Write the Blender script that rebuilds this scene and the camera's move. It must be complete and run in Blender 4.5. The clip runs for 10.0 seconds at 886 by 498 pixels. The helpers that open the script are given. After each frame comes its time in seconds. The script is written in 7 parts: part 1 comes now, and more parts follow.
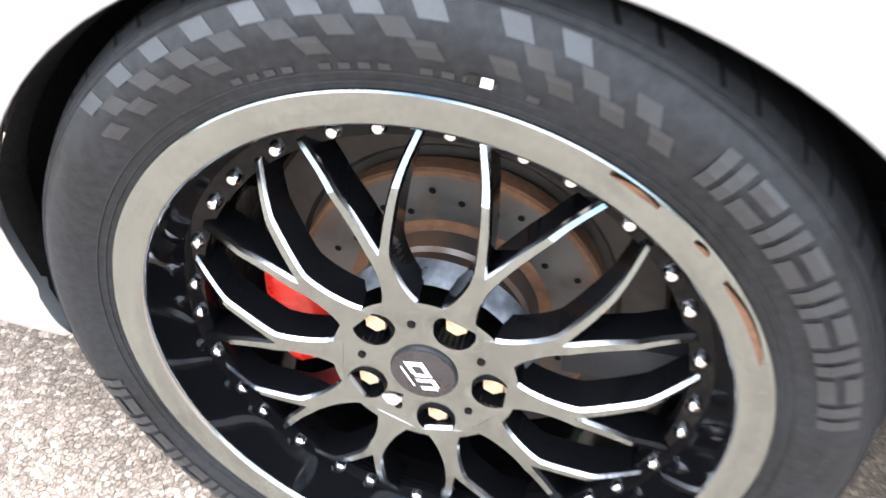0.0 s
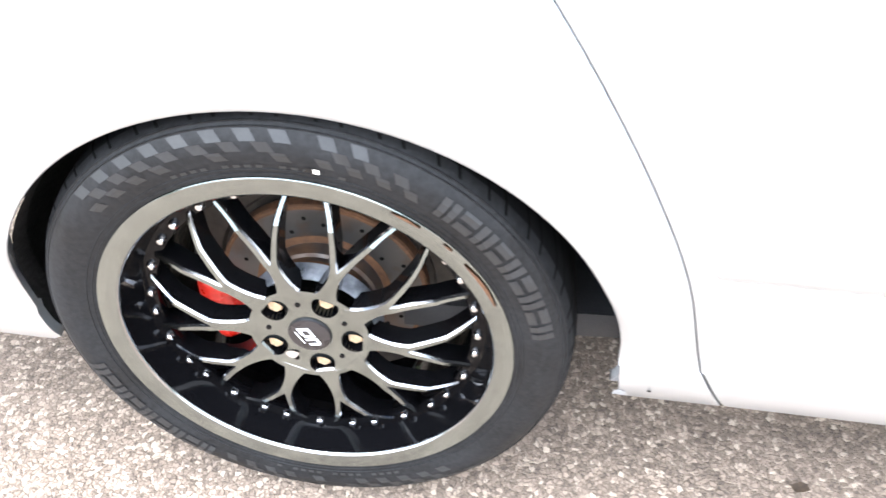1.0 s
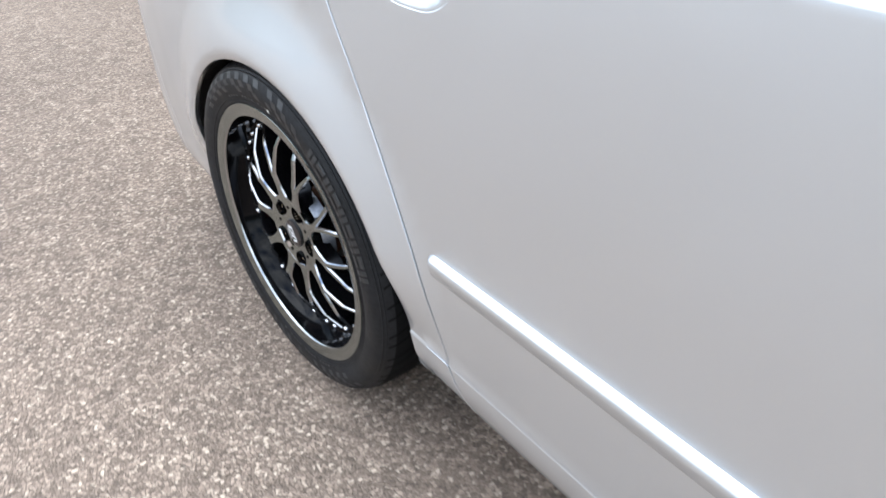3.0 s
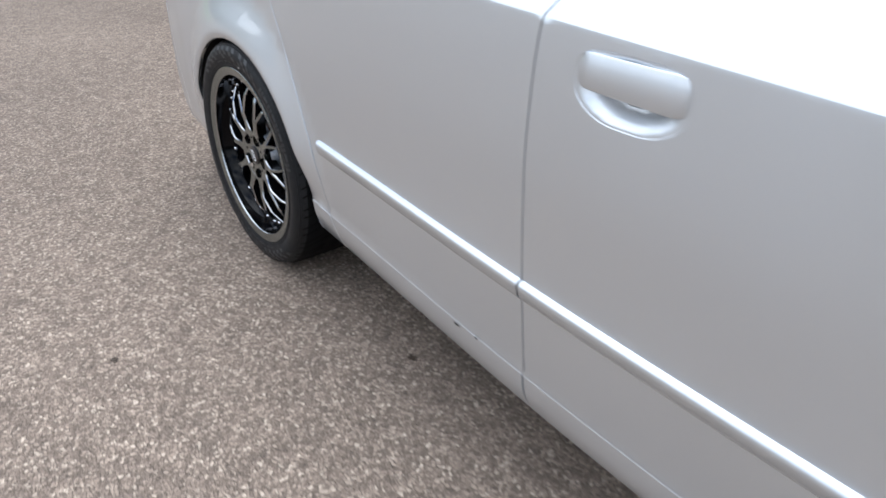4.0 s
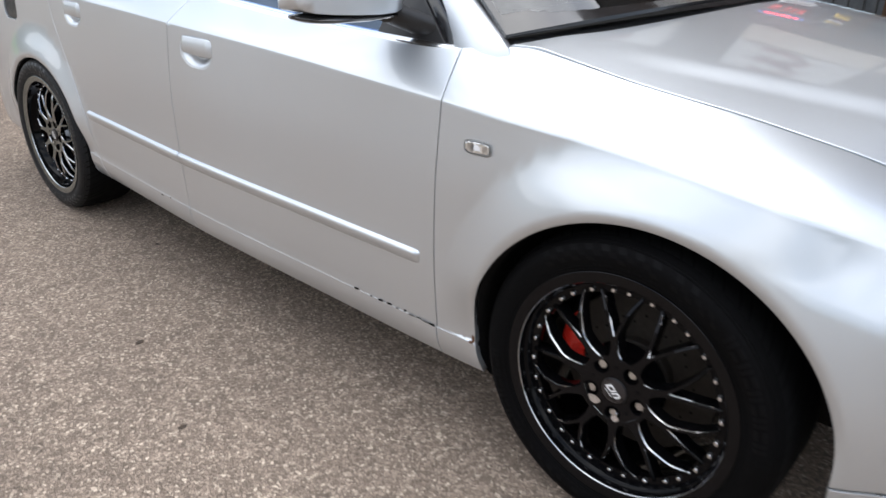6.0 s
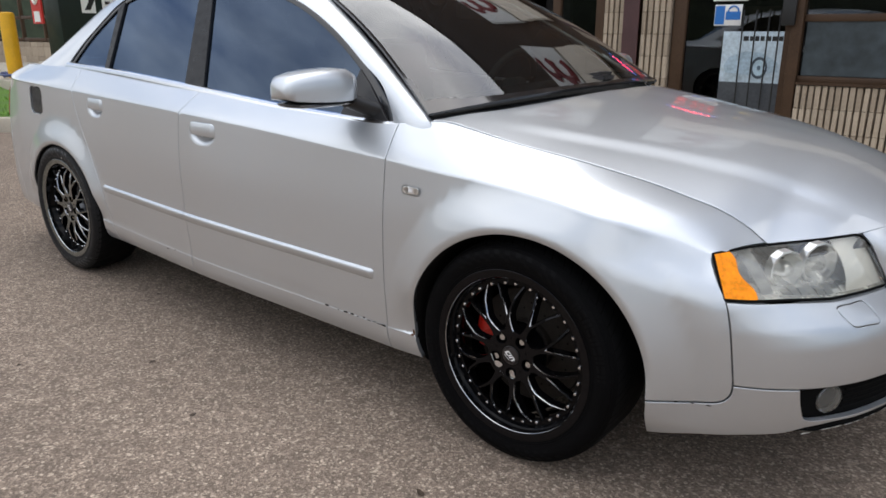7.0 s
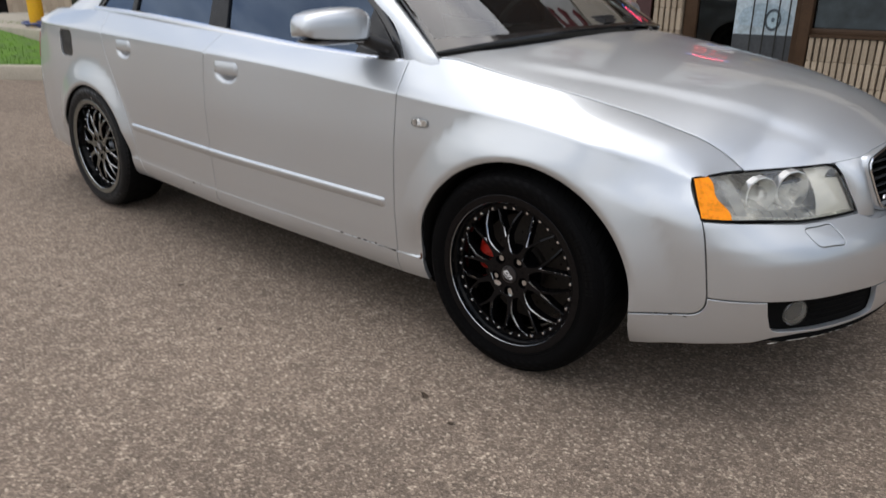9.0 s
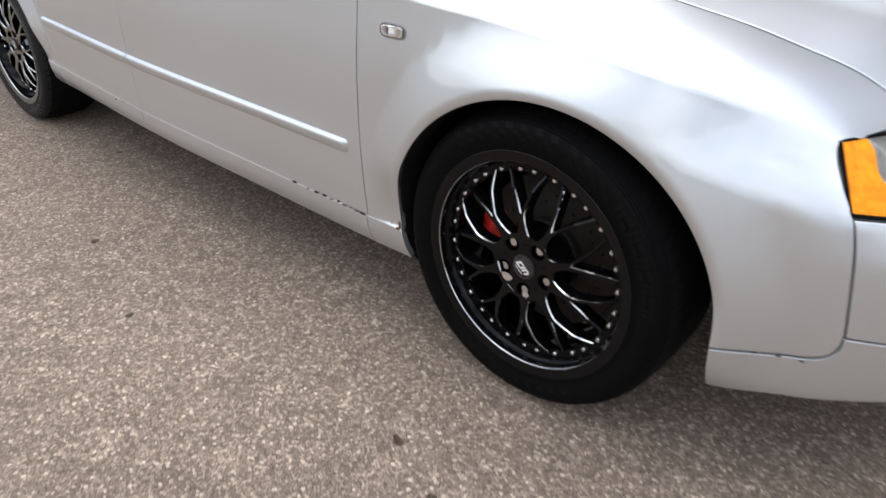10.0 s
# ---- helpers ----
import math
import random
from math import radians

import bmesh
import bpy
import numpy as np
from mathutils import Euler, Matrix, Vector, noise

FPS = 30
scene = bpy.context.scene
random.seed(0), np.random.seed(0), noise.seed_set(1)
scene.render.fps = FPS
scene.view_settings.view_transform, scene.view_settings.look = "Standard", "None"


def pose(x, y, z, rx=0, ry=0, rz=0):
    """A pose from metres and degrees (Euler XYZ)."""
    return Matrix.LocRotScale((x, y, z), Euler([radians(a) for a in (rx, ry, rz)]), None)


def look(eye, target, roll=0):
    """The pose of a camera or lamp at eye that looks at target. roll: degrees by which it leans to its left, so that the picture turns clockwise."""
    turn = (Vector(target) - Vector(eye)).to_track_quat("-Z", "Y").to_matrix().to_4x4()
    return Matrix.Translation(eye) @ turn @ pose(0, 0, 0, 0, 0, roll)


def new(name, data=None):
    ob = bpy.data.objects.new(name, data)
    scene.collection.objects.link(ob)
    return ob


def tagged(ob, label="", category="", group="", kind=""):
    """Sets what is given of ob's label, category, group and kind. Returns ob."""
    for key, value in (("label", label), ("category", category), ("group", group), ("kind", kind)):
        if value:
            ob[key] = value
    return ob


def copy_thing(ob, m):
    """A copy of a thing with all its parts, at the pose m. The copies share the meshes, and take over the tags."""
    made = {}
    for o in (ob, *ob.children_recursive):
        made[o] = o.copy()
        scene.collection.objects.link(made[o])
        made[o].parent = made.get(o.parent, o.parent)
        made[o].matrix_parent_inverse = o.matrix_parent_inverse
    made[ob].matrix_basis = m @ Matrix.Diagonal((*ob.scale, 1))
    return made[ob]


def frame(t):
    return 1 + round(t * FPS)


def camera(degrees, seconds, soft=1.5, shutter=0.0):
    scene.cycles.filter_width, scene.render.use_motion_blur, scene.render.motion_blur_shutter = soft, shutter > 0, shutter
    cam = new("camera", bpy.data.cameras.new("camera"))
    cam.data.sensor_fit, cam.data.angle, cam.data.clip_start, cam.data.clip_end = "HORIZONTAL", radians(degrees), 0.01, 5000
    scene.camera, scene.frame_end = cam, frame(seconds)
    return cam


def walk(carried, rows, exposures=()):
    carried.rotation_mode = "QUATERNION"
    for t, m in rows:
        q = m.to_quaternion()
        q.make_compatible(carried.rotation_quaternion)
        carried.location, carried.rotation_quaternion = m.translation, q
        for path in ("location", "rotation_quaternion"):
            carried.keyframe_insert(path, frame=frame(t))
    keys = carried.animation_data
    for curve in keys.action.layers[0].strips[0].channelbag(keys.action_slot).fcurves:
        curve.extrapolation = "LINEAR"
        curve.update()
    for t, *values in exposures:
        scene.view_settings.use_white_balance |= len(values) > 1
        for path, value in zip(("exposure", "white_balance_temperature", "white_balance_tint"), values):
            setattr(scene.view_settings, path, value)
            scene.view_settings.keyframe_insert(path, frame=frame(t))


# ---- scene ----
cam = camera(63.01, 10.0, shutter=0.3)
PATH = [
    (0, (0.1142, -0.3202, 0.7331), (-0.2948, 1.1993, -0.5013), -1.05),
    (0.5, (0.16, -0.4387, 0.8792), (-0.0982, 1.0262, -0.4578), -0.85),
    (1, (0.234, -0.5284, 0.9565), (0.047, 0.9767, -0.3472), -1.43),
    (1.5, (0.4012, -0.5771, 0.9776), (-0.1636, 0.8894, -0.2594), -5.09),
    (2, (0.5332, -0.5614, 1.0025), (-0.3649, 0.8047, -0.1495), -6.97),
    (2.5, (0.7333, -0.4726, 0.9934), (-0.3773, 0.6648, -0.2202), -8.08),
    (2.7, (0.8472, -0.3963, 0.9855), (-0.4, 0.6514, -0.175), -7.22),
    (3.8, (1.6524, -0.6132, 1.059), (0.2634, 0.4195, 0.057), -0.05),
    (4, (1.8116, -0.6516, 1.0553), (0.4043, 0.3808, 0.0786), -1.08),
    (4.5, (2.2029, -0.6903, 1.0715), (0.835, 0.3999, 0.1018), 0.36),
    (4.7, (2.3327, -0.713, 1.0586), (0.9888, 0.4568, 0.1502), -0.10),
    (5, (2.5263, -0.8154, 1.087), (1.235, 0.42, 0.189), 0.17),
    (5.5, (2.8688, -0.9208, 1.0939), (1.6098, 0.402, 0.2782), -0.24),
    (6, (3.1773, -1.0697, 1.1211), (1.9578, 0.2932, 0.3117), 0.73),
    (6.2, (3.2772, -1.1436, 1.1133), (2.0709, 0.27, 0.374), 0.92),
    (7.3, (3.7628, -1.6224, 1.1831), (2.5316, -0.1238, 0.6948), 0.25),
    (7.5, (3.8259, -1.7034, 1.1864), (2.5868, -0.1896, 0.7705), 0.60),
    (8, (3.8757, -1.8148, 1.1973), (2.6395, -0.2991, 0.7796), 0.26),
    (8.3, (3.8745, -1.8025, 1.1767), (2.641, -0.299, 0.726), -0.85),
    (8.5, (3.873, -1.7926, 1.1629), (2.6417, -0.2987, 0.6607), -1.59),
    (9, (3.7986, -1.6253, 1.1312), (2.5775, -0.2008, 0.4388), 0.29),
    (9.5, (3.6028, -1.3258, 1.0692), (2.4682, 0.0661, 0.1888), 1.90),
    (10, (3.3647, -1.0108, 1.0548), (2.1932, 0.2795, 0.0737), 0.15),
]
EXPOSURES = [(0, 2.9, 6050, 8), (0.5, 3.12, 6100, 8), (1.0, 2.82, 6100, 8), (1.5, 2.0, 6050, 8), (2.0, 1.65, 6000, 7), (2.5, 1.5, 5950, 7), (3.0, 1.15, 5950, 7), (4.0, 0.62, 5950, 8), (5.0, 0.46, 6100, 8), (5.5, 0.38, 6200, 8), (6.0, 0.5, 6300, 9), (7.0, 0.08, 6450, 10), (8.0, -0.16, 6650, 10), (8.6, -0.15, 6700, 10), (9.5, 0.25, 6500, 10), (10.0, 0.5, 6450, 10)]
walk(cam, [(t, look(eye, target, roll)) for t, eye, target, roll in PATH], EXPOSURES)

# ---- light ----
world = bpy.data.worlds.new("sky")
scene.world = world
world.use_nodes = True
wn, wl = world.node_tree.nodes, world.node_tree.links
wn.clear()
w_out = wn.new("ShaderNodeOutputWorld")
w_bg = wn.new("ShaderNodeBackground")
w_sky = wn.new("ShaderNodeTexSky")
w_sky.sky_type = "NISHITA"
w_sky.sun_disc = False
w_sky.sun_elevation = radians(76)
w_sky.sun_rotation = radians(-43)
w_sky.dust_density = 0.8
w_co = wn.new("ShaderNodeTexCoord")
w_map = wn.new("ShaderNodeMapping")
w_map.inputs["Scale"].default_value = (1.0, 1.0, 2.6)
w_map.inputs["Location"].default_value = (3.1, 1.7, 0.4)
w_noise = wn.new("ShaderNodeTexNoise")
w_noise.inputs["Scale"].default_value = 2.1
w_noise.inputs["Detail"].default_value = 8.0
w_noise.inputs["Roughness"].default_value = 0.56
w_ramp = wn.new("ShaderNodeValToRGB")
w_ramp.color_ramp.elements[0].position = 0.38
w_ramp.color_ramp.elements[1].position = 0.58
w_shade = wn.new("ShaderNodeTexNoise")
w_shade.inputs["Scale"].default_value = 3.3
w_shade.inputs["Detail"].default_value = 5.0
w_cloud = wn.new("ShaderNodeValToRGB")
w_cloud.color_ramp.elements[0].position = 0.3
w_cloud.color_ramp.elements[0].color = (6.0, 6.2, 6.6, 1)
w_cloud.color_ramp.elements[1].position = 0.72
w_cloud.color_ramp.elements[1].color = (14.5, 14.4, 14.4, 1)
w_mix = wn.new("ShaderNodeMix")
w_mix.data_type = "RGBA"
wl.new(w_co.outputs["Generated"], w_map.inputs["Vector"])
wl.new(w_map.outputs["Vector"], w_noise.inputs["Vector"])
wl.new(w_map.outputs["Vector"], w_shade.inputs["Vector"])
wl.new(w_noise.outputs["Fac"], w_ramp.inputs["Fac"])
wl.new(w_shade.outputs["Fac"], w_cloud.inputs["Fac"])
wl.new(w_ramp.outputs["Color"], w_mix.inputs["Factor"])
wl.new(w_sky.outputs["Color"], w_mix.inputs["A"])
wl.new(w_cloud.outputs["Color"], w_mix.inputs["B"])
# an overcast sky is brighter overhead than near the horizon
w_sep = wn.new("ShaderNodeSeparateXYZ")
w_up = wn.new("ShaderNodeMapRange")
w_up.inputs["From Min"].default_value, w_up.inputs["From Max"].default_value = 0.0, 0.85
w_up.inputs["To Min"].default_value, w_up.inputs["To Max"].default_value = 0.62, 1.6
w_grade = wn.new("ShaderNodeVectorMath")
w_grade.operation = "SCALE"
wl.new(w_co.outputs["Generated"], w_sep.inputs[0])
wl.new(w_sep.outputs["Z"], w_up.inputs["Value"])
wl.new(w_mix.outputs["Result"], w_grade.inputs[0])
wl.new(w_up.outputs["Result"], w_grade.inputs["Scale"])
wl.new(w_grade.outputs["Vector"], w_bg.inputs["Color"])
w_bg.inputs["Strength"].default_value = 0.125
wl.new(w_bg.outputs["Background"], w_out.inputs["Surface"])

sun = new("sun", bpy.data.lights.new("sun", "SUN"))
sun.data.energy = 0.7
sun.data.angle = radians(50)
sun.data.color = (1.0, 0.96, 0.9)
sun.matrix_world = look((-1.5, 1.6, 9.0), (0.0, 0, 0))


# ---- materials ----
def mat(name, color, rough=0.5, metal=0.0, **more):
    m = bpy.data.materials.new(name)
    m.use_nodes = True
    b = m.node_tree.nodes["Principled BSDF"]
    b.inputs["Base Color"].default_value = (*color, 1)
    b.inputs["Roughness"].default_value = rough
    b.inputs["Metallic"].default_value = metal
    for key, value in more.items():
        b.inputs[key.replace("_", " ")].default_value = value
    return m


def vary(m, scale=6.0, amount=0.25, fine=60.0, bump=0.15, depth=0.002, rough_amount=0.15, stretch=(1, 1, 1)):
    """Two scales of colour and gloss variation and a fine relief on a material."""
    nt = m.node_tree
    n, l = nt.nodes, nt.links
    b = n["Principled BSDF"]
    base = tuple(b.inputs["Base Color"].default_value)
    rough = b.inputs["Roughness"].default_value
    co = n.new("ShaderNodeTexCoord")
    mp = n.new("ShaderNodeMapping")
    mp.inputs["Scale"].default_value = stretch
    l.new(co.outputs["Object"], mp.inputs["Vector"])
    big, small = n.new("ShaderNodeTexNoise"), n.new("ShaderNodeTexNoise")
    big.inputs["Scale"].default_value, big.inputs["Detail"].default_value = scale, 6
    small.inputs["Scale"].default_value, small.inputs["Detail"].default_value = fine, 4
    l.new(mp.outputs["Vector"], big.inputs["Vector"])
    l.new(mp.outputs["Vector"], small.inputs["Vector"])
    add = n.new("ShaderNodeMath")
    add.operation = "ADD"
    l.new(big.outputs["Fac"], add.inputs[0])
    l.new(small.outputs["Fac"], add.inputs[1])
    rng = n.new("ShaderNodeMapRange")
    rng.inputs["From Min"].default_value, rng.inputs["From Max"].default_value = 0.6, 1.4
    rng.inputs["To Min"].default_value, rng.inputs["To Max"].default_value = 1 - amount, 1 + amount
    l.new(add.outputs[0], rng.inputs["Value"])
    mul = n.new("ShaderNodeVectorMath")
    mul.operation = "SCALE"
    mul.inputs[0].default_value = base[:3]
    l.new(rng.outputs["Result"], mul.inputs["Scale"])
    l.new(mul.outputs["Vector"], b.inputs["Base Color"])
    rr = n.new("ShaderNodeMapRange")
    rr.inputs["From Min"].default_value, rr.inputs["From Max"].default_value = 0.3, 0.7
    rr.inputs["To Min"].default_value, rr.inputs["To Max"].default_value = max(rough - rough_amount, 0.02), min(rough + rough_amount, 1)
    l.new(big.outputs["Fac"], rr.inputs["Value"])
    l.new(rr.outputs["Result"], b.inputs["Roughness"])
    if bump:
        bp = n.new("ShaderNodeBump")
        bp.inputs["Strength"].default_value, bp.inputs["Distance"].default_value = bump, depth
        l.new(small.outputs["Fac"], bp.inputs["Height"])
        l.new(bp.outputs["Normal"], b.inputs["Normal"])
    return m


def thin_glass(name, tint, gloss=1.0, rough=0.0, haze=0.0, sheen=(0.95, 0.97, 1.0)):
    """A pane: clear or tinted straight-through light, with a mirror gloss by Fresnel."""
    m = bpy.data.materials.new(name)
    m.use_nodes = True
    n, l = m.node_tree.nodes, m.node_tree.links
    n.clear()
    out, mix = n.new("ShaderNodeOutputMaterial"), n.new("ShaderNodeMixShader")
    clear, shine, fr = n.new("ShaderNodeBsdfTransparent"), n.new("ShaderNodeBsdfGlossy"), n.new("ShaderNodeFresnel")
    clear.inputs["Color"].default_value = (*tint, 1)
    shine.inputs["Color"].default_value = (*sheen, 1)
    shine.inputs["Roughness"].default_value = rough
    fr.inputs["IOR"].default_value = 1.52
    add = n.new("ShaderNodeMath")
    add.operation = "MULTIPLY_ADD"
    add.use_clamp = True
    add.inputs[1].default_value, add.inputs[2].default_value = 1.35, gloss
    l.new(fr.outputs["Fac"], add.inputs[0])
    l.new(add.outputs[0], mix.inputs["Fac"])
    l.new(clear.outputs[0], mix.inputs[1])
    l.new(shine.outputs[0], mix.inputs[2])
    if haze:
        dull, mix2 = n.new("ShaderNodeBsdfDiffuse"), n.new("ShaderNodeMixShader")
        dull.inputs["Color"].default_value = (0.8, 0.79, 0.72, 1)
        mix2.inputs["Fac"].default_value = haze
        l.new(mix.outputs[0], mix2.inputs[1])
        l.new(dull.outputs[0], mix2.inputs[2])
        mix = mix2
    l.new(mix.outputs[0], out.inputs["Surface"])
    return m


def glow(name, color, strength):
    m = mat(name, (0.02, 0.02, 0.02), 0.4)
    b = m.node_tree.nodes["Principled BSDF"]
    b.inputs["Emission Color"].default_value = (*color, 1)
    b.inputs["Emission Strength"].default_value = strength
    return m


def silver_paint():
    m = mat("silver_paint", (0.645, 0.675, 0.702), 0.4, 0.84, Coat_Weight=0.9, Coat_Roughness=0.03, Coat_IOR=1.62)
    n, l = m.node_tree.nodes, m.node_tree.links
    b = n["Principled BSDF"]
    co, flake, film = n.new("ShaderNodeTexCoord"), n.new("ShaderNodeTexVoronoi"), n.new("ShaderNodeTexNoise")
    flake.inputs["Scale"].default_value = 1400
    film.inputs["Scale"].default_value, film.inputs["Detail"].default_value = 2.2, 7
    l.new(co.outputs["Object"], flake.inputs["Vector"])
    l.new(co.outputs["Object"], film.inputs["Vector"])
    bp = n.new("ShaderNodeBump")
    bp.inputs["Strength"].default_value, bp.inputs["Distance"].default_value = 0.06, 0.0006
    l.new(flake.outputs["Distance"], bp.inputs["Height"])
    l.new(bp.outputs["Normal"], b.inputs["Normal"])
    rr = n.new("ShaderNodeMapRange")
    rr.inputs["From Min"].default_value, rr.inputs["From Max"].default_value = 0.3, 0.7
    rr.inputs["To Min"].default_value, rr.inputs["To Max"].default_value = 0.37, 0.44
    l.new(film.outputs["Fac"], rr.inputs["Value"])
    l.new(rr.outputs["Result"], b.inputs["Roughness"])
    return m


def asphalt():
    """Worn asphalt: beige and grey stones in a dark binder, with stains and dust."""
    m = mat("asphalt", (0.2, 0.19, 0.175), 0.9)
    n, l = m.node_tree.nodes, m.node_tree.links
    b = n["Principled BSDF"]
    co = n.new("ShaderNodeTexCoord")
    stone, stone2 = n.new("ShaderNodeTexVoronoi"), n.new("ShaderNodeTexVoronoi")
    stone.inputs["Scale"].default_value, stone2.inputs["Scale"].default_value = 135, 320
    edge = n.new("ShaderNodeTexVoronoi")
    edge.feature = "DISTANCE_TO_EDGE"
    edge.inputs["Scale"].default_value = 135
    dust, patch_n = n.new("ShaderNodeTexNoise"), n.new("ShaderNodeTexNoise")
    dust.inputs["Scale"].default_value, dust.inputs["Detail"].default_value = 14, 6
    patch_n.inputs["Scale"].default_value, patch_n.inputs["Detail"].default_value = 0.7, 6
    warp, push = n.new("ShaderNodeTexNoise"), n.new("ShaderNodeVectorMath")
    warp.inputs["Scale"].default_value, warp.inputs["Detail"].default_value = 130, 3
    l.new(co.outputs["Object"], warp.inputs["Vector"])
    push.operation = "MULTIPLY_ADD"
    push.inputs[1].default_value = (0.011, 0.011, 0.011)
    l.new(warp.outputs["Color"], push.inputs[0])
    l.new(co.outputs["Object"], push.inputs[2])
    for t in (stone, stone2, edge):
        l.new(push.outputs["Vector"], t.inputs["Vector"])
    for t in (dust, patch_n):
        l.new(co.outputs["Object"], t.inputs["Vector"])
    ramp = n.new("ShaderNodeValToRGB")
    e = ramp.color_ramp.elements
    e[0].position, e[0].color = 0.0, (0.13, 0.096, 0.071, 1)
    e[1].position, e[1].color = 1.0, (0.7, 0.573, 0.444, 1)
    for p, c in ((0.4, (0.236, 0.179, 0.136, 1)), (0.68, (0.335, 0.256, 0.195, 1)), (0.88, (0.46, 0.359, 0.275, 1))):
        k = e.new(p)
        k.color = c
    sep = n.new("ShaderNodeSeparateColor")
    l.new(stone.outputs["Color"], sep.inputs["Color"])
    l.new(sep.outputs["Red"], ramp.inputs["Fac"])
    ramp2 = n.new("ShaderNodeValToRGB")
    e = ramp2.color_ramp.elements
    e[0].color, e[1].color = (0.145, 0.109, 0.081, 1), (0.5, 0.387, 0.297, 1)
    sep2 = n.new("ShaderNodeSeparateColor")
    l.new(stone2.outputs["Color"], sep2.inputs["Color"])
    l.new(sep2.outputs["Green"], ramp2.inputs["Fac"])
    m1 = n.new("ShaderNodeMix")
    m1.data_type = "RGBA"
    m1.inputs["Factor"].default_value = 0.28
    l.new(ramp.outputs["Color"], m1.inputs["A"])
    l.new(ramp2.outputs["Color"], m1.inputs["B"])
    er = n.new("ShaderNodeMapRange")
    er.inputs["From Max"].default_value = 0.12
    er.inputs["To Min"].default_value = 0.6
    l.new(edge.outputs["Distance"], er.inputs["Value"])
    dr = n.new("ShaderNodeMapRange")
    dr.inputs["From Min"].default_value, dr.inputs["From Max"].default_value = 0.3, 0.7
    dr.inputs["To Min"].default_value, dr.inputs["To Max"].default_value = 0.86, 1.14
    l.new(dust.outputs["Fac"], dr.inputs["Value"])
    pr = n.new("ShaderNodeMapRange")
    pr.inputs["From Min"].default_value, pr.inputs["From Max"].default_value = 0.3, 0.7
    pr.inputs["To Min"].default_value, pr.inputs["To Max"].default_value = 0.86, 1.12
    l.new(patch_n.outputs["Fac"], pr.inputs["Value"])
    k1, k2 = n.new("ShaderNodeMath"), n.new("ShaderNodeMath")
    k1.operation = k2.operation = "MULTIPLY"
    l.new(er.outputs["Result"], k1.inputs[0])
    l.new(dr.outputs["Result"], k1.inputs[1])
    l.new(k1.outputs[0], k2.inputs[0])
    l.new(pr.outputs["Result"], k2.inputs[1])
    sc = n.new("ShaderNodeVectorMath")
    sc.operation = "SCALE"
    l.new(m1.outputs["Result"], sc.inputs[0])
    l.new(k2.outputs[0], sc.inputs["Scale"])
    l.new(sc.outputs["Vector"], b.inputs["Base Color"])
    bp = n.new("ShaderNodeBump")
    bp.inputs["Strength"].default_value, bp.inputs["Distance"].default_value = 1.0, 0.004
    l.new(er.outputs["Result"], bp.inputs["Height"])
    l.new(bp.outputs["Normal"], b.inputs["Normal"])
    return m


def rusty_steel():
    m = mat("brake_steel", (0.3, 0.29, 0.28), 0.4, 0.8)
    n, l = m.node_tree.nodes, m.node_tree.links
    b = n["Principled BSDF"]
    co, no, no2 = n.new("ShaderNodeTexCoord"), n.new("ShaderNodeTexNoise"), n.new("ShaderNodeTexNoise")
    no.inputs["Scale"].default_value, no.inputs["Detail"].default_value = 18, 8
    no2.inputs["Scale"].default_value, no2.inputs["Detail"].default_value = 90, 4
    l.new(co.outputs["Object"], no.inputs["Vector"])
    l.new(co.outputs["Object"], no2.inputs["Vector"])
    r = n.new("ShaderNodeValToRGB")
    e = r.color_ramp.elements
    e[0].position, e[0].color = 0.46, (0.12, 0.115, 0.11, 1)
    e[1].position, e[1].color = 0.64, (0.09, 0.05, 0.03, 1)
    l.new(no.outputs["Fac"], r.inputs["Fac"])
    l.new(r.outputs["Color"], b.inputs["Base Color"])
    mr = n.new("ShaderNodeMapRange")
    mr.inputs["From Min"].default_value, mr.inputs["From Max"].default_value = 0.5, 0.66
    mr.inputs["To Min"].default_value, mr.inputs["To Max"].default_value = 0.85, 0.1
    l.new(no.outputs["Fac"], mr.inputs["Value"])
    l.new(mr.outputs["Result"], b.inputs["Metallic"])
    bp = n.new("ShaderNodeBump")
    bp.inputs["Strength"].default_value, bp.inputs["Distance"].default_value = 0.4, 0.001
    l.new(no2.outputs["Fac"], bp.inputs["Height"])
    l.new(bp.outputs["Normal"], b.inputs["Normal"])
    return m


M_PAINT = silver_paint()
M_ASPHALT = asphalt()
M_GAP = mat("dark_seam", (0.004, 0.004, 0.004), 0.9, 0.0, Specular_IOR_Level=0.1)
# seam grey, lightened to stand for light reflected into the gaps; also one chip
M_SEAM = vary(mat("lightened_seam_grey", (0.32, 0.325, 0.335), 0.7), 20, 0.3, 200, 0.1)
M_LINER = vary(mat("arch_liner", (0.006, 0.0054, 0.005), 0.9, 0.0, Specular_IOR_Level=0.2), 12, 0.5, 120, 0.6, 0.003)
M_BLACK = vary(mat("black_plastic", (0.018, 0.018, 0.019), 0.42), 20, 0.2, 400, 0.15, 0.0005)
M_GLOSSBLACK = vary(mat("gloss_black", (0.012, 0.012, 0.013), 0.12, 0.0, Coat_Weight=0.6), 9, 0.2, 80, 0.0)
M_TRIM = vary(mat("pillar_film", (0.01, 0.01, 0.011), 0.36, 0.0, Specular_IOR_Level=0.3), 30, 0.15, 300, 0.1, 0.0004)
M_CHROME = mat("bright_trim", (0.82, 0.83, 0.85), 0.16, 1.0)
M_RUBBER = vary(mat("tyre_rubber", (0.003, 0.003, 0.0033), 0.6, 0.0, Specular_IOR_Level=0.06), 8, 0.45, 160, 0.35, 0.0012)
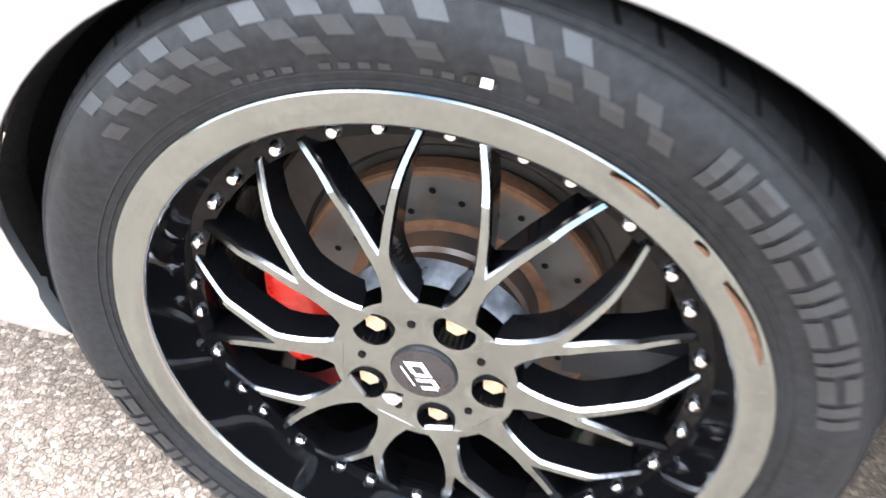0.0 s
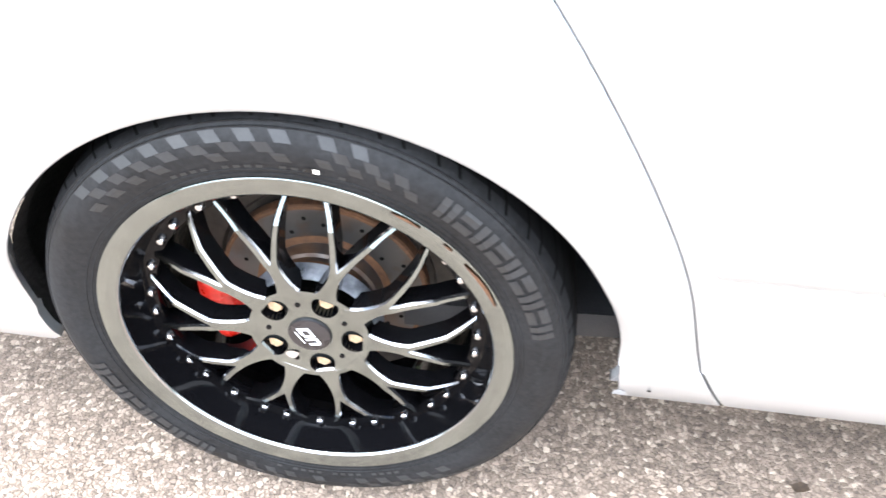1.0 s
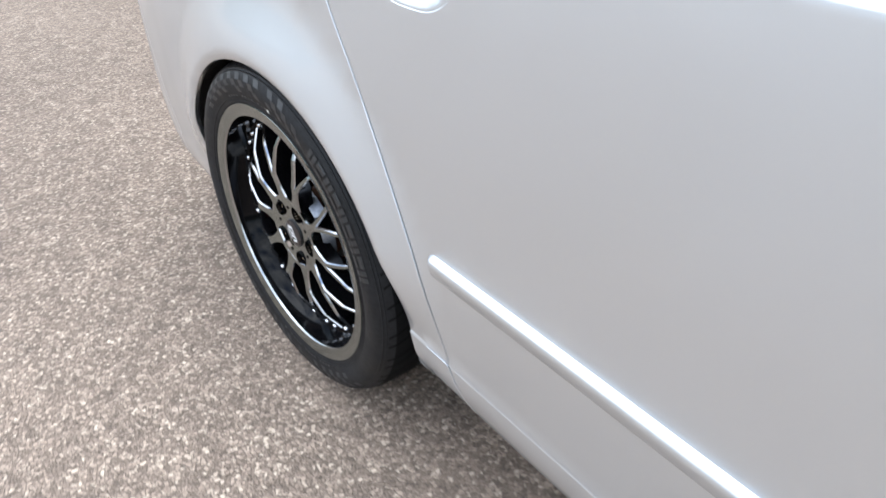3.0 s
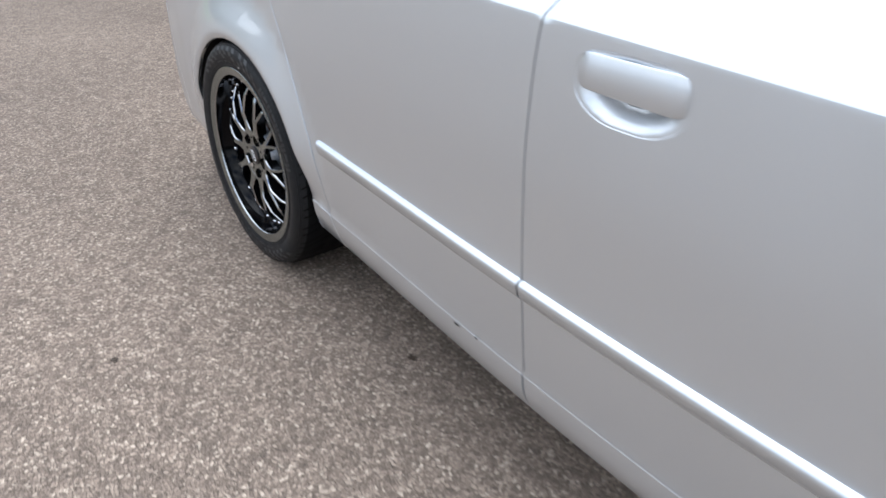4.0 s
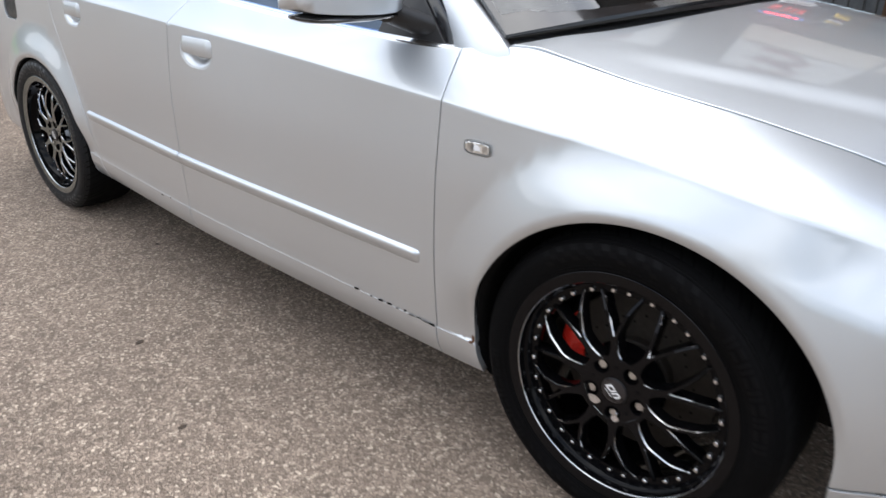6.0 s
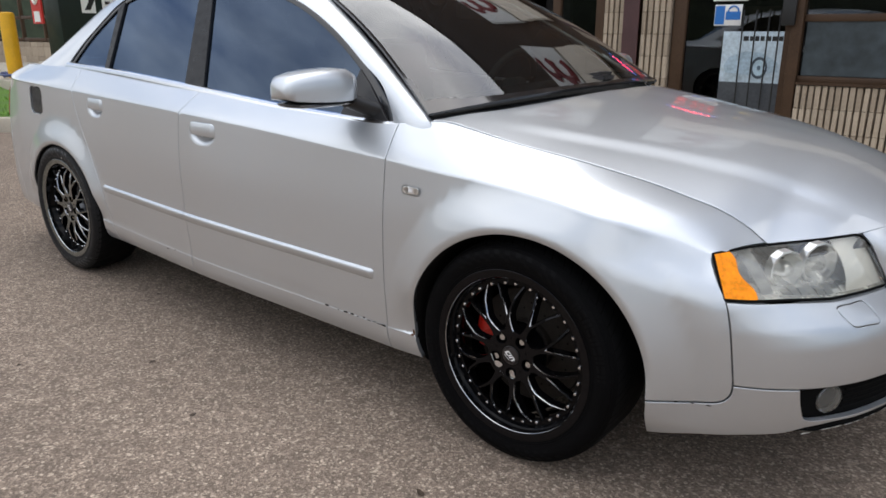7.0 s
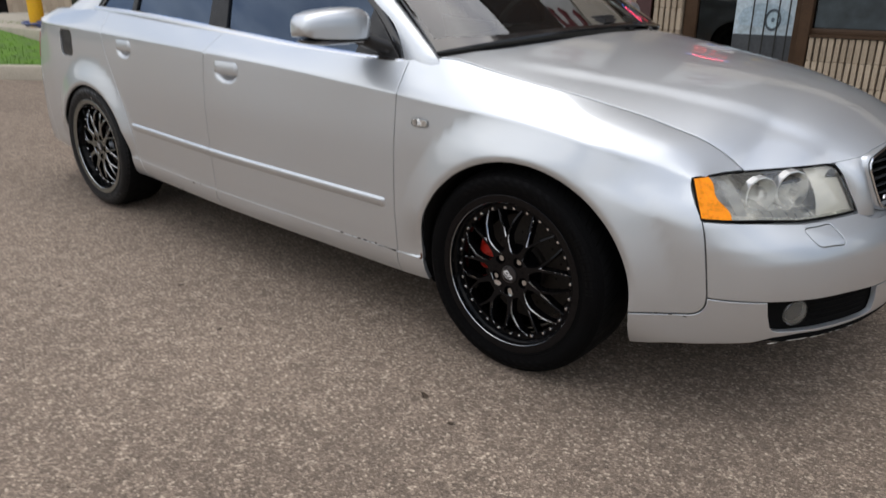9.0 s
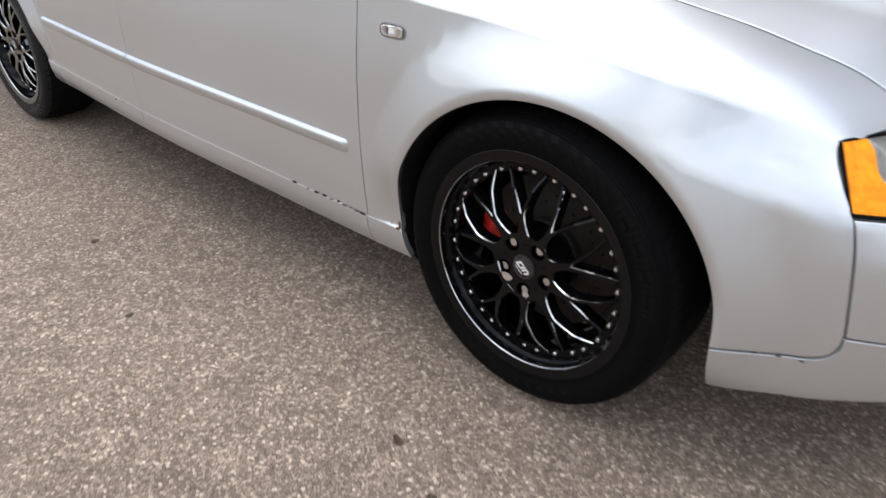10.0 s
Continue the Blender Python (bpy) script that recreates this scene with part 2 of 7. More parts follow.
M_DUSTY = vary(mat("dusty_tyre_rubber", (0.013, 0.0132, 0.014), 0.55, 0.0, Specular_IOR_Level=0.2), 9, 0.6, 160, 0.35, 0.0012)
M_TREAD = vary(mat("tread_rubber", (0.004, 0.004, 0.0044), 0.75, 0.0, Specular_IOR_Level=0.15), 12, 0.4, 200, 0.3, 0.001)
M_LETTER = vary(mat("raised_rubber", (0.0175, 0.018, 0.019), 0.48), 40, 0.3, 200, 0.2, 0.0006)
M_LETTERB = vary(mat("raised_black_rubber", (0.0036, 0.0036, 0.004), 0.55, 0.0, Specular_IOR_Level=0.08), 40, 0.3, 200, 0.2, 0.0006)
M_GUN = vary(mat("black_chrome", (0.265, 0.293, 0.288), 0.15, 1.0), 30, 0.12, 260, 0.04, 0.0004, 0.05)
# black chrome again, its colour darkened for the front wheel's dimmer reflections
M_GUN_SHADE = vary(mat("black_chrome_shade", (0.019, 0.019, 0.021), 0.22, 0.9), 30, 0.12, 260, 0.04, 0.0004, 0.05)
M_EDGEDARK = mat("dark_edge", (0.62, 0.62, 0.63), 0.12, 1.0)
M_EDGE = mat("bright_edge", (0.42, 0.42, 0.43), 0.16, 1.0)
M_BARREL = mat("gloss_black_barrel", (0.003, 0.003, 0.0035), 0.05, 0.0, Specular_IOR_Level=0.13)
M_FLANK = vary(mat("hub_steel", (0.3, 0.315, 0.345), 0.38, 0.8), 60, 0.4, 160, 0.2, 0.001)
M_RIVET = mat("rivet_steel", (0.75, 0.75, 0.77), 0.15, 1.0)
M_STEEL = rusty_steel()
M_PLATE = vary(mat("backing_plate", (0.042, 0.034, 0.027), 0.6, 0.4), 14, 0.4, 90, 0.2, 0.001)
# front disc: the shade inside the wheel is put into this dark colour
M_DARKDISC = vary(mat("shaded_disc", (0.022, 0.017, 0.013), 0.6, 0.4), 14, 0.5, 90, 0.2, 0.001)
M_RUST = vary(mat("rust", (0.12, 0.055, 0.025), 0.85), 25, 0.5, 160, 0.5, 0.001)
M_RED = vary(mat("red_caliper", (0.62, 0.025, 0.015), 0.3), 30, 0.25, 150, 0.1, 0.0005)
M_NUT = vary(mat("rusted_nut", (0.55, 0.4, 0.26), 0.5, 0.5), 60, 0.5, 300, 0.3, 0.0006)
M_WHITE = mat("white_print", (0.8, 0.8, 0.8), 0.5)
M_TINT = thin_glass("tinted_glass", (0.025, 0.03, 0.038), 0.05, sheen=(0.55, 0.72, 1.0))
M_SCREEN = thin_glass("windscreen_glass", (0.3, 0.35, 0.33), 0.02)
M_LENS = thin_glass("lamp_lens", (0.95, 0.94, 0.9), 0.0, 0.03, 0.1)
M_CLEAR = thin_glass("clear_lens", (0.97, 0.97, 0.97), 0.0, 0.02)
M_SHOP = thin_glass("shop_glass", (0.42, 0.45, 0.46), 0.0)
M_MIRRORED = thin_glass("reflective_glass", (0.12, 0.15, 0.17), 0.74, sheen=(0.9, 0.99, 1.0))
M_AMBER = vary(mat("amber_lens", (1.0, 0.3, 0.004), 0.3, 0.0, Specular_IOR_Level=0.2), 40, 0.35, 120, 0.4, 0.003)
M_TAIL = mat("red_lens", (0.32, 0.012, 0.012), 0.12, 0.0, Coat_Weight=0.5)
M_REFLECT = mat("lamp_reflector", (0.93, 0.93, 0.91), 0.3, 1.0)
M_HOUSING = vary(mat("lamp_bowl", (0.85, 0.84, 0.8), 0.25, 0.5), 30, 0.25, 60, 0.5, 0.004)
M_HAZE = mat("lamp_housing", (0.86, 0.85, 0.8), 0.35, 0.0)
M_LAMPGREY = vary(mat("lamp_grey", (0.36, 0.36, 0.35), 0.5), 30, 0.3, 90, 0.2, 0.002)
M_CABIN = vary(mat("cabin_plastic", (0.03, 0.03, 0.032), 0.6), 20, 0.3, 300, 0.2, 0.0006)
M_SEAT = vary(mat("seat_leather", (0.05, 0.048, 0.046), 0.5), 14, 0.3, 200, 0.3, 0.001)
M_MIRROR = mat("mirror_glass", (0.9, 0.9, 0.9), 0.02, 1.0)

# ---- mesh helpers ----
YC = 0.883


def mesh_part(name, verts, faces, material, parent=None, label="", smooth=True, normals=None, flat_from=None):
    me = bpy.data.meshes.new(name)
    me.from_pydata([tuple(map(float, v)) for v in verts], [], [tuple(map(int, f)) for f in faces])
    me.materials.append(material)
    me.validate()
    if smooth:
        me.shade_smooth()
    if normals is not None:
        me.normals_split_custom_set_from_vertices([tuple(map(float, q)) for q in normals])
    me.update()
    ob = new(name, me)
    ob.parent = parent
    if label:
        tagged(ob, label)
    return ob


def part(name, bm, material, parent=None, label="", smooth=False, sharp=40):
    bmesh.ops.recalc_face_normals(bm, faces=bm.faces)
    me = bpy.data.meshes.new(name)
    bm.to_mesh(me)
    bm.free()
    me.materials.append(material)
    if smooth:
        me.shade_smooth()
        me.set_sharp_from_angle(angle=radians(sharp))
    ob = new(name, me)
    ob.parent = parent
    if label:
        tagged(ob, label)
    return ob


def box_bm(x0, x1, y0, y1, z0, z1, bevel=0.0, segments=2, bm=None):
    bm = bm or bmesh.new()
    made = bmesh.ops.create_cube(bm, size=1)["verts"]
    bmesh.ops.scale(bm, vec=(x1 - x0, y1 - y0, z1 - z0), verts=made)
    bmesh.ops.translate(bm, vec=((x0 + x1) / 2, (y0 + y1) / 2, (z0 + z1) / 2), verts=made)
    if bevel:
        edges = list({e for v in made for e in v.link_edges})
        bmesh.ops.bevel(bm, geom=edges, offset=bevel, segments=segments, affect="EDGES", profile=0.5)
    return bm


def box(name, x0, x1, y0, y1, z0, z1, material, parent=None, label="", bevel=0.0):
    return part(name, box_bm(x0, x1, y0, y1, z0, z1, bevel), material, parent, label, smooth=bevel > 0)


def empty(name, at=(0, 0, 0)):
    ob = new(name)
    ob.location = at
    ob.empty_display_size = 0.1
    return ob


def spline(points, count, closed=False):
    """Points along a smooth curve through the control points (centripetal Catmull-Rom)."""
    p = np.array(points, float)
    if closed:
        p = np.vstack([p[-1], p, p[0], p[1]])
    else:
        p = np.vstack([2 * p[0] - p[1], p, 2 * p[-1] - p[-2]])
    fine = []
    for i in range(1, len(p) - 2):
        t = [0.0]
        for k in range(3):
            t.append(t[-1] + max(np.linalg.norm(p[i + k] - p[i + k - 1]), 1e-6) ** 0.5)
        for s in np.linspace(t[1], t[2], 24, endpoint=False):
            a1 = (t[1] - s) / (t[1] - t[0]) * p[i - 1] + (s - t[0]) / (t[1] - t[0]) * p[i]
            a2 = (t[2] - s) / (t[2] - t[1]) * p[i] + (s - t[1]) / (t[2] - t[1]) * p[i + 1]
            a3 = (t[3] - s) / (t[3] - t[2]) * p[i + 1] + (s - t[2]) / (t[3] - t[2]) * p[i + 2]
            b1 = (t[2] - s) / (t[2] - t[0]) * a1 + (s - t[0]) / (t[2] - t[0]) * a2
            b2 = (t[3] - s) / (t[3] - t[1]) * a2 + (s - t[1]) / (t[3] - t[1]) * a3
            fine.append((t[2] - s) / (t[2] - t[1]) * b1 + (s - t[1]) / (t[2] - t[1]) * b2)
    fine.append(p[-2])
    fine = np.array(fine)
    d = np.r_[0, np.cumsum(np.linalg.norm(np.diff(fine, axis=0), axis=1))]
    s = np.linspace(0, d[-1], count + 1)[:-1] if closed else np.linspace(0, d[-1], count)
    return np.stack([np.interp(s, d, fine[:, k]) for k in range(fine.shape[1])], -1)


def hermite(x, xs, ys):
    """Smooth monotone curve through the knots."""
    x, xs, ys = np.asarray(x, float), np.asarray(xs, float), np.asarray(ys, float)
    h, d = np.diff(xs), np.diff(ys) / np.diff(xs)
    m = np.r_[d[0], np.where(d[:-1] * d[1:] > 0, 2 * d[:-1] * d[1:] / (d[:-1] + d[1:] + 1e-12), 0), d[-1]]
    x = np.clip(x, xs[0], xs[-1])
    i = np.clip(np.searchsorted(xs, x) - 1, 0, len(h) - 1)
    t = (x - xs[i]) / h[i]
    return ys[i] * (1 + 2 * t) * (1 - t) ** 2 + h[i] * m[i] * t * (1 - t) ** 2 + ys[i + 1] * t * t * (3 - 2 * t) + h[i] * m[i + 1] * t * t * (t - 1)


def inside(poly, pts):
    x, y = pts[:, 0][:, None], pts[:, 1][:, None]
    a, b = poly, np.roll(poly, -1, 0)
    cross = ((a[:, 1] > y) != (b[:, 1] > y)) & (x < (b[:, 0] - a[:, 0]) * (y - a[:, 1]) / (b[:, 1] - a[:, 1] + 1e-15) + a[:, 0])
    return cross.sum(1) % 2 == 1


def dense(poly, step):
    out = []
    for a, b in zip(poly, np.roll(poly, -1, 0)):
        k = max(1, int(np.ceil(np.linalg.norm(b - a) / step)))
        out += [a + (b - a) * i / k for i in range(k)]
    return np.array(out)


def inset(poly, d):
    """The closed outline moved inwards by d."""
    area = 0.5 * np.sum(poly[:, 0] * np.roll(poly[:, 1], -1) - np.roll(poly[:, 0], -1) * poly[:, 1])
    e1, e2 = poly - np.roll(poly, 1, 0), np.roll(poly, -1, 0) - poly
    e1 /= np.linalg.norm(e1, axis=1, keepdims=True) + 1e-12
    e2 /= np.linalg.norm(e2, axis=1, keepdims=True) + 1e-12
    n = np.stack([-(e1 + e2)[:, 1], (e1 + e2)[:, 0]], -1)
    n /= np.linalg.norm(n, axis=1, keepdims=True) + 1e-12
    c = np.clip((n * np.stack([-e1[:, 1], e1[:, 0]], -1)).sum(1), 0.5, 1)
    return poly + n * (d / c)[:, None] * np.sign(area)


def skin(name, fn, outline, material, parent, label="", holes=(), extra=None, step=0.03, gap=0.0011, lip=0.0018, thick=0.014, out=1.0, flip=False, base=None):
    """A panel of sheet on the surface fn(a, b): cut to an outline, with rounded, turned-in edges. out = +1 or -1 chooses the outer side."""
    from mathutils import geometry
    loops = [dense(inset(dense(np.array(outline, float), 0.05), gap), 0.012)]
    for hole in holes:
        loops.append(dense(inset(dense(np.array(hole, float), 0.05), -gap), 0.012))
    rings = [inset(lp, lip if i == 0 else -lip) for i, lp in enumerate(loops)]
    lo, hi = loops[0].min(0), loops[0].max(0)
    gx, gy = np.meshgrid(np.arange(np.floor(lo[0] / step) * step, hi[0] + step, step), np.arange(np.floor(lo[1] / step) * step, hi[1] + step, step))
    grid = np.stack([gx.ravel(), gy.ravel()], -1)
    if base is not None:
        us = np.arange(np.floor(lo[0] / 0.02) * 0.02, hi[0] + 0.02, 0.02)
        vs0 = np.r_[np.arange(-0.9, -0.03, step), -0.02, -0.012, -0.006, 0.0, 0.004, 0.008, 0.013, 0.02, 0.03, 0.042, 0.056, 0.072, 0.088]
        gx, gy = np.meshgrid(us, vs0)
        grid = np.stack([gx.ravel(), gy.ravel() + base(gx.ravel())], -1)
    if extra is not None:
        grid = np.vstack([grid, np.array(extra, float)])
    keep = inside(rings[0], grid)
    for r in rings[1:]:
        keep &= ~inside(r, grid)
    grid = grid[keep]
    allring = np.vstack(rings)
    if len(grid):
        far = np.array([np.min(((allring - g) ** 2).sum(1)) for g in grid]) > ((0.35 * step) ** 2 if base is None else 2e-5)
        grid = grid[far]
    pts = np.vstack(loops + rings + [grid])
    edges, base = [], 0
    for lp in loops + rings:
        k = len(lp)
        edges += [(base + i, base + (i + 1) % k) for i in range(k)]
        base += k
    vs, _, fs, orig, _, _ = geometry.delaunay_2d_cdt([Vector(p) for p in pts], edges, [], 0, 1e-7)
    vs = np.array([tuple(v) for v in vs])
    cen = np.array([vs[list(f)].mean(0) for f in fs])
    ok = inside(loops[0], cen)
    for lp in loops[1:]:
        ok &= ~inside(lp, cen)
    fs = [f for f, k in zip(fs, ok) if k]
    nb = sum(len(lp) for lp in loops)
    index = {o: i for i, os in enumerate(orig) for o in os}
    e = 1e-3

    def place(p):
        return np.array(fn(p[:, 0], p[:, 1]))

    P = place(vs)
    du = place(vs + [e, 0]) - place(vs - [e, 0])
    dv = place(vs + [0, e]) - place(vs - [0, e])
    N = np.cross(du, dv)
    N /= np.linalg.norm(N, axis=1, keepdims=True) + 1e-12
    N *= out
    verts, normals, faces = list(P), list(N), []
    for f in fs:
        a, b, c = P[f[0]], P[f[1]], P[f[2]]
        f = list(f)
        if np.dot(np.cross(b - a, c - a), N[f[0]]) < 0:
            f.reverse()
        faces.append(f)
    start = 0
    for li, lp in enumerate(loops):
        k = len(lp)
        ids = [index[start + i] for i in range(k)]
        T = P[np.roll(ids, -1)] - P[np.roll(ids, 1)]
        T /= np.linalg.norm(T, axis=1, keepdims=True) + 1e-12
        side = np.cross(T, N[ids])
        inner = place(rings[li]) - P[ids]
        side *= -np.sign((side * inner).sum(1, keepdims=True) + 1e-12)
        for i, v in enumerate(ids):
            nn = N[v] + 0.9 * side[i]
            normals[v] = nn / (np.linalg.norm(nn) + 1e-9)
            verts[v] = P[v] - N[v] * lip * 0.5
        b0 = len(verts)
        for i, v in enumerate(ids):
            verts.append(verts[v])
            normals.append(side[i])
        for i, v in enumerate(ids):
            verts.append(P[v] - N[v] * thick)
            normals.append(side[i])
        for i in range(k):
            j = (i + 1) % k
            f = [b0 + i, b0 + j, b0 + k + j, b0 + k + i]
            a = np.cross(np.array(verts[f[1]]) - verts[f[0]], np.array(verts[f[2]]) - verts[f[0]])
            if np.dot(a, side[i]) < 0:
                f.reverse()
            faces.append(f)
        start += k
    if flip:
        verts = [(v[0], 2 * YC - v[1], v[2]) for v in verts]
        normals = [(q[0], -q[1], q[2]) for q in normals]
        faces = [list(reversed(f)) for f in faces]
    return mesh_part(name, verts, faces, material, parent, label, True, normals)


def loft(name, rows, material, parent=None, label="", closed=False, smooth=True, caps=False, flip=False):
    """A surface through rows of points."""
    rows = [np.array(r, float) for r in rows]
    k = len(rows[0])
    verts = np.vstack(rows)
    if flip:
        verts = verts * [1, -1, 1] + [0, 2 * YC, 0]
    faces = []
    for i in range(len(rows) - 1):
        for j in range(k if closed else k - 1):
            q = (j + 1) % k
            faces.append((i * k + j, i * k + q, (i + 1) * k + q, (i + 1) * k + j))
    if caps:
        faces.append(tuple(range(k))[::-1])
        faces.append(tuple((len(rows) - 1) * k + j for j in range(k)))
    bm = bmesh.new()
    vs = [bm.verts.new(tuple(v)) for v in verts]
    for f in faces:
        try:
            bm.faces.new([vs[i] for i in f])
        except ValueError:
            pass
    return part(name, bm, material, parent, label, smooth, 50)


def tube(name, points, radius, material, parent=None, label="", sides=8, flat=1.0, closed=False, flip=False):
    """A rod along a line of points."""
    p = np.array(points, float)
    n = len(p)
    rows = []
    for i in range(n):
        t = p[(i + 1) % n] - p[i - 1] if closed else p[min(i + 1, n - 1)] - p[max(i - 1, 0)]
        t = t / np.linalg.norm(t)
        up = np.array([0, 0, 1.0]) if abs(t[2]) < 0.9 else np.array([1.0, 0, 0])
        a = np.cross(t, up)
        a /= np.linalg.norm(a)
        b = np.cross(a, t)
        rows.append([p[i] + radius * (a * math.cos(q) * flat + b * math.sin(q)) for q in np.linspace(0, 2 * math.pi, sides, endpoint=False)])
    if closed:
        rows.append(rows[0])
    return loft(name, rows, material, parent, label, True, True, not closed, flip)


def lathe(name, profile, at, material, parent=None, label="", segments=96, sharp=35, wobble=None):
    """A turned shape about the y axis: profile of (radius, y)."""
    bm = bmesh.new()
    rings = []
    for r, y in profile:
        rings.append([bm.verts.new((at[0] + r * math.cos(a), at[1] + y, at[2] + r * math.sin(a))) for a in np.linspace(0, 2 * math.pi, segments, endpoint=False)])
    for p, q in zip(rings[:-1], rings[1:]):
        for i in range(segments):
            j = (i + 1) % segments
            bm.faces.new((p[i], p[j], q[j], q[i]))
    return part(name, bm, material, parent, label, True, sharp)


def prism(name, outline, y0, y1, material, parent=None, label="", chamfer=0.0):
    """A flat shape in the x-z plane, drawn as (x, z), with depth along y; y0 is the face."""
    o = np.array(outline, float)
    rows = [np.stack([o[:, 0], np.full(len(o), y0 + chamfer), o[:, 1]], -1), np.stack([o[:, 0], np.full(len(o), y1), o[:, 1]], -1)]
    if chamfer:
        i = inset(o, chamfer)
        rows.insert(0, np.stack([i[:, 0], np.full(len(o), y0), i[:, 1]], -1))
    return loft(name, rows, material, parent, label, True, False, True)


def lettering(name, body, size, m, material, parent=None, label="", depth=0.003):
    cu = bpy.data.curves.new(name, "FONT")
    cu.body, cu.size, cu.extrude, cu.align_x, cu.align_y = body, size, depth / 2, "CENTER", "CENTER"
    tmp = new(name + "_outline", cu)
    me = bpy.data.meshes.new_from_object(tmp.evaluated_get(bpy.context.evaluated_depsgraph_get()))
    bpy.data.objects.remove(tmp)
    me.name = name
    me.materials.clear()
    me.materials.append(material)
    ob = new(name, me)
    ob.parent = parent
    ob.matrix_basis = m
    if label:
        tagged(ob, label)
    return ob


# ---- ground ----
box("ground", -150, 150, -150, 150, -0.3, 0.0, M_ASPHALT)
tagged(bpy.data.objects["ground"], "worn grey-brown asphalt lot with exposed stones", "ground", kind="structure")

# ---- car body surface ----
# Plan of the right flank, from the tail's middle to the nose's middle.
PLAN = [(-0.95, 0.883), (-0.945, 0.6), (-0.92, 0.36), (-0.86, 0.175), (-0.73, 0.092), (-0.5, 0.053), (-0.2, 0.038), (0.2, 0.03), (0.6, 0.014), (1.2, -0.01),
        (1.8, -0.006), (2.2, 0.0), (2.65, 0.012), (2.95, 0.033), (3.12, 0.058), (3.22, 0.092), (3.33, 0.172), (3.42, 0.30), (3.49, 0.48), (3.535, 0.69), (3.55, 0.883)]
_pl = spline(PLAN, 900)
_s = np.r_[0, np.cumsum(np.linalg.norm(np.diff(_pl, axis=0), axis=1))]
_s += 1.2 - np.interp(1.2, _pl[:, 0], _s)
U0, U1 = _s[0], _s[-1]
_t = np.gradient(_pl, _s, axis=0)
_t = np.stack([np.convolve(np.pad(_t[:, k], 12, mode="edge"), np.ones(25) / 25, "valid") for k in range(2)], -1)
_t /= np.linalg.norm(_t, axis=1, keepdims=True)
_in = np.stack([-_t[:, 1], _t[:, 0]], -1)


def ux(x):
    return np.interp(x, _pl[:, 0], _s)


def uy(y):
    """Along the nose, from the corner to the middle."""
    half = len(_pl) // 2
    return np.interp(y, _pl[half:, 1], _s[half:])


CREASE = ([-0.95, -0.6, 0.3, 1.0, 1.4, 1.7, 2.0, 2.2, 2.62, 2.9, 3.12, 3.25, 4.4], [0.93, 0.92, 0.891, 0.87, 0.854, 0.838, 0.817, 0.803, 0.773, 0.735, 0.675, 0.64, 0.60])
EDGE_Z = ([-0.95, -0.6, 0.04, 1.04, 1.62, 2.13, 2.33, 2.55, 2.74, 2.92, 3.09, 3.155, 3.2, 3.25, 4.4], [0.985, 0.99, 0.998, 0.95, 0.912, 0.896, 0.916, 0.870, 0.837, 0.798, 0.744, 0.709, 0.670, 0.62, 0.6])
EDGE_IN = ([-0.95, -0.6, 0.04, 1.04, 1.62, 2.13, 2.33, 2.55, 2.74, 2.92, 3.09, 3.2, 4.4], [0.17, 0.14, 0.085, 0.105, 0.086, 0.064, 0.108, 0.142, 0.168, 0.19, 0.212, 0.215, 0.2])
SIDE = ([0.12, 0.18, 0.2, 0.235, 0.275, 0.3052, 0.3056, 0.36, 0.46, 0.62, 0.78, 1.1], [0.11, 0.062, 0.042, 0.0175, 0.0045, 0.0025, 0.0055, 0.003, 0.0, 0.001, 0.0095, 0.03])
NOSE = ([0.12, 0.18, 0.21, 0.26, 0.33, 0.4, 0.46, 0.5, 0.53, 0.555, 0.58, 0.7, 1.1], [0.09, 0.06, 0.035, 0.014, 0.004, 0.0, 0.004, 0.018, 0.042, 0.067, 0.092, 0.19, 0.5])
CORNER = ([0.12, 0.18, 0.21, 0.26, 0.33, 0.4, 0.5, 0.555, 0.58, 0.667, 0.7, 1.1], [0.09, 0.06, 0.035, 0.014, 0.004, 0.0, 0.0, 0.01, 0.021, 0.095, 0.13, 0.5])
TAIL = ([0.12, 0.18, 0.21, 0.26, 0.33, 0.4, 0.55, 0.7, 0.85, 0.95, 1.1], [0.09, 0.06, 0.035, 0.014, 0.004, 0.0, 0.002, 0.012, 0.035, 0.065, 0.12])
ARCH_F = (2.672, 0.317, 0.36, 0.342, 0.03)
ARCH_R = (0.006, 0.317, 0.355, 0.315, 0.028)


def smooth01(t):
    t = np.clip(t, 0, 1)
    return t * t * (3 - 2 * t)


def lin(x, table):
    return np.interp(x, table[0], table[1])




def eased(v, k=71):
    return np.convolve(np.pad(v, k // 2, mode="edge"), np.hanning(k + 2)[1:-1] / np.hanning(k + 2)[1:-1].sum(), "valid")


_CR = eased(lin(_pl[:, 0], CREASE))
_EZ = eased(lin(_pl[:, 0], EDGE_Z), 21)
_EI = eased(lin(_pl[:, 0], EDGE_IN))
# the top edge in plan; along the fender it is the hood's shut line
_EXY = _pl + _in * _EI[:, None]
_shut = np.stack([_pl[:, 0], eased(np.interp(_pl[:, 0], [2.2, 2.33, 2.546, 2.741, 2.921, 3.086, 3.155, 3.2, 3.4], [0.1, 0.121, 0.15, 0.185, 0.22, 0.263, 0.278, 0.286, 0.33]), 21)], -1)


_k = smooth01((_pl[:, 0] - 2.2) / 0.12)[:, None] * (_pl[:, 1] < 0.5)[:, None] * (_pl[:, 0] > 2)[:, None]
_EXY = _EXY * (1 - _k) + _shut * _k


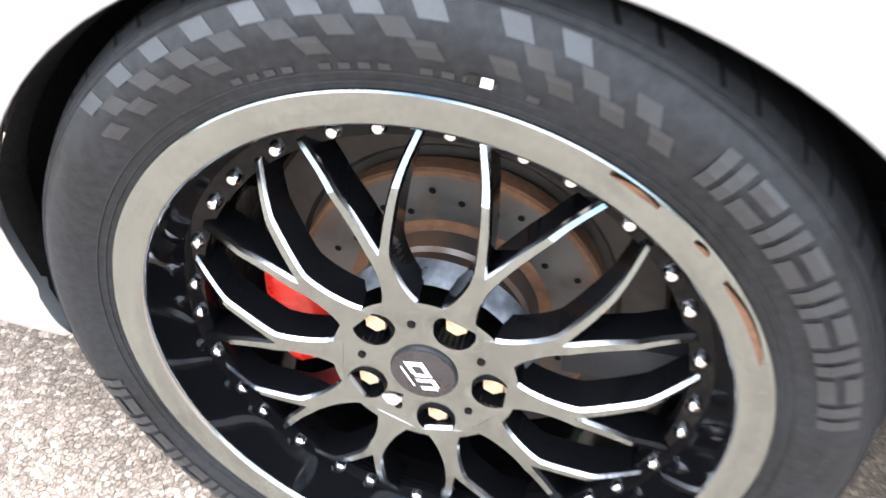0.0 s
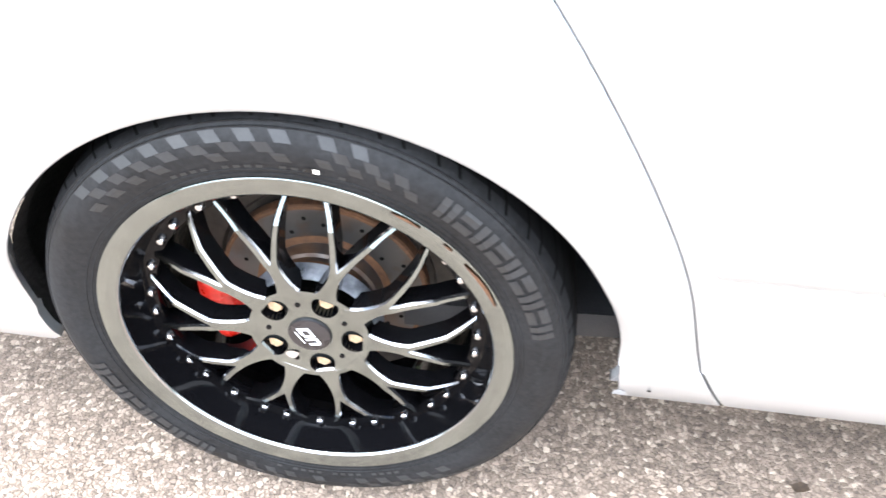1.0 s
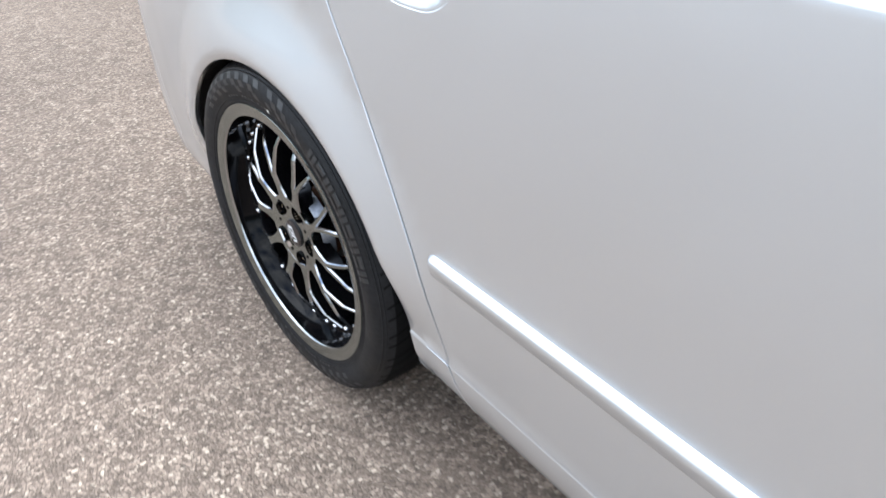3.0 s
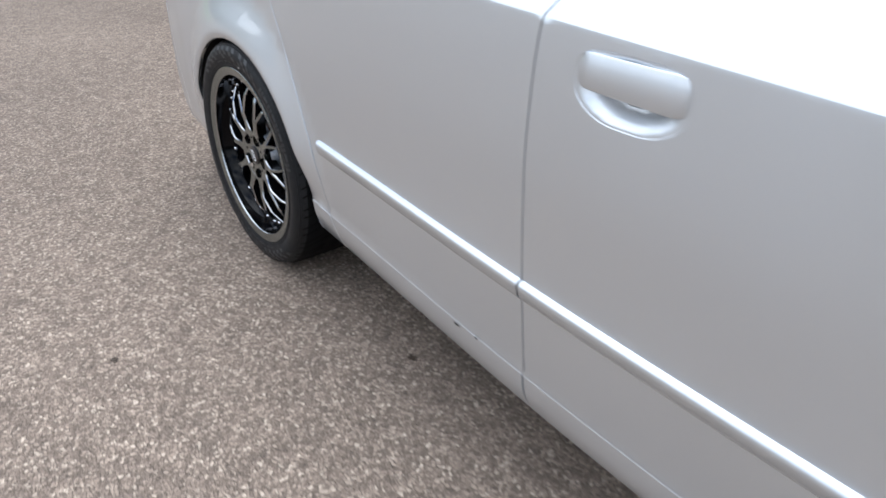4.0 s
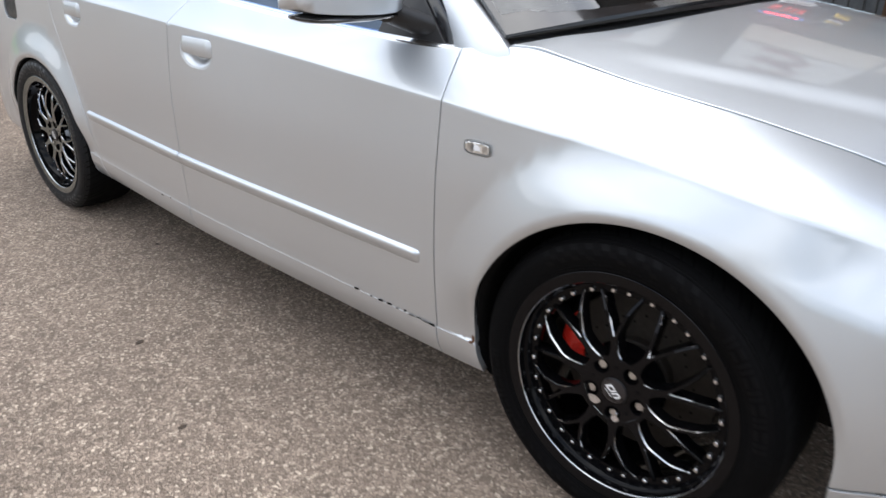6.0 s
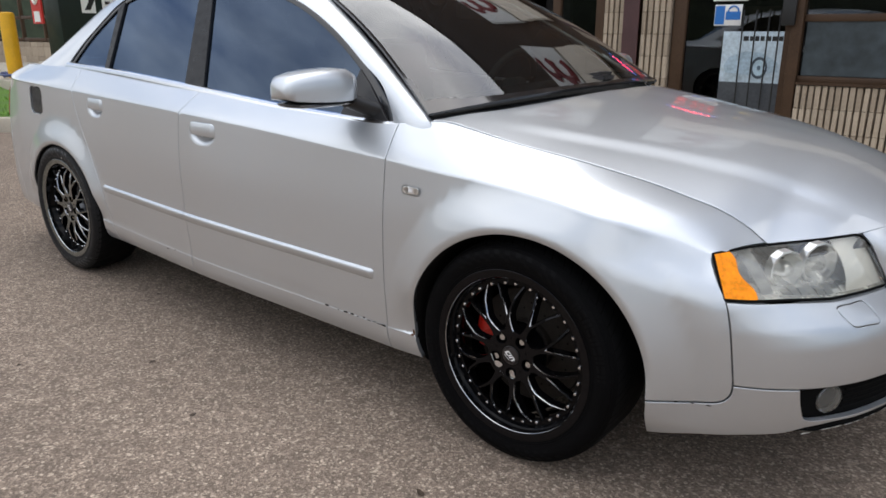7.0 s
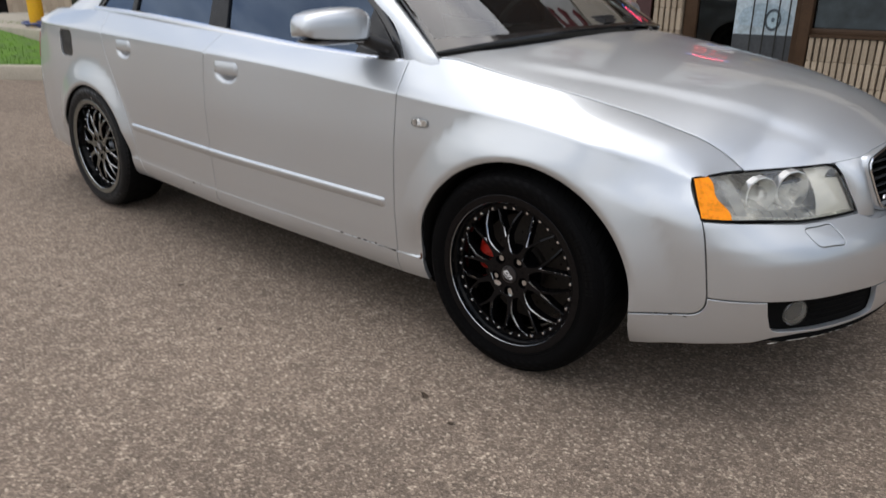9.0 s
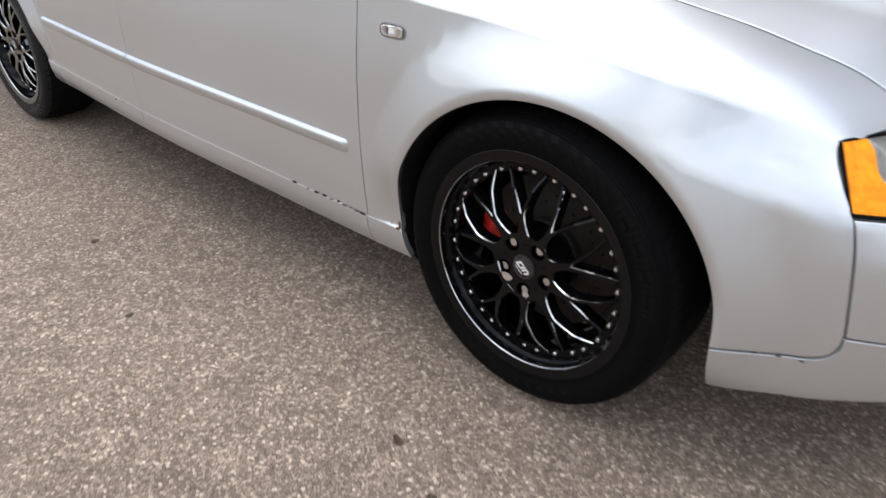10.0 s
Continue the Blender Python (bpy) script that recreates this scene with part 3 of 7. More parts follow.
def flank(u, w, off=0.0):
    """The body's side: u along the plan, w the height up to the crease and then 0.1 from the crease to the top edge."""
    u, w = np.asarray(u, float), np.asarray(w, float)
    c = np.stack([np.interp(u, _s, _pl[:, 0]), np.interp(u, _s, _pl[:, 1])], -1)
    n = np.stack([np.interp(u, _s, _in[:, 0]), np.interp(u, _s, _in[:, 1])], -1)
    zc, ze = np.interp(u, _s, _CR), np.interp(u, _s, _EZ)

    def low(z):
        tilt = 0.019 * (np.clip(c[:, 0], 0.3, 2.35) - 1.1) * smooth01((0.45 - z) / 0.1)
        high = smooth01((z - 0.56) / 0.1)
        nose = smooth01((c[:, 0] - 3.03 + 0.18 * high) / (0.28 + 0.16 * high))
        ahead = smooth01((c[:, 0] - 3.15) / 0.3)
        tail = smooth01((-0.45 - c[:, 0]) / 0.3)
        hollow = 0.016 * np.exp(-((c[:, 0] - 2.68) / 0.22) ** 2) * smooth01((z - 0.66) / 0.13)
        return hollow + hermite(z + tilt, *SIDE) * (1 - nose - tail) + (hermite(z, *CORNER) * (1 - ahead) + hermite(z, *NOSE) * ahead) * nose + hermite(z, *TAIL) * tail

    f = np.clip((w - zc) / 0.1, 0, None)
    dc = low(np.minimum(zc, 0.9))
    ex = np.stack([np.interp(u, _s, _EXY[:, 0]), np.interp(u, _s, _EXY[:, 1])], -1)
    soft = smooth01((c[:, 0] - 2.25) / 0.5)
    kx = dc + 0.008 + 0.022 * soft
    kz = zc + (0.022 + 0.02 * soft) * np.clip((ze - zc) / 0.09, 0.2, 1)
    straight = smooth01((c[:, 0] - 2.2) / 0.25) * (1 - smooth01((c[:, 0] - 3.03) / 0.1))
    mild = smooth01((c[:, 0] - 2.5) / 0.4)
    kz = kz * (1 - straight) + (zc + (0.52 + 0.08 * mild) * (ze - zc)) * straight
    up_z = (1 - f) ** 2 * zc + 2 * f * (1 - f) * kz + f * f * ze
    above = w > zc
    low_d = low(w)
    z = np.where(above, up_z, w)
    d = np.where(above, 0.0, low_d)
    cc, ck = c + n * dc[:, None], c + n * kx[:, None]
    run = straight[:, None]
    ck = ck * (1 - run) + (cc + (ex - cc) * (0.4 - 0.16 * mild)[:, None]) * run
    f2 = f[:, None]
    upper = (1 - f2) ** 2 * cc + 2 * f2 * (1 - f2) * ck + f2 * f2 * ex
    c = np.where(above[:, None], upper, c)
    for cx, cz, a, b, grow in (ARCH_F, ARCH_R):
        q = np.hypot((c[:, 0] - cx) / a, (z - cz) / b) - 1
        wide = 0.11 + 0.045 * np.clip((z - cz) / b / (1 + np.maximum(q, 0)), 0, 1) ** 3
        q = np.clip(q * 0.36, 0, wide) / wide
        ahead = smooth01((c[:, 0] - 2.8) / 0.1)
        fade = (smooth01((z - 0.3) / 0.16) * (1 - ahead) + smooth01((z - 0.15) / 0.16) * ahead) * smooth01((0.9 - z) / 0.24)
        d = d - grow * (0.4 * (1 - smooth01(q)) + 0.6 * (1 - q)) * fade + 0.009 * np.clip(1 - (q * wide) / 0.024, 0, 1) ** 2 * smooth01((z - 0.3) / 0.12)
    d = d + off
    return np.stack([c[:, 0] + n[:, 0] * d, c[:, 1] + n[:, 1] * d, z], -1)


def crease_at(u):
    return np.interp(u, _s, _CR)


def wz(x, z):
    """The panel coordinate for a height on the flank."""
    u = ux(x)
    zc, ze = np.interp(u, _s, _CR), np.interp(u, _s, _EZ)
    return z if z <= zc else zc + 0.1 * (z - zc) / (ze - zc)


def line(points, count=10):
    """A smooth seam through (x, z) points, in panel coordinates; z None means the top edge."""
    out = []
    for x, z in points:
        u = ux(x)
        out.append((u, float(np.interp(u, _s, _CR)) + 0.1 if z is None else wz(x, z)))
    return [tuple(p) for p in spline(out, count)] if count else out


def arch(spec, a0, a1, count=40):
    cx, cz, a, b = spec[:4]
    return [(float(ux(cx + a * math.cos(radians(q)))), cz + b * math.sin(radians(q))) for q in np.linspace(a0, a1, count)]


def arch_rows(spec):
    """Points in rows parallel to a wheel arch, for its turned lip and flare."""
    cx, cz, a, b = spec[:4]
    return [p for e in (0.007, 0.013, 0.019, 0.026, 0.036) for p in arch((cx, cz, a + e, b + e), -6, 186, 80)]


def top(x0, x1, count=30):
    us = np.linspace(ux(x0), ux(x1), count)
    return [(float(u), float(np.interp(u, _s, _CR)) + 0.1) for u in us]


SEAM_F = line([(2.203, 0.215), (2.193, 0.45), (2.193, 0.6), (2.2, 0.8), (2.2, 0.84), (2.195, None)], 26)
SEAM_B = line([(1.145, 0.215), (1.138, 0.4), (1.128, 0.6), (1.125, 0.74), (1.135, 0.86), (1.165, None)], 26)
SEAM_R = line([(0.51, 0.215), (0.46, 0.3), (0.412, 0.46), (0.356, 0.575), (0.292, 0.68), (0.23, 0.775), (0.192, 0.86), (0.168, None)], 30)
STEP_Z = 0.305
SEAM = 0.0013


def above(seam, z):
    return [p for p in seam if p[1] >= z]


car = tagged(empty("car", (1.3, YC, 0)), "silver four-door saloon with black multi-spoke wheels, parked on asphalt", "car")
CAR_AT = Matrix.Translation((-1.3, -YC, 0))


def settle(ob):
    """Hang a part, built in the place's coordinates, under the car."""
    if ob.parent is car:
        ob.matrix_parent_inverse = CAR_AT
    return ob


def at_seam(seam, z):
    """Where a seam crosses a height; heights follow the slope of the sill step."""
    s = np.array(seam)
    z = z - 0.019 * (float(np.interp(z, s[:, 1], s[:, 0])) - 1.1)
    return (float(np.interp(z, s[:, 1], s[:, 0])), z)


def fleck(name, x, z, w, h, material, label, seed, lift=-0.0009):
    """A small ragged flake lying on the flank."""
    rnd = random.Random(seed)
    ring = [(x + w * math.cos(a) * rnd.uniform(0.55, 1.0), z + h * math.sin(a) * rnd.uniform(0.5, 1.0)) for a in np.linspace(0, 2 * math.pi, 11, endpoint=False)]
    p = flank(ux(np.array([q[0] for q in ring])), np.array([q[1] for q in ring]), lift)
    settle(mesh_part(name, p, [tuple(range(11))], material, car, label, False))


def chips():
    rnd = random.Random(12)
    for k in range(10):
        x = 1.93 + 0.255 * (k / 9) ** 0.7
        z = 0.305 - 0.019 * (x - 1.1) + rnd.uniform(-0.0015, 0.002)
        fleck("paint_chip", x, z, rnd.uniform(0.005, 0.016), rnd.uniform(0.0008, 0.0032), M_GAP, "dark chip in the sill paint", k)
    for k, (x, z, w, h) in enumerate(((0.372, 0.252, 0.012, 0.016), (0.405, 0.268, 0.003, 0.004), (0.96, 0.3, 0.012, 0.003), (1.02, 0.304, 0.006, 0.0025), (0.6, 0.225, 0.02, 0.004), (0.82, 0.24, 0.01, 0.003))):
        fleck("paint_chip", x, z, w, h, M_SEAM if k == 0 else M_GAP, "chip in the sill paint", 40 + k)
    for k, (x, z, w, h) in enumerate(((2.307, 0.292, 0.006, 0.012), (2.302, 0.283, 0.008, 0.005))):
        fleck("rust_spot", x, z, w, h, M_RUST, "small rust spot at the wheel arch", 60 + k)
    for k in range(16):
        u = 3.37 + 0.42 * (k + rnd.random()) / 16
        pale = k % 3 != 0
        z = float(bumper_foot(u)) - (0.0165 if pale else -0.001) + rnd.uniform(-0.001, 0.0015)
        w = rnd.uniform(0.01, 0.028)
        ring = [(u + w * math.cos(a) * rnd.uniform(0.5, 1), z - 0.055 * w * math.cos(a) + rnd.uniform(0.3, 1) * 0.0022 * math.sin(a)) for a in np.linspace(0, 2 * math.pi, 10, endpoint=False)]
        p = flank(np.array([q[0] for q in ring]), np.array([q[1] for q in ring]), -0.0012)
        settle(mesh_part("scuff", p, [tuple(range(10))], M_HAZE if pale else M_GAP, car, "scraped mark along the bumper's lower edge", False))
    for k, x in enumerate((3.1, 3.135, 3.17)):
        fleck("paint_chip", x, 0.3195, 0.007, 0.002, M_GAP, "chip along the bumper seam", 70 + k)


def lamp_foot(u):
    """Height of the headlamp's lower edge along the nose."""
    return np.interp(u, [3.189, 3.35, 3.497, 3.738], [0.581, 0.572, 0.56, 0.557])


def bumper_seam(u):
    return np.interp(u, [3.224, 3.374, 3.495, 3.647, 3.803, 4.2], [0.379, 0.373, 0.3675, 0.361, 0.347, 0.334])


def bumper_foot(u):
    """The silver lower edge, which rises where the black lip begins."""
    return np.interp(u, [3.039, 3.1, 3.168, 3.26, 3.358, 3.41, 3.5, 3.57, 3.7, 3.8, 4.2], [0.209, 0.222, 0.236, 0.246, 0.252, 0.264, 0.2665, 0.2605, 0.252, 0.246, 0.236])


def side(flip):
    f1, f2 = SEAM_F, SEAM_B
    door_f = above(f1, STEP_Z + 0.012) + top(2.19, 1.17) + above(f2, STEP_Z + 0.012)[::-1] + [at_seam(f2, STEP_Z - SEAM), at_seam(f1, STEP_Z - SEAM)]
    door_r = above(f2, STEP_Z + 0.012) + top(1.16, 0.173) + above(SEAM_R, STEP_Z + 0.02)[::-1] + [at_seam(SEAM_R, STEP_Z - SEAM), at_seam(f2, STEP_Z - SEAM)]
    doors, rings = [], []
    for name, o, hx, hz, hw in (("front_door", door_f, 1.288, 0.8, 0.084), ("rear_door", door_r, 0.415, 0.834, 0.078)):
        uc = float(ux(hx))
        ring = [(uc + hw * math.copysign(abs(math.cos(q)) ** 0.55, math.cos(q)) * (1 if math.sin(q) > 0 else 1 - 0.25 * abs(math.sin(q)) ** 2), wz(hx, hz) + 0.042 * math.copysign(abs(math.sin(q)) ** (0.45 if math.sin(q) > 0 else 0.9), math.sin(q))) for q in np.linspace(0, 2 * math.pi, 44, endpoint=False)]
        rings.append((ring, uc, wz(hx, hz), hw))
        doors.append(settle(skin(name, flank, o, M_PAINT, car, holes=[ring], flip=flip, base=crease_at)))
    fd, rd = doors
    strips = []
    for name, sa, sb in (("sill_strip", f1, f2), ("sill_strip", f2, SEAM_R)):
        o = [at_seam(sb, 0.225), at_seam(sb, STEP_Z + SEAM), at_seam(sa, STEP_Z + SEAM), at_seam(sa, 0.225)]
        strips.append(settle(skin(name, flank, o, M_PAINT, car, "silver sill strip with chipped upper edge", flip=flip, gap=0.0022)))
    o = [at_seam(f1, 0.225), at_seam(f1, STEP_Z + SEAM), (float(ux(2.3135)), 0.2835), (float(ux(2.33)), 0.208)]
    settle(skin("sill_strip", flank, o[::-1], M_PAINT, car, "silver sill strip", flip=flip))
    o = [(float(ux(0.363)), 0.3206), at_seam(SEAM_R, STEP_Z + SEAM), at_seam(SEAM_R, 0.225), (float(ux(0.372)), 0.232)]
    settle(skin("sill_strip", flank, o[::-1], M_PAINT, car, "silver sill strip", flip=flip))
    if not flip:
        chips()
    fender = above(f1, 0.287) + top(2.2, 3.194, 40) + line([(3.17, 0.672), (3.148, 0.673), (3.139, 0.666), (3.142, 0.65), (3.157, 0.62), (3.18, 0.578), (3.19, 0.54), (3.208, 0.42), (3.2125, 0.38), (3.2095, 0.354), (3.195, 0.336), (3.143, 0.3235), (3.08, 0.3175), (3.036, 0.312)], 60)
    fender += arch(ARCH_F, -1, 184.6, 60) + [(float(ux(2.3135)), 0.2803), at_seam(f1, STEP_Z - SEAM)]
    settle(skin("front_fender", flank, fender, M_PAINT, car, flip=flip, base=crease_at, extra=arch_rows(ARCH_F)))
    quarter = top(0.16, -0.7, 30) + line([(-0.72, 0.9), (-0.7, 0.75), (-0.66, 0.6), (-0.6, 0.4), (-0.56, 0.26)], 24) + line([(-0.45, 0.25), (-0.36, 0.25)], 4)
    quarter += arch(ARCH_R, 190, 0.6, 60) + [(float(ux(0.363)), 0.3175), at_seam(SEAM_R, STEP_Z - SEAM)] + above(SEAM_R, 0.325)
    flap = [(float(ux(-0.225 + 0.078 * math.cos(a) * (1 + 0.12 * math.cos(4 * a)) ** -1)), 0.829 + 0.071 * math.sin(a) * (1 + 0.12 * math.cos(4 * a)) ** -1) for a in np.linspace(0, 2 * math.pi, 28, endpoint=False)]
    q = settle(skin("quarter_panel", flank, quarter, M_PAINT, car, holes=[] if flip else [flap], flip=flip, base=crease_at, extra=arch_rows(ARCH_R)))
    if not flip:
        settle(skin("fuel_flap", lambda a, b: flank(a, b, 0.006), flap, M_BLACK, car, "black fuel filler flap", gap=0.003))
    rear = line([(-0.56, 0.26), (-0.6, 0.4), (-0.66, 0.6)], 16) + [(u, 0.62) for u in np.linspace(ux(-0.68), U0, 20)] + [(u, 0.26) for u in np.linspace(U0, ux(-0.6), 20)]
    settle(skin("rear_bumper", flank, rear, M_PAINT, car, flip=flip))
    tail = [(u, 0.625) for u in np.linspace(U0, ux(-0.68), 16)] + line([(-0.7, 0.75), (-0.72, 0.9)], 6) + [(u, 0.99) for u in np.linspace(ux(-0.73), U0, 16)]
    settle(skin("tail_panel", flank, tail, M_PAINT, car, flip=flip))
    lens = [(u, 0.72) for u in np.linspace(ux(-0.9), ux(-0.71), 8)] + [(u, 0.865) for u in np.linspace(ux(-0.725), ux(-0.9), 8)]
    settle(skin("tail_lamp", lambda a, b: flank(a, b, -0.003), lens, M_TAIL, car, "red wrap-round tail lamp", flip=flip, gap=0.001, step=0.03))
    # nose
    corner = line([(3.2145, 0.38), (3.2095, 0.42), (3.1915, 0.54), (3.1815, 0.576)], 12)
    nose_hi = corner + [(u, lamp_foot(u) - 0.004) for u in np.linspace(ux(3.2), 3.738, 24)] + [(3.768, 0.543), (3.792, 0.534)] + [(u, 0.531) for u in np.linspace(3.83, U1 - 0.003, 8)] + [(u, bumper_seam(u) + 0.0008) for u in np.linspace(U1 - 0.003, ux(3.225), 30)]
    washer = [tuple(p) for p in spline([(3.496, 0.541), (3.503, 0.5445), (3.55, 0.545), (3.596, 0.545), (3.604, 0.54), (3.622, 0.504), (3.617, 0.4995), (3.575, 0.501), (3.533, 0.503), (3.522, 0.507)], 48, True)]
    settle(skin("front_bumper", flank, nose_hi, M_PAINT, car, holes=[washer], flip=flip, step=0.02))
    settle(skin("washer_cover", flank, washer, M_PAINT, car, "silver headlamp washer cover", flip=flip, gap=0.0006, step=0.015))
    # the side intake is a notch below the seam, with a thin silver lip under it
    notch = [(3.376, 0.3725), (3.384, 0.335), (3.397, 0.3), (3.407, 0.289), (3.424, 0.283), (3.5, 0.277), (3.57, 0.2715), (3.7, 0.263), (3.8, 0.257), (3.828, 0.262), (3.822, 0.3), (3.804, 0.343)]
    seam_a = [(u, bumper_seam(u) - 0.0008) for u in np.linspace(ux(3.225), 3.372, 8)]
    seam_b = [(u, bumper_seam(u) - 0.0008) for u in np.linspace(3.81, U1 - 0.003, 8)]
    lowb = line([(3.0325, 0.3095), (3.08, 0.315), (3.143, 0.321), (3.196, 0.3335), (3.2115, 0.3525), (3.2145, 0.3785)], 20) + seam_a + notch + seam_b + [(u, bumper_foot(u)) for u in np.linspace(U1 - 0.003, ux(3.035), 44)]
    mid = [(uy(0.67), 0.326), (U1 - 0.0031, 0.326), (U1 - 0.0031, 0.266), (uy(0.7), 0.266), (uy(0.68), 0.28)]
    mid_cut = [(uy(0.67), 0.326), (U1 - 0.012, 0.326), (U1 - 0.012, 0.266), (uy(0.7), 0.266), (uy(0.68), 0.28)]
    settle(skin("bumper_lower", flank, lowb, M_PAINT, car, "silver lower bumper with scuffed black edge", holes=[mid_cut], flip=flip, step=0.02))
    slot = (notch + [(3.7, 0.37), (3.5, 0.378)])[::-1]
    settle(skin("intake_grille", lambda a, b: flank(a, b, 0.0185), inset(np.array(slot), -0.03), M_GAP, car, "black lower side intake", flip=flip, gap=0.0, step=0.02))
    settle(skin("intake_grille", lambda a, b: flank(a, b, 0.0185), inset(np.array(mid), -0.006), M_GAP, car, "black lower centre intake", flip=flip, gap=0.0, step=0.02))
    for k, z in enumerate((0.29, 0.306, 0.322, 0.338)):
        us = np.linspace(3.53, 3.79, 16)
        settle(tube("intake_slat", flank(us, z + 0.006 - 0.05 * (us - 3.53), 0.0165), 0.0025, M_GAP, car, sides=6, flip=flip))
        us = np.linspace(uy(0.72), U1, 8)
        settle(tube("intake_slat", flank(us, np.full(8, z - 0.02), 0.012), 0.0035, M_BLACK, car, sides=6, flip=flip))
    # black plastic lip below, its rim scraped bright
    lip_u = np.linspace(3.38, U1, 34)
    drop = 0.018 * smooth01((lip_u - 3.38) / 0.08)
    foot = bumper_foot(lip_u)
    settle(loft("splitter", [flank(lip_u, foot + 0.004, 0.012), flank(lip_u, foot - 0.002, 0.006), flank(lip_u, foot - 0.6 * drop, 0.004), flank(lip_u, foot - drop, 0.0), flank(lip_u, foot - drop - 0.003, 0.008)], M_GAP, car, "scuffed black plastic lip", flip=flip))
    fog = flank(np.array([3.478]), np.array([0.328]), 0.014)[0]
    if flip:
        fog = fog * [1, -1, 1] + [0, 2 * YC, 0]
    lamp = settle(lathe("fog_lamp", [(0.0, 0.03), (0.036, 0.028), (0.036, 0.0), (0.032, -0.004), (0.0, -0.008)], (0, 0, 0), M_LENS, car, "round clear fog lamp", 32))
    lamp.matrix_basis = Matrix.Translation(fog) @ pose(0, 0, 0, 0, 0, 55 if not flip else 125)
    lathe("reflector", [(0.0, 0.025), (0.02, 0.02), (0.031, 0.0)], (0, 0, 0), M_REFLECT, lamp, "", 24)
    # shell behind the seams, coloured light grey for light bounced into them
    shell = top(-0.7, 3.19, 90) + line([(3.2, 0.6), (3.25, 0.57)], 3) + [(u, 0.56) for u in np.linspace(ux(3.3), U1, 14)] + [(u, 0.274) for u in np.linspace(U1, ux(3.12), 20)] + [(float(ux(3.06)), 0.25)] + arch((ARCH_F[0], ARCH_F[1], ARCH_F[2] + 0.014, ARCH_F[3] + 0.014), -14, 192, 50)
    shell += arch((ARCH_R[0], ARCH_R[1], ARCH_R[2] + 0.014, ARCH_R[3] + 0.014), -14, 192, 50) + [(u, 0.27) for u in np.linspace(ux(-0.45), ux(-0.7), 8)]
    settle(skin("inner_shell", lambda a, b: flank(a, b, 0.02), shell, M_SEAM, car, flip=flip, gap=0.0, step=0.05))
    # side mouldings, one a door
    for name, x0, x1 in (("side_moulding", 0.432, 1.1322), ("side_moulding", 1.1362, 2.152)):
        xs = np.r_[np.linspace(x0, x0 + 0.014, 7), np.linspace(x0 + 0.03, x1 - 0.03, 32), np.linspace(x1 - 0.014, x1, 7)]
        rows = []
        for x in xs:
            zm = 0.4795 - 0.0345 * (x - 0.42) / 1.73
            t = min((x - x0), (x1 - x)) / 0.012
            t = math.sqrt(min(max(t, 0.02), 1)) if (x0 < 0.5 or x1 > 2) else 1
            if (x0 < 0.5 and x - x0 > 0.3) or (x1 > 2 and x1 - x > 0.3):
                t = 1
            row = []
            for k, (dz, o) in enumerate(((-0.017, 0.004), (-0.0162, -0.0035), (-0.0125, -0.0062), (0.002, -0.0098), (0.0095, -0.0102), (0.0138, -0.0066), (0.017, 0.003))):
                row.append(flank(ux(np.array([x])), np.array([zm + dz * (0.6 + 0.4 * t)]), o * t + 0.004 * (1 - t))[0])
            rows.append(row)
        settle(loft(name, rows, M_PAINT, fd if x0 > 1 else rd, "silver side moulding", flip=flip))
    # door handles: a recessed bowl below a pull flap
    for door, (ring, uc, hz, hw) in zip(doors, rings):
        def cup(a, b, uc=uc, hz=hz, hw=hw):
            r = np.hypot((a - uc) / hw, (b - hz) / 0.043)
            return flank(a, b, 0.001 + 0.02 * smooth01((1.0 - r) * 1.6))
        settle(skin("door_handle", cup, ring, M_PAINT, door, "silver flap door handle in a recessed cup", flip=flip, gap=-0.002, step=0.007, thick=0.004, lip=0.001))
        pull = [(uc + (hw - 0.003) * a, hz + 0.039 * b) for a, b in ((-1, 0.6), (-0.93, 0.95), (-0.8, 1), (0.8, 1), (0.95, 0.92), (1, 0.6), (0.98, -0.12), (0.92, -0.22), (0.8, -0.24), (-0.8, -0.14), (-0.95, -0.1), (-1, 0.02))]
        settle(skin("handle_flap", lambda a, b, uc=uc, hz=hz, hw=hw: flank(a, b, -0.007 + 0.008 * smooth01((np.abs(a - uc) - 0.7 * hw) / (0.35 * hw)) + 6.0 * (b - hz - 0.014) ** 2), pull, M_PAINT, door, flip=flip, gap=0, step=0.007, thick=0.012))
    # repeater lamp on the fender
    uc, hz = float(ux(2.303)), 0.727
    ring = [(uc + 0.034 * math.copysign(abs(math.cos(q)) ** 0.5, math.cos(q)), hz + 0.0145 * math.copysign(abs(math.sin(q)) ** 0.6, math.sin(q))) for q in np.linspace(0, 2 * math.pi, 28, endpoint=False)]
    rep = settle(skin("repeater_lamp", lambda a, b: flank(a, b, -0.004), ring, M_CLEAR, car, "small clear side repeater lamp", flip=flip, gap=0, step=0.008, thick=0.006))
    settle(skin("reflector", lambda a, b: flank(a, b, -0.0046) + np.stack([0 * a, 0.0012 * np.sin(900 * a), 0 * a], -1), ring, M_REFLECT, rep, flip=flip, gap=0.004, step=0.006, thick=0.001))
    rp = np.array(ring)
    settle(tube("bezel", flank(rp[:, 0], rp[:, 1], -0.0015), 0.0007, M_LAMPGREY, rep, "grey rim of the repeater lamp", 6, closed=True, flip=flip))
    settle(skin("bulb", lambda a, b: flank(a, b, -0.0054), [(uc - 0.009, hz - 0.005), (uc + 0.01, hz - 0.006), (uc + 0.011, hz + 0.006), (uc - 0.008, hz + 0.006)], M_WHITE, rep, flip=flip, gap=0, step=0.005, thick=0.002))
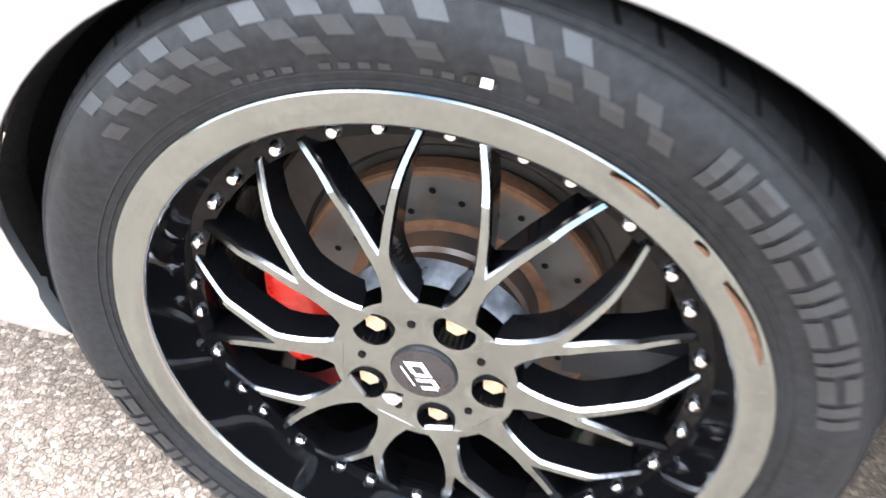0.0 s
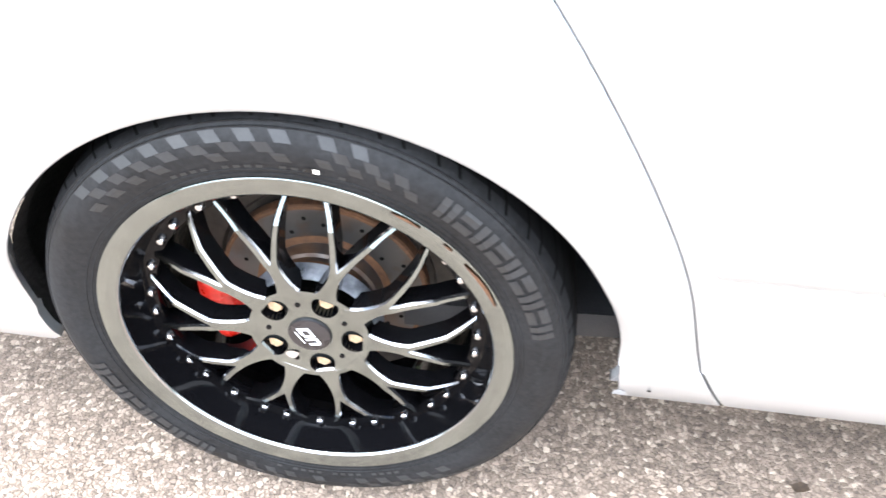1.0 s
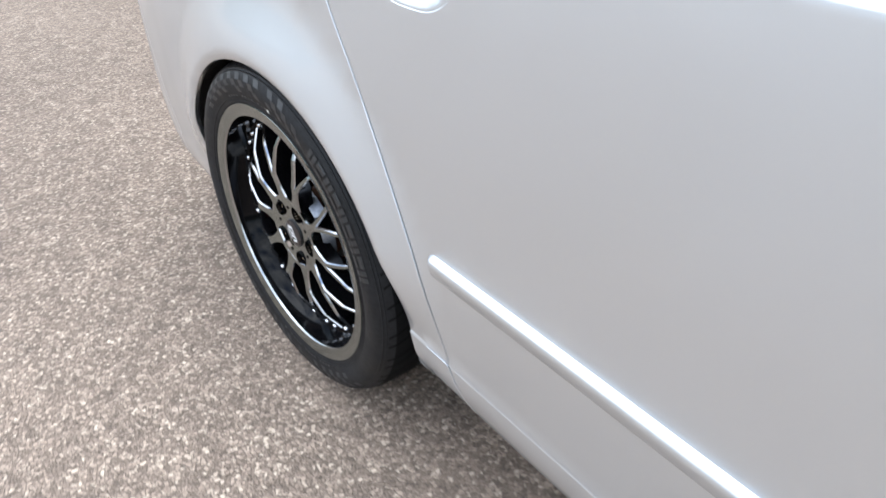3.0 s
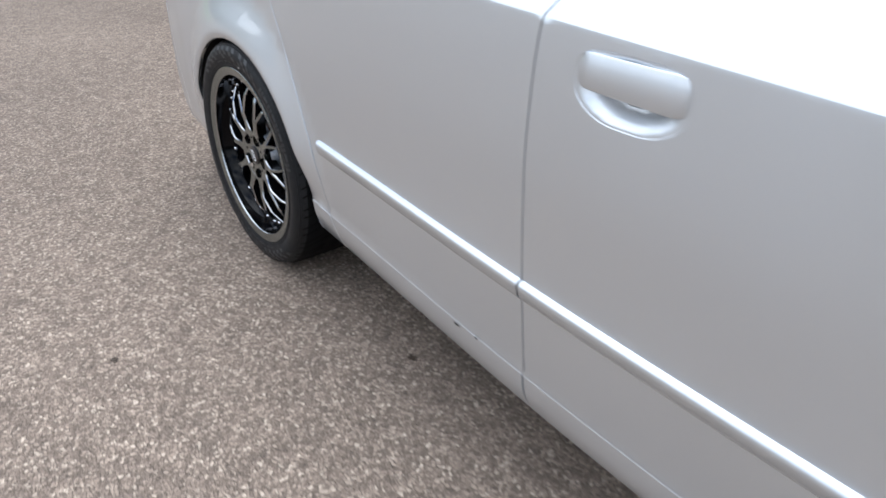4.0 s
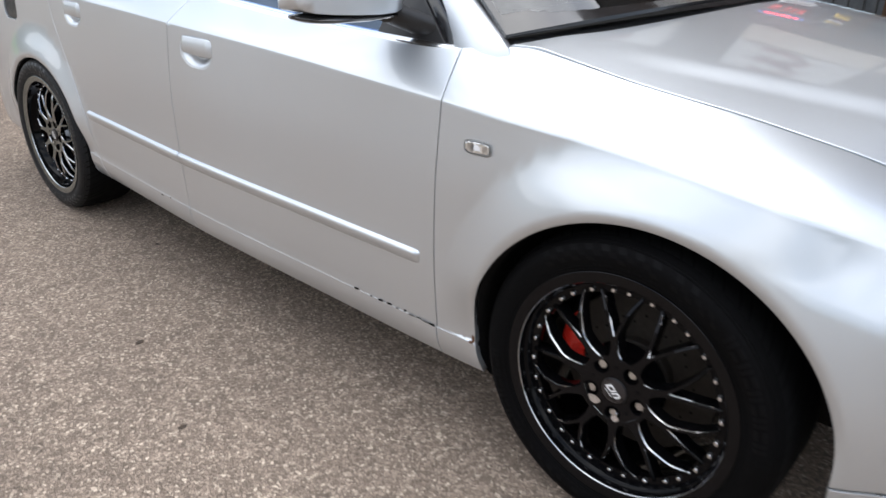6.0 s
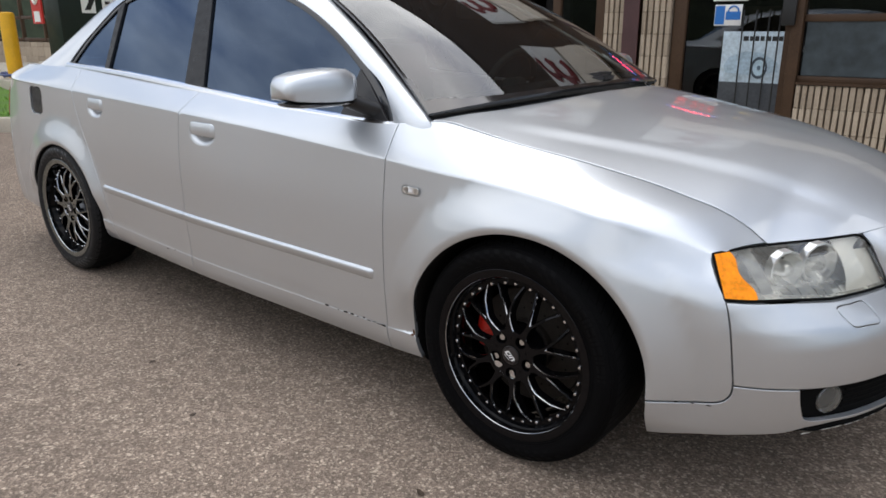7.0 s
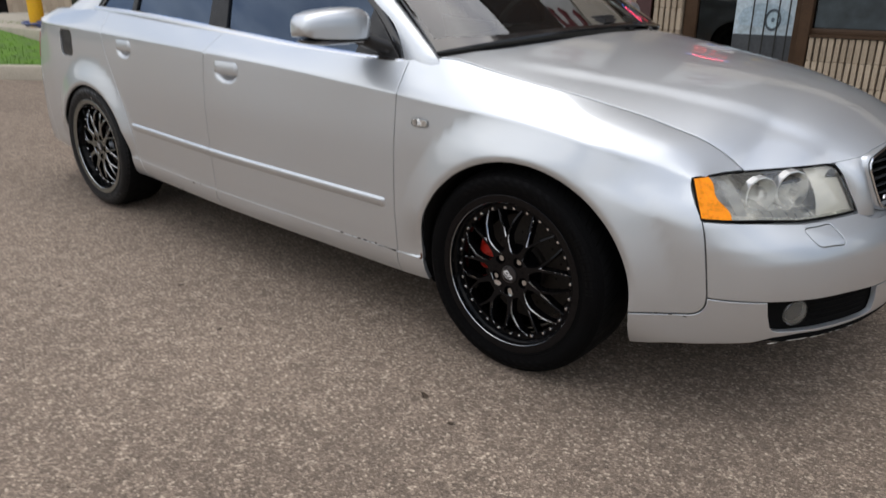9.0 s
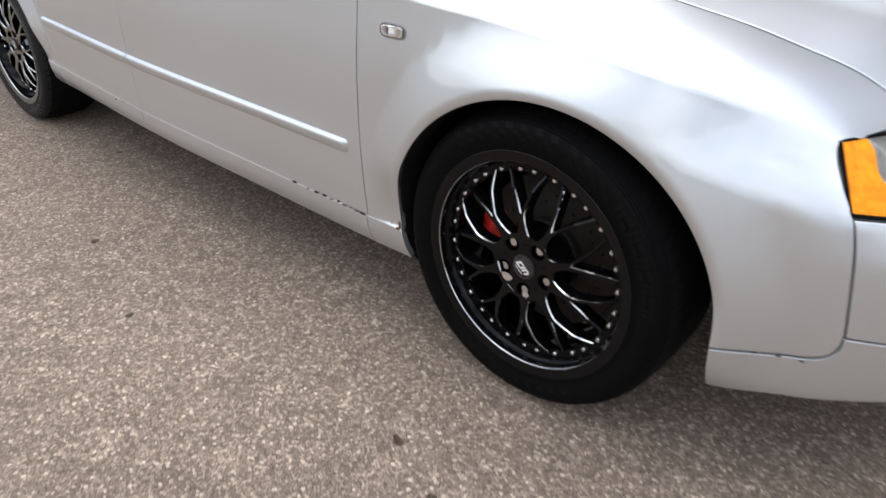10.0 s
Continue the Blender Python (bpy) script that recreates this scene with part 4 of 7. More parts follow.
    # wheel-arch liners
    for cx, cz, a, b, _ in (ARCH_F, ARCH_R):
        qs = np.linspace(radians(3 if cx < 1 else -12), radians(206), 44)
        edge_p = flank(ux(cx + (a + 0.002) * np.cos(qs)), np.maximum(cz + (b + 0.002) * np.sin(qs), 0.2), 0.01)
        rows = [edge_p, edge_p + [0, 0.03, 0.0]]
        for y, g in ((0.09, 0.02), (0.2, 0.025), (0.34, 0.02), (0.36, -0.2)):
            rows.append([(cx + (a + g) * math.cos(q), y, cz + (b + g) * math.sin(q)) for q in np.linspace(radians(3 if cx < 1 else -12), radians(206), 44)])
        settle(loft("arch_liner", rows, M_LINER, car, "dirty black wheel-arch liner", flip=flip))
    settle(loft("underbody", [[(x, 0.07, 0.24) for x in (0.46, 1.2, 2.26)], [(x, 0.12, 0.19) for x in (0.46, 1.2, 2.26)], [(x, YC, 0.18) for x in (0.46, 1.2, 2.26)]], M_LINER, car, "dark underbody", flip=flip))
    for x0, x1, z0 in ((-0.86, 0.46, 0.24), (2.26, 3.2, 0.22)):
        settle(loft("undertray", [[(x, y, z0 + 0.05 * (x < -0.5) + (0.1 if y < 0.3 else 0.0)) for x in np.linspace(x0, x1, 6)] for y in (0.29, 0.33, YC)], M_LINER, car, "dark tray under the axle", flip=flip))
    return fd, rd


side(False)
side(True)


# ---- glasshouse ----
def house(x, z, off=0.0):
    """The side-window plane, which leans inwards and bows a little along the car."""
    x, z = np.asarray(x, float), np.asarray(z, float)
    y = 0.1 + 0.45 * (z - 0.95) + 0.012 * ((x - 1.0) / 1.1) ** 2 + off
    return np.stack([x, y, z], -1)


BELT = [(0.036, 1.001), (0.5, 0.985), (1.041, 0.953), (1.637, 0.914), (2.15, 0.893)]
DLO_TOP = [(2.15, 0.893), (2.135, 0.915), (2.035, 1.003), (1.915, 1.085), (1.75, 1.176), (1.565, 1.253), (1.34, 1.308), (1.03, 1.339), (0.8, 1.34), (0.572, 1.322), (0.369, 1.274), (0.25, 1.202), (0.138, 1.113), (0.036, 1.001)]
RAIL = [(2.298, 0.1, 0.906), (2.1, 0.168, 1.03), (1.93, 0.224, 1.13), (1.76, 0.274, 1.222), (1.592, 0.314, 1.303), (1.4, 0.336, 1.345), (1.1, 0.352, 1.378), (0.7, 0.35, 1.382), (0.35, 0.335, 1.35), (0.1, 0.305, 1.27), (-0.1, 0.27, 1.17), (-0.3, 0.205, 1.045), (-0.44, 0.168, 0.978)]
_rail = spline(RAIL, 240)


def rail_at(x):
    o = np.argsort(_rail[:, 0])
    return np.stack([x, np.interp(x, _rail[o, 0], _rail[o, 1]), np.interp(x, _rail[o, 0], _rail[o, 2])], -1)


def glasshouse(flip):
    belt = spline(BELT, 40)
    upper = spline(DLO_TOP, 120)
    # silver pillar and roof frame between the windows and the roof
    inner = np.vstack([spline([(2.172, 0.888), (2.152, 0.922), (2.07, 1.012), (1.94, 1.1), (1.77, 1.194), (1.58, 1.27), (1.345, 1.324), (1.03, 1.355), (0.8, 1.356), (0.56, 1.338), (0.35, 1.288), (0.23, 1.212), (0.118, 1.12), (0.0, 0.998), (-0.02, 0.985)], 120)])
    near_ = upper[np.argmin(((inner[:, None] - upper[None]) ** 2).sum(2), 1)]
    w_ = (0.45 * smooth01((np.arange(120) - 6) / 8) * smooth01((113 - np.arange(120)) / 8))[:, None]
    inner = inner * (1 - w_) + near_ * w_
    low_row = house(inner[:, 0], inner[:, 1], -0.004)
    outer = spline(RAIL, 120)
    mid_row = 0.5 * (low_row + outer) + np.array([0, -0.006, 0.005])
    low_row, mid_row, outer = [np.vstack([r[:1] + [0.012, -0.006, -0.03], r]) for r in (low_row, mid_row, outer)]
    edge_row = low_row + np.array([0, 0.02, 0.0])
    settle(loft("body_side_frame", [edge_row, low_row, 0.6 * low_row + 0.4 * mid_row + np.array([0, -0.002, 0.0015]), mid_row, 0.4 * mid_row + 0.6 * outer + np.array([0, -0.002, 0.002]), outer, outer + np.array([0, 0.02, -0.006])], M_PAINT, car, "silver pillar and roof side frame", flip=flip))
    # black surround
    grow = np.stack([upper[:, 0], upper[:, 1]], -1)
    loop = np.vstack([grow, belt[1:-1]])
    small = inset(loop, 0.007)[:len(grow)]
    big = inset(loop, -0.016)[:len(grow)]
    settle(loft("window_surround", [house(big[:, 0], big[:, 1], 0.004), house(upper[:, 0], upper[:, 1], -0.001), house(small[:, 0], small[:, 1], 0.002), house(small[:, 0], small[:, 1], 0.02)], M_GLOSSBLACK, car, "gloss black window surround", flip=flip))
    # bright belt strip
    bx = spline([(0.0, 1.004), (0.5, 0.985), (1.041, 0.953), (1.637, 0.913), (2.185, 0.89)], 60)
    prof = [(-0.011, 0.0), (-0.009, -0.009), (0.0, -0.012), (0.008, -0.008), (0.011, 0.004)]
    settle(loft("belt_trim", [house(bx[:, 0], bx[:, 1] + dz, o) for dz, o in prof], M_CHROME, car, "bright silver window-line trim", flip=flip))
    # pillar covers
    for name, a, b, c, d in (("pillar_cover", (0.957, 1.338), (1.045, 1.338), (1.172, 0.946), (1.04, 0.956)), ("window_divider", (0.34, 1.262), (0.385, 1.285), (0.412, 0.988), (0.372, 0.99))):
        settle(skin(name, lambda x, z: house(x, z, -0.0015), [a, b, c, d], M_TRIM, car, "black pillar cover", flip=flip, gap=0.0, step=0.04))
    tri = [(1.935, 0.903), (2.145, 0.897), (2.03, 1.0), (1.97, 1.045)]
    settle(skin("mirror_sail", lambda x, z: house(x, z, -0.003), tri, M_BLACK, car, "black mirror mounting corner", flip=flip, gap=0.0, step=0.03))
    # glass
    g = [p for p in upper if p[0] > 1.03][:]
    front = [(1.168, 0.945)] + [tuple(p) for p in belt if p[0] > 1.2] + [tuple(p) for p in g] + [(1.04, 1.337)]
    g = [p for p in upper if 0.38 < p[0] < 0.96]
    back = [(0.41, 0.985)] + [tuple(p) for p in belt if 0.45 < p[0] < 1.0] + [(1.038, 0.954), (0.957, 1.338)] + [tuple(p) for p in g] + [(0.383, 1.28)]
    g = [p for p in upper if p[0] < 0.34]
    quarter = [tuple(p) for p in belt if p[0] < 0.36] + [(0.372, 0.99), (0.342, 1.262)] + [tuple(p) for p in g][:-1]
    for name, o in (("front_window", front), ("rear_window_pane", back), ("quarter_window", quarter)):
        pane = settle(skin(name, lambda x, z: house(x, z, 0.009), o, M_TINT, car, "dark tinted side window", flip=flip, gap=0.0, step=0.06, thick=0.002))
        pane.visible_shadow = False


glasshouse(False)
glasshouse(True)

# windscreen, rear screen and roof


def bowed(mid, k_x, k_z, half, count=41):
    """A cross line of a screen: bowed in plan and in height, from side to side."""
    y = np.linspace(-half, half, count)
    bow = np.abs(y) ** 3 / half
    return np.stack([mid[0] - k_x * bow, YC + y, mid[1] - k_z * bow], -1)


def both(points, count=21):
    p = spline(points, count)
    return np.vstack([p, (p * [1, -1, 1] + [0, 2 * YC, 0])[::-1][1:]])


lo, hi = bowed((2.47, 0.98), 0.352, 0.0957, 0.758), bowed((1.7, 1.382), 0.321, 0.2505, 0.558)
rows = []
for t in np.linspace(0, 1, 16):
    bulge = 0.05 * math.sin(math.pi * t)
    rows.append(lo * (1 - t) + hi * t + np.array([0.3, 0, 0.55]) * bulge * 0.9)
ws = settle(loft("windscreen", rows, M_SCREEN, car, "clear windscreen reflecting the sky and signs"))
ws.visible_shadow = False
border = np.vstack([rows[0], [r[-1] for r in rows[1:-1]], rows[-1][::-1], [r[0] for r in rows[1:-1]][::-1]])
cent = border.mean(0)
low_edge = smooth01((1.03 - border[:, 2:]) / 0.05)
inn = border + (cent - border) * (np.array([[0.045, 0.036, 0.045]]) + low_edge * np.array([[0.1, 0.0, 0.1]]))
settle(loft("windscreen_seal", [np.vstack([border, border[:1]]) + [0, 0, -0.004], np.vstack([border, border[:1]]) + [0.002, 0, 0.004], np.vstack([inn, inn[:1]]) + [0.002, 0, 0.0045], np.vstack([inn, inn[:1]]) + [0.002, 0, -0.003]], M_GLOSSBLACK, car, "black windscreen border"))

roof_rows = []
xs_line = np.linspace(0, 1, 26)
for t in xs_line:
    e = rail_at(np.array([1.592 * (1 - t) + 0.06 * t]))[0]
    front_x = 1.7 * (1 - t) + (-0.06) * t
    zmid = float(hermite(front_x, [-0.06, 0.2, 0.6, 1.0, 1.4, 1.7], [1.318, 1.375, 1.412, 1.42, 1.412, 1.384]))
    ctrl = []
    for k in np.linspace(0, 1, 9):
        y = e[1] * (1 - k) + YC * k
        ctrl.append((e[0] + (front_x - e[0]) * (1 - (1 - k) ** 2.2), y, e[2] + (zmid - e[2]) * (1 - (1 - k) ** 2.0)))
    roof_rows.append(both(ctrl, 17))
settle(loft("roof", roof_rows, M_PAINT, car, "silver roof panel"))
sr = [(0.72, 0.57), (1.22, 0.57), (1.24, 0.6), (1.24, 1.166), (1.22, 1.196), (0.72, 1.196)]


def roof_at(x, y, off=0.003):
    k = 1 - np.abs(np.asarray(y) - YC) / (YC - 0.35)
    zm = hermite(x, [-0.06, 0.2, 0.6, 1.0, 1.4, 1.7], [1.318, 1.375, 1.412, 1.42, 1.412, 1.384])
    ze = rail_at(np.asarray(x, float))[:, 2]
    return np.stack([x, y, ze + (zm - ze) * (1 - (1 - k) ** 2.0) + off], -1)


settle(skin("sunroof", roof_at, sr, M_GLOSSBLACK, car, "dark glass sunroof panel", gap=0.0, step=0.06, thick=0.006))
rear_low = both([(-0.4, 0.23, 0.985), (-0.48, 0.4, 1.0), (-0.52, 0.65, 1.008), (-0.53, YC, 1.01)], 17)
rear_hi = roof_rows[-1]
rr_ = []
for t in np.linspace(0, 1, 10):
    rr_.append(rear_low * (1 - t) + rear_hi * t + np.array([-0.3, 0, 0.5]) * 0.03 * math.sin(math.pi * t))
settle(loft("rear_screen", rr_, M_TINT, car, "tinted rear screen")).visible_shadow = False
deck = []
for t in np.linspace(0, 1, 10):
    xk = -0.42 * (1 - t) - 0.66 * t
    e = flank(np.array([ux(-0.5 - 0.38 * t)]), np.array([float(np.interp(ux(-0.5 - 0.38 * t), _s, _CR)) + 0.1]))[0]
    zc_ = 1.012 - 0.02 * t - 0.03 * t ** 4
    deck.append(both([(e[0] + 0.03 * (1 - t), e[1] + 0.004, e[2] - 0.008), (xk - 0.05, 0.4, zc_ - 0.006), (xk - 0.09, 0.65, zc_), (xk - 0.1 + 0.06 * t, YC, zc_)]))
settle(loft("trunk_lid", deck, M_PAINT, car, "silver boot lid"))

# ---- hood ----
SHUT = np.array([(2.29, 0.118), (2.33, 0.121), (2.546, 0.15), (2.741, 0.185), (2.921, 0.22), (3.086, 0.263), (3.155, 0.278), (3.2, 0.286), (3.3, 0.31), (3.36, 0.325), (3.5, 0.35)])


# along the fender the hood's edge keeps to the fender's own top edge
_fore = (_EXY[:, 0] > 2.2) & (_EXY[:, 1] < 0.34)
HOOD_X = [2.2, 2.29, 2.34, 2.4, 2.47, 2.546, 2.65, 2.741, 2.83, 2.921, 3.01, 3.086, 3.155, 3.19, 3.3, 3.36, 3.5]
HOOD_Z = [float(np.interp(x, _EXY[_fore, 0], _EZ[_fore])) + 0.0006 for x in HOOD_X[:14]] + [0.616, 0.562, 0.45]


RIDGE = ([2.3, 2.5, 2.717, 2.851, 2.984, 3.093, 3.245, 3.323, 3.5], [0.19, 0.235, 0.304, 0.352, 0.4, 0.447, 0.508, 0.53, 0.55])


def hood(x, y):
    x, y = np.asarray(x, float), np.asarray(y, float)
    yy = np.where(y > YC, 2 * YC - y, y)
    ys = hermite(x, SHUT[:, 0], SHUT[:, 1])
    zs = hermite(x, HOOD_X, HOOD_Z)
    zm = hermite(x, [2.2, 2.5, 2.8, 3.0, 3.2, 3.32, 3.42, 3.5], [0.99, 0.969, 0.922, 0.892, 0.851, 0.812, 0.758, 0.7])
    t = np.clip((yy - ys) / (YC - ys), 0, 1)
    ridge_y = hermite(x, *RIDGE)
    step = 0.006 * smooth01((x - 2.4) / 0.3) * (1 - 0.6 * smooth01((x - 3.15) / 0.2))
    fore = smooth01((x - 3.0) / 0.28)
    flat = 0.95 + 0.05 * fore
    rise = 1 - np.clip(1 - t / flat, 0, 1) ** 2.05
    return np.stack([x, y, zs + (zm - step - zs) * rise + step * smooth01((yy - ridge_y + 0.04) / 0.07)], -1)


shut_edge = spline([(2.29, 0.121), (2.546, 0.15), (2.741, 0.185), (2.921, 0.22), (3.086, 0.263), (3.155, 0.278), (3.203, 0.287)], 44)
nose_edge = spline([(3.203, 0.287), (3.25, 0.342), (3.292, 0.394), (3.33, 0.45), (3.357, 0.492), (3.38, 0.53), (3.403, 0.572), (3.42, 0.63), (3.438, 0.705), (3.45, 0.79), (3.455, YC)], 50)
half_edge = np.vstack([shut_edge, nose_edge[1:]])
back_edge = spline([(2.52, YC), (2.49, 0.6), (2.41, 0.33), (2.32, 0.16), (2.29, 0.121)], 24)
mirrored = np.vstack([half_edge, (half_edge * [1, -1] + [0, 2 * YC])[::-1][1:], ((back_edge * [1, -1] + [0, 2 * YC])[::-1])[1:], back_edge[1:-1]])
along = [(x, y, d) for x, y in zip(np.linspace(2.5, 3.36, 60), hermite(np.linspace(2.5, 3.36, 60), *RIDGE)) for d in (-0.044, -0.034, -0.024, -0.015, -0.005, 0.005, 0.015, 0.024, 0.034, 0.044)]
along = [(x, y + d) for x, y, d in along] + [(x, 2 * YC - y - d) for x, y, d in along]
settle(skin("hood", hood, mirrored, M_PAINT, car, "silver hood with two soft ridges", gap=0.0002, step=0.025, extra=along))
under = inset(mirrored, -0.012)
settle(skin("hood_gap", lambda x, y: hood(x, y) - np.array([0.0, 0, 0.02]), under, M_GAP, car, gap=0, step=0.08))
cowl = both([(2.285, 0.135, 0.912), (2.38, 0.32, 0.935), (2.46, 0.6, 0.953), (2.5, YC, 0.96)])
settle(loft("cowl", [cowl + [0.03, 0, -0.004], cowl + [-0.01, 0, 0.002], cowl + [-0.05, 0, 0.0], cowl + [-0.12, 0, -0.03]], M_BLACK, car, "black plastic scuttle panel"))
for y0, y1 in ((0.3, 0.86), (0.86, 1.42)):
    wp = [(np.interp(y, [0.12, YC, 1.65], [2.31, 2.46, 2.31]) - 0.02, y, np.interp(y, [0.12, YC, 1.65], [0.945, 0.998, 0.945])) for y in np.linspace(y0, y1, 12)]
    arm = tagged(settle(tube("wiper", wp, 0.016, M_BLACK, car, "black wiper arm and blade", 6)), "black wiper arm and blade")
    settle(tube("blade", [(p[0] - 0.012, p[1] + 0.01, p[2] + 0.016) for p in wp], 0.01, M_BLACK, arm, sides=6))


# ---- headlamps ----
def headlamp(flip):
    us = np.linspace(ux(3.178), 3.738, 30)
    low = flank(us, lamp_foot(us), 0.003)
    corner = flank(np.array([ux(3.141)]), np.array([0.67]), 0.002)[0]
    up = spline([tuple(corner), (3.161, 0.21, 0.672), (3.205, 0.289, 0.672), (3.25, 0.343, 0.6745), (3.292, 0.394, 0.677), (3.33, 0.449, 0.679), (3.352, 0.481, 0.679), (3.367, 0.497, 0.667)], 30)
    low, up = [np.vstack([p[:1] + (p[:1] - p[1:2]) * 0.1, p[1:]]) for p in (low, up)]
    rows, deep = [], []
    ease = (smooth01(np.arange(30) / 9.0) * (1 - 0.7 * smooth01((np.arange(30) - 23) / 6.0)))[:, None]

    def bulge(t, lift):
        return np.array([[0.7, -0.7, 0.3]]) * (0.016 * math.sin(math.pi * t) * ease + lift)
    for t in np.linspace(0, 1, 10):
        rows.append(low * (1 - t) + up * t + bulge(t, 0.0))
    lens = settle(loft("headlamp", rows, M_LENS, car, "clear hazed headlamp with amber corner", flip=flip))
    lens.visible_shadow = False
    inner = []
    for t in np.linspace(0, 1, 8):
        line_ = low * (1 - t) + up * t
        inner.append(line_ + np.array([-0.75, 0.6, 0.02]) * (0.004 + 0.06 * math.sin(math.pi * t) ** 0.6))
    settle(loft("housing", inner, M_HOUSING, lens, "bright uneven lamp housing", flip=flip))
    rim_rows = np.vstack([low, up[::-1]])
    settle(tube("seal", np.vstack([rim_rows, rim_rows[:1]]), 0.0034, M_GAP, lens, "black rubber lamp seal", 6, flip=flip))
    for k, (x, y, z, r) in enumerate(((3.25, 0.27, 0.622, 0.044), (3.3, 0.36, 0.625, 0.049))):
        yy = y if not flip else 2 * YC - y
        cup = settle(lathe("reflector", [(0.006, 0.05), (r * 0.6, 0.036), (r * 0.9, 0.012), (r, -0.004), (r + 0.004, -0.003), (r + 0.004, 0.02)], (0, 0, 0), M_REFLECT, lens, "faceted chrome lamp reflector", 13, 3))
        cup.matrix_basis = Matrix.Translation((x, yy, z)) @ pose(0, 0, 0, 0, 0, 58 if not flip else 122)
        eye_ = settle(lathe("projector", [(0.0, -0.012), (r * 0.3, -0.008), (r * 0.46, 0.006), (r * 0.46, 0.03)], (0, 0, 0), M_LENS if k else M_REFLECT, lens, "clear projector lens", 24))
        eye_.matrix_basis = cup.matrix_basis.copy()
    amber = []
    for t in np.linspace(0.02, 0.98, 14):
        line_ = low * (1 - t) + up * t + bulge(t, 0.0012)
        far = 4.1 - 1.3 * t + 0.4 * math.sin(9 * t)
        amber.append(np.stack([np.interp(np.linspace(0, far, 9), np.arange(30), line_[:, k]) for k in range(3)], -1))
    for col0, col1, lean, sink, mm, lab in ((4.6, 7.4, 1.2, -0.018, M_LAMPGREY, "grey baffle inside the lamp"), (22.0, 28.6, -2.0, -0.012, M_HAZE, "milky inner end of the lamp")):
        wall_ = []
        for t in np.linspace(0.03, 0.97, 10):
            line_ = low * (1 - t) + up * t + bulge(t, sink)
            span = np.linspace(col0 + lean * (1 - t) if lean > 0 else col0 + lean * (1 - t) ** 2, col1, 9)
            wall_.append(np.stack([np.interp(span, np.arange(30), line_[:, k]) for k in range(3)], -1))
        settle(loft("lamp_divider", wall_, mm, lens, lab, flip=flip))
    # bright facets along the lamp's floor
    for k in range(9):
        c0 = 9.0 + 1.5 * k
        facet = []
        for t, sink in ((0.05, -0.012), (0.13 + 0.04 * (k % 3), -0.02), (0.2 + 0.05 * (k % 2), -0.034)):
            line_ = low * (1 - t) + up * t + bulge(t, sink)
            facet.append(np.stack([np.interp([c0, c0 + 1.3], np.arange(30), line_[:, i]) for i in range(3)], -1))
        settle(loft("facet", facet, M_REFLECT, lens, "chrome facet on the lamp floor", flip=flip, smooth=False))
    settle(loft("turn_signal", amber, M_AMBER, lens, "amber turn signal", flip=flip))


headlamp(False)
headlamp(True)

# ---- grille ----
def grille_x(y, z):
    return 3.406 + 0.045 * (1 - ((y - YC) / 0.34) ** 2) + (0.70 - z) * 0.25


def grille_ring(scale_w, lift, out_, n=72):
    """The grille's outline: wide and flat on top, narrower and rounded below."""
    half = [(0.0, 0.728), (0.1, 0.724), (0.176, 0.713), (0.26, 0.697), (0.3, 0.686), (0.311, 0.67), (0.303, 0.64), (0.282, 0.59), (0.262, 0.556), (0.22, 0.541), (0.1, 0.538), (0.0, 0.538)]
    p = np.array([(a, z) for a, z in half])
    p[:, 0] *= scale_w
    p[:, 1] = 0.63 + (p[:, 1] - 0.63) * lift
    p = np.vstack([p, (p * [-1, 1])[::-1][1:-1]])
    q = spline(p, n, True)
    return np.array([(grille_x(YC + a, z) + out_, YC + a, z) for a, z in q])


g = tagged(settle(loft("grille", [np.vstack([r, r[:1]]) for r in (grille_ring(1.035, 1.06, -0.03), grille_ring(1.03, 1.05, 0.0), grille_ring(1.015, 1.025, 0.006), grille_ring(1.0, 1.0, 0.006), grille_ring(0.99, 0.98, -0.04))], M_PAINT, car, "silver grille frame with black slats")), "silver grille frame with black slats")
settle(loft("grille_edge", [np.vstack([r, r[:1]]) for r in (grille_ring(1.005, 1.005, 0.009), grille_ring(0.995, 0.99, 0.012), grille_ring(0.975, 0.955, 0.009), grille_ring(0.97, 0.95, -0.01))], M_CHROME, g, "bright inner grille edge"))
bk = grille_ring(1.0, 1.0, -0.035)
settle(loft("grille_back", [bk, bk * 0 + bk.mean(0)], M_GAP, g, closed=True))
for z in np.linspace(0.562, 0.692, 7):
    w = float(np.interp(z, [0.55, 0.59, 0.65, 0.675, 0.695], [0.25, 0.275, 0.295, 0.285, 0.23]))
    rows = []
    for dx, dz in ((-0.03, 0.003), (0.0, 0.0045), (0.004, 0.0), (0.0, -0.0045), (-0.03, -0.004)):
        rows.append([(grille_x(YC + a, z) + dx - 0.004, YC + a, z + dz) for a in np.linspace(-w, w, 16)])
    settle(loft("slat", rows, M_GLOSSBLACK, g))
for k in range(4):
    c = YC + (k - 1.5) * 0.057
    q = [(grille_x(c, 0.655) + 0.012, c + 0.036 * math.cos(a), 0.652 + 0.036 * math.sin(a)) for a in np.linspace(0, 2 * math.pi, 30, endpoint=False)]
    settle(tube("badge_ring", q, 0.0055, M_GLOSSBLACK, g, "black badge ring", 8, closed=True))
settle(part("badge", box_bm(3.462, 3.47, 0.655, 0.705, 0.569, 0.581, 0.002), M_CHROME, g, "small bright badge"))
settle(part("number_plate", box_bm(3.545, 3.557, YC - 0.152, YC + 0.152, 0.4, 0.55, 0.004), M_GLOSSBLACK, car, "dark plate holder on the bumper"))


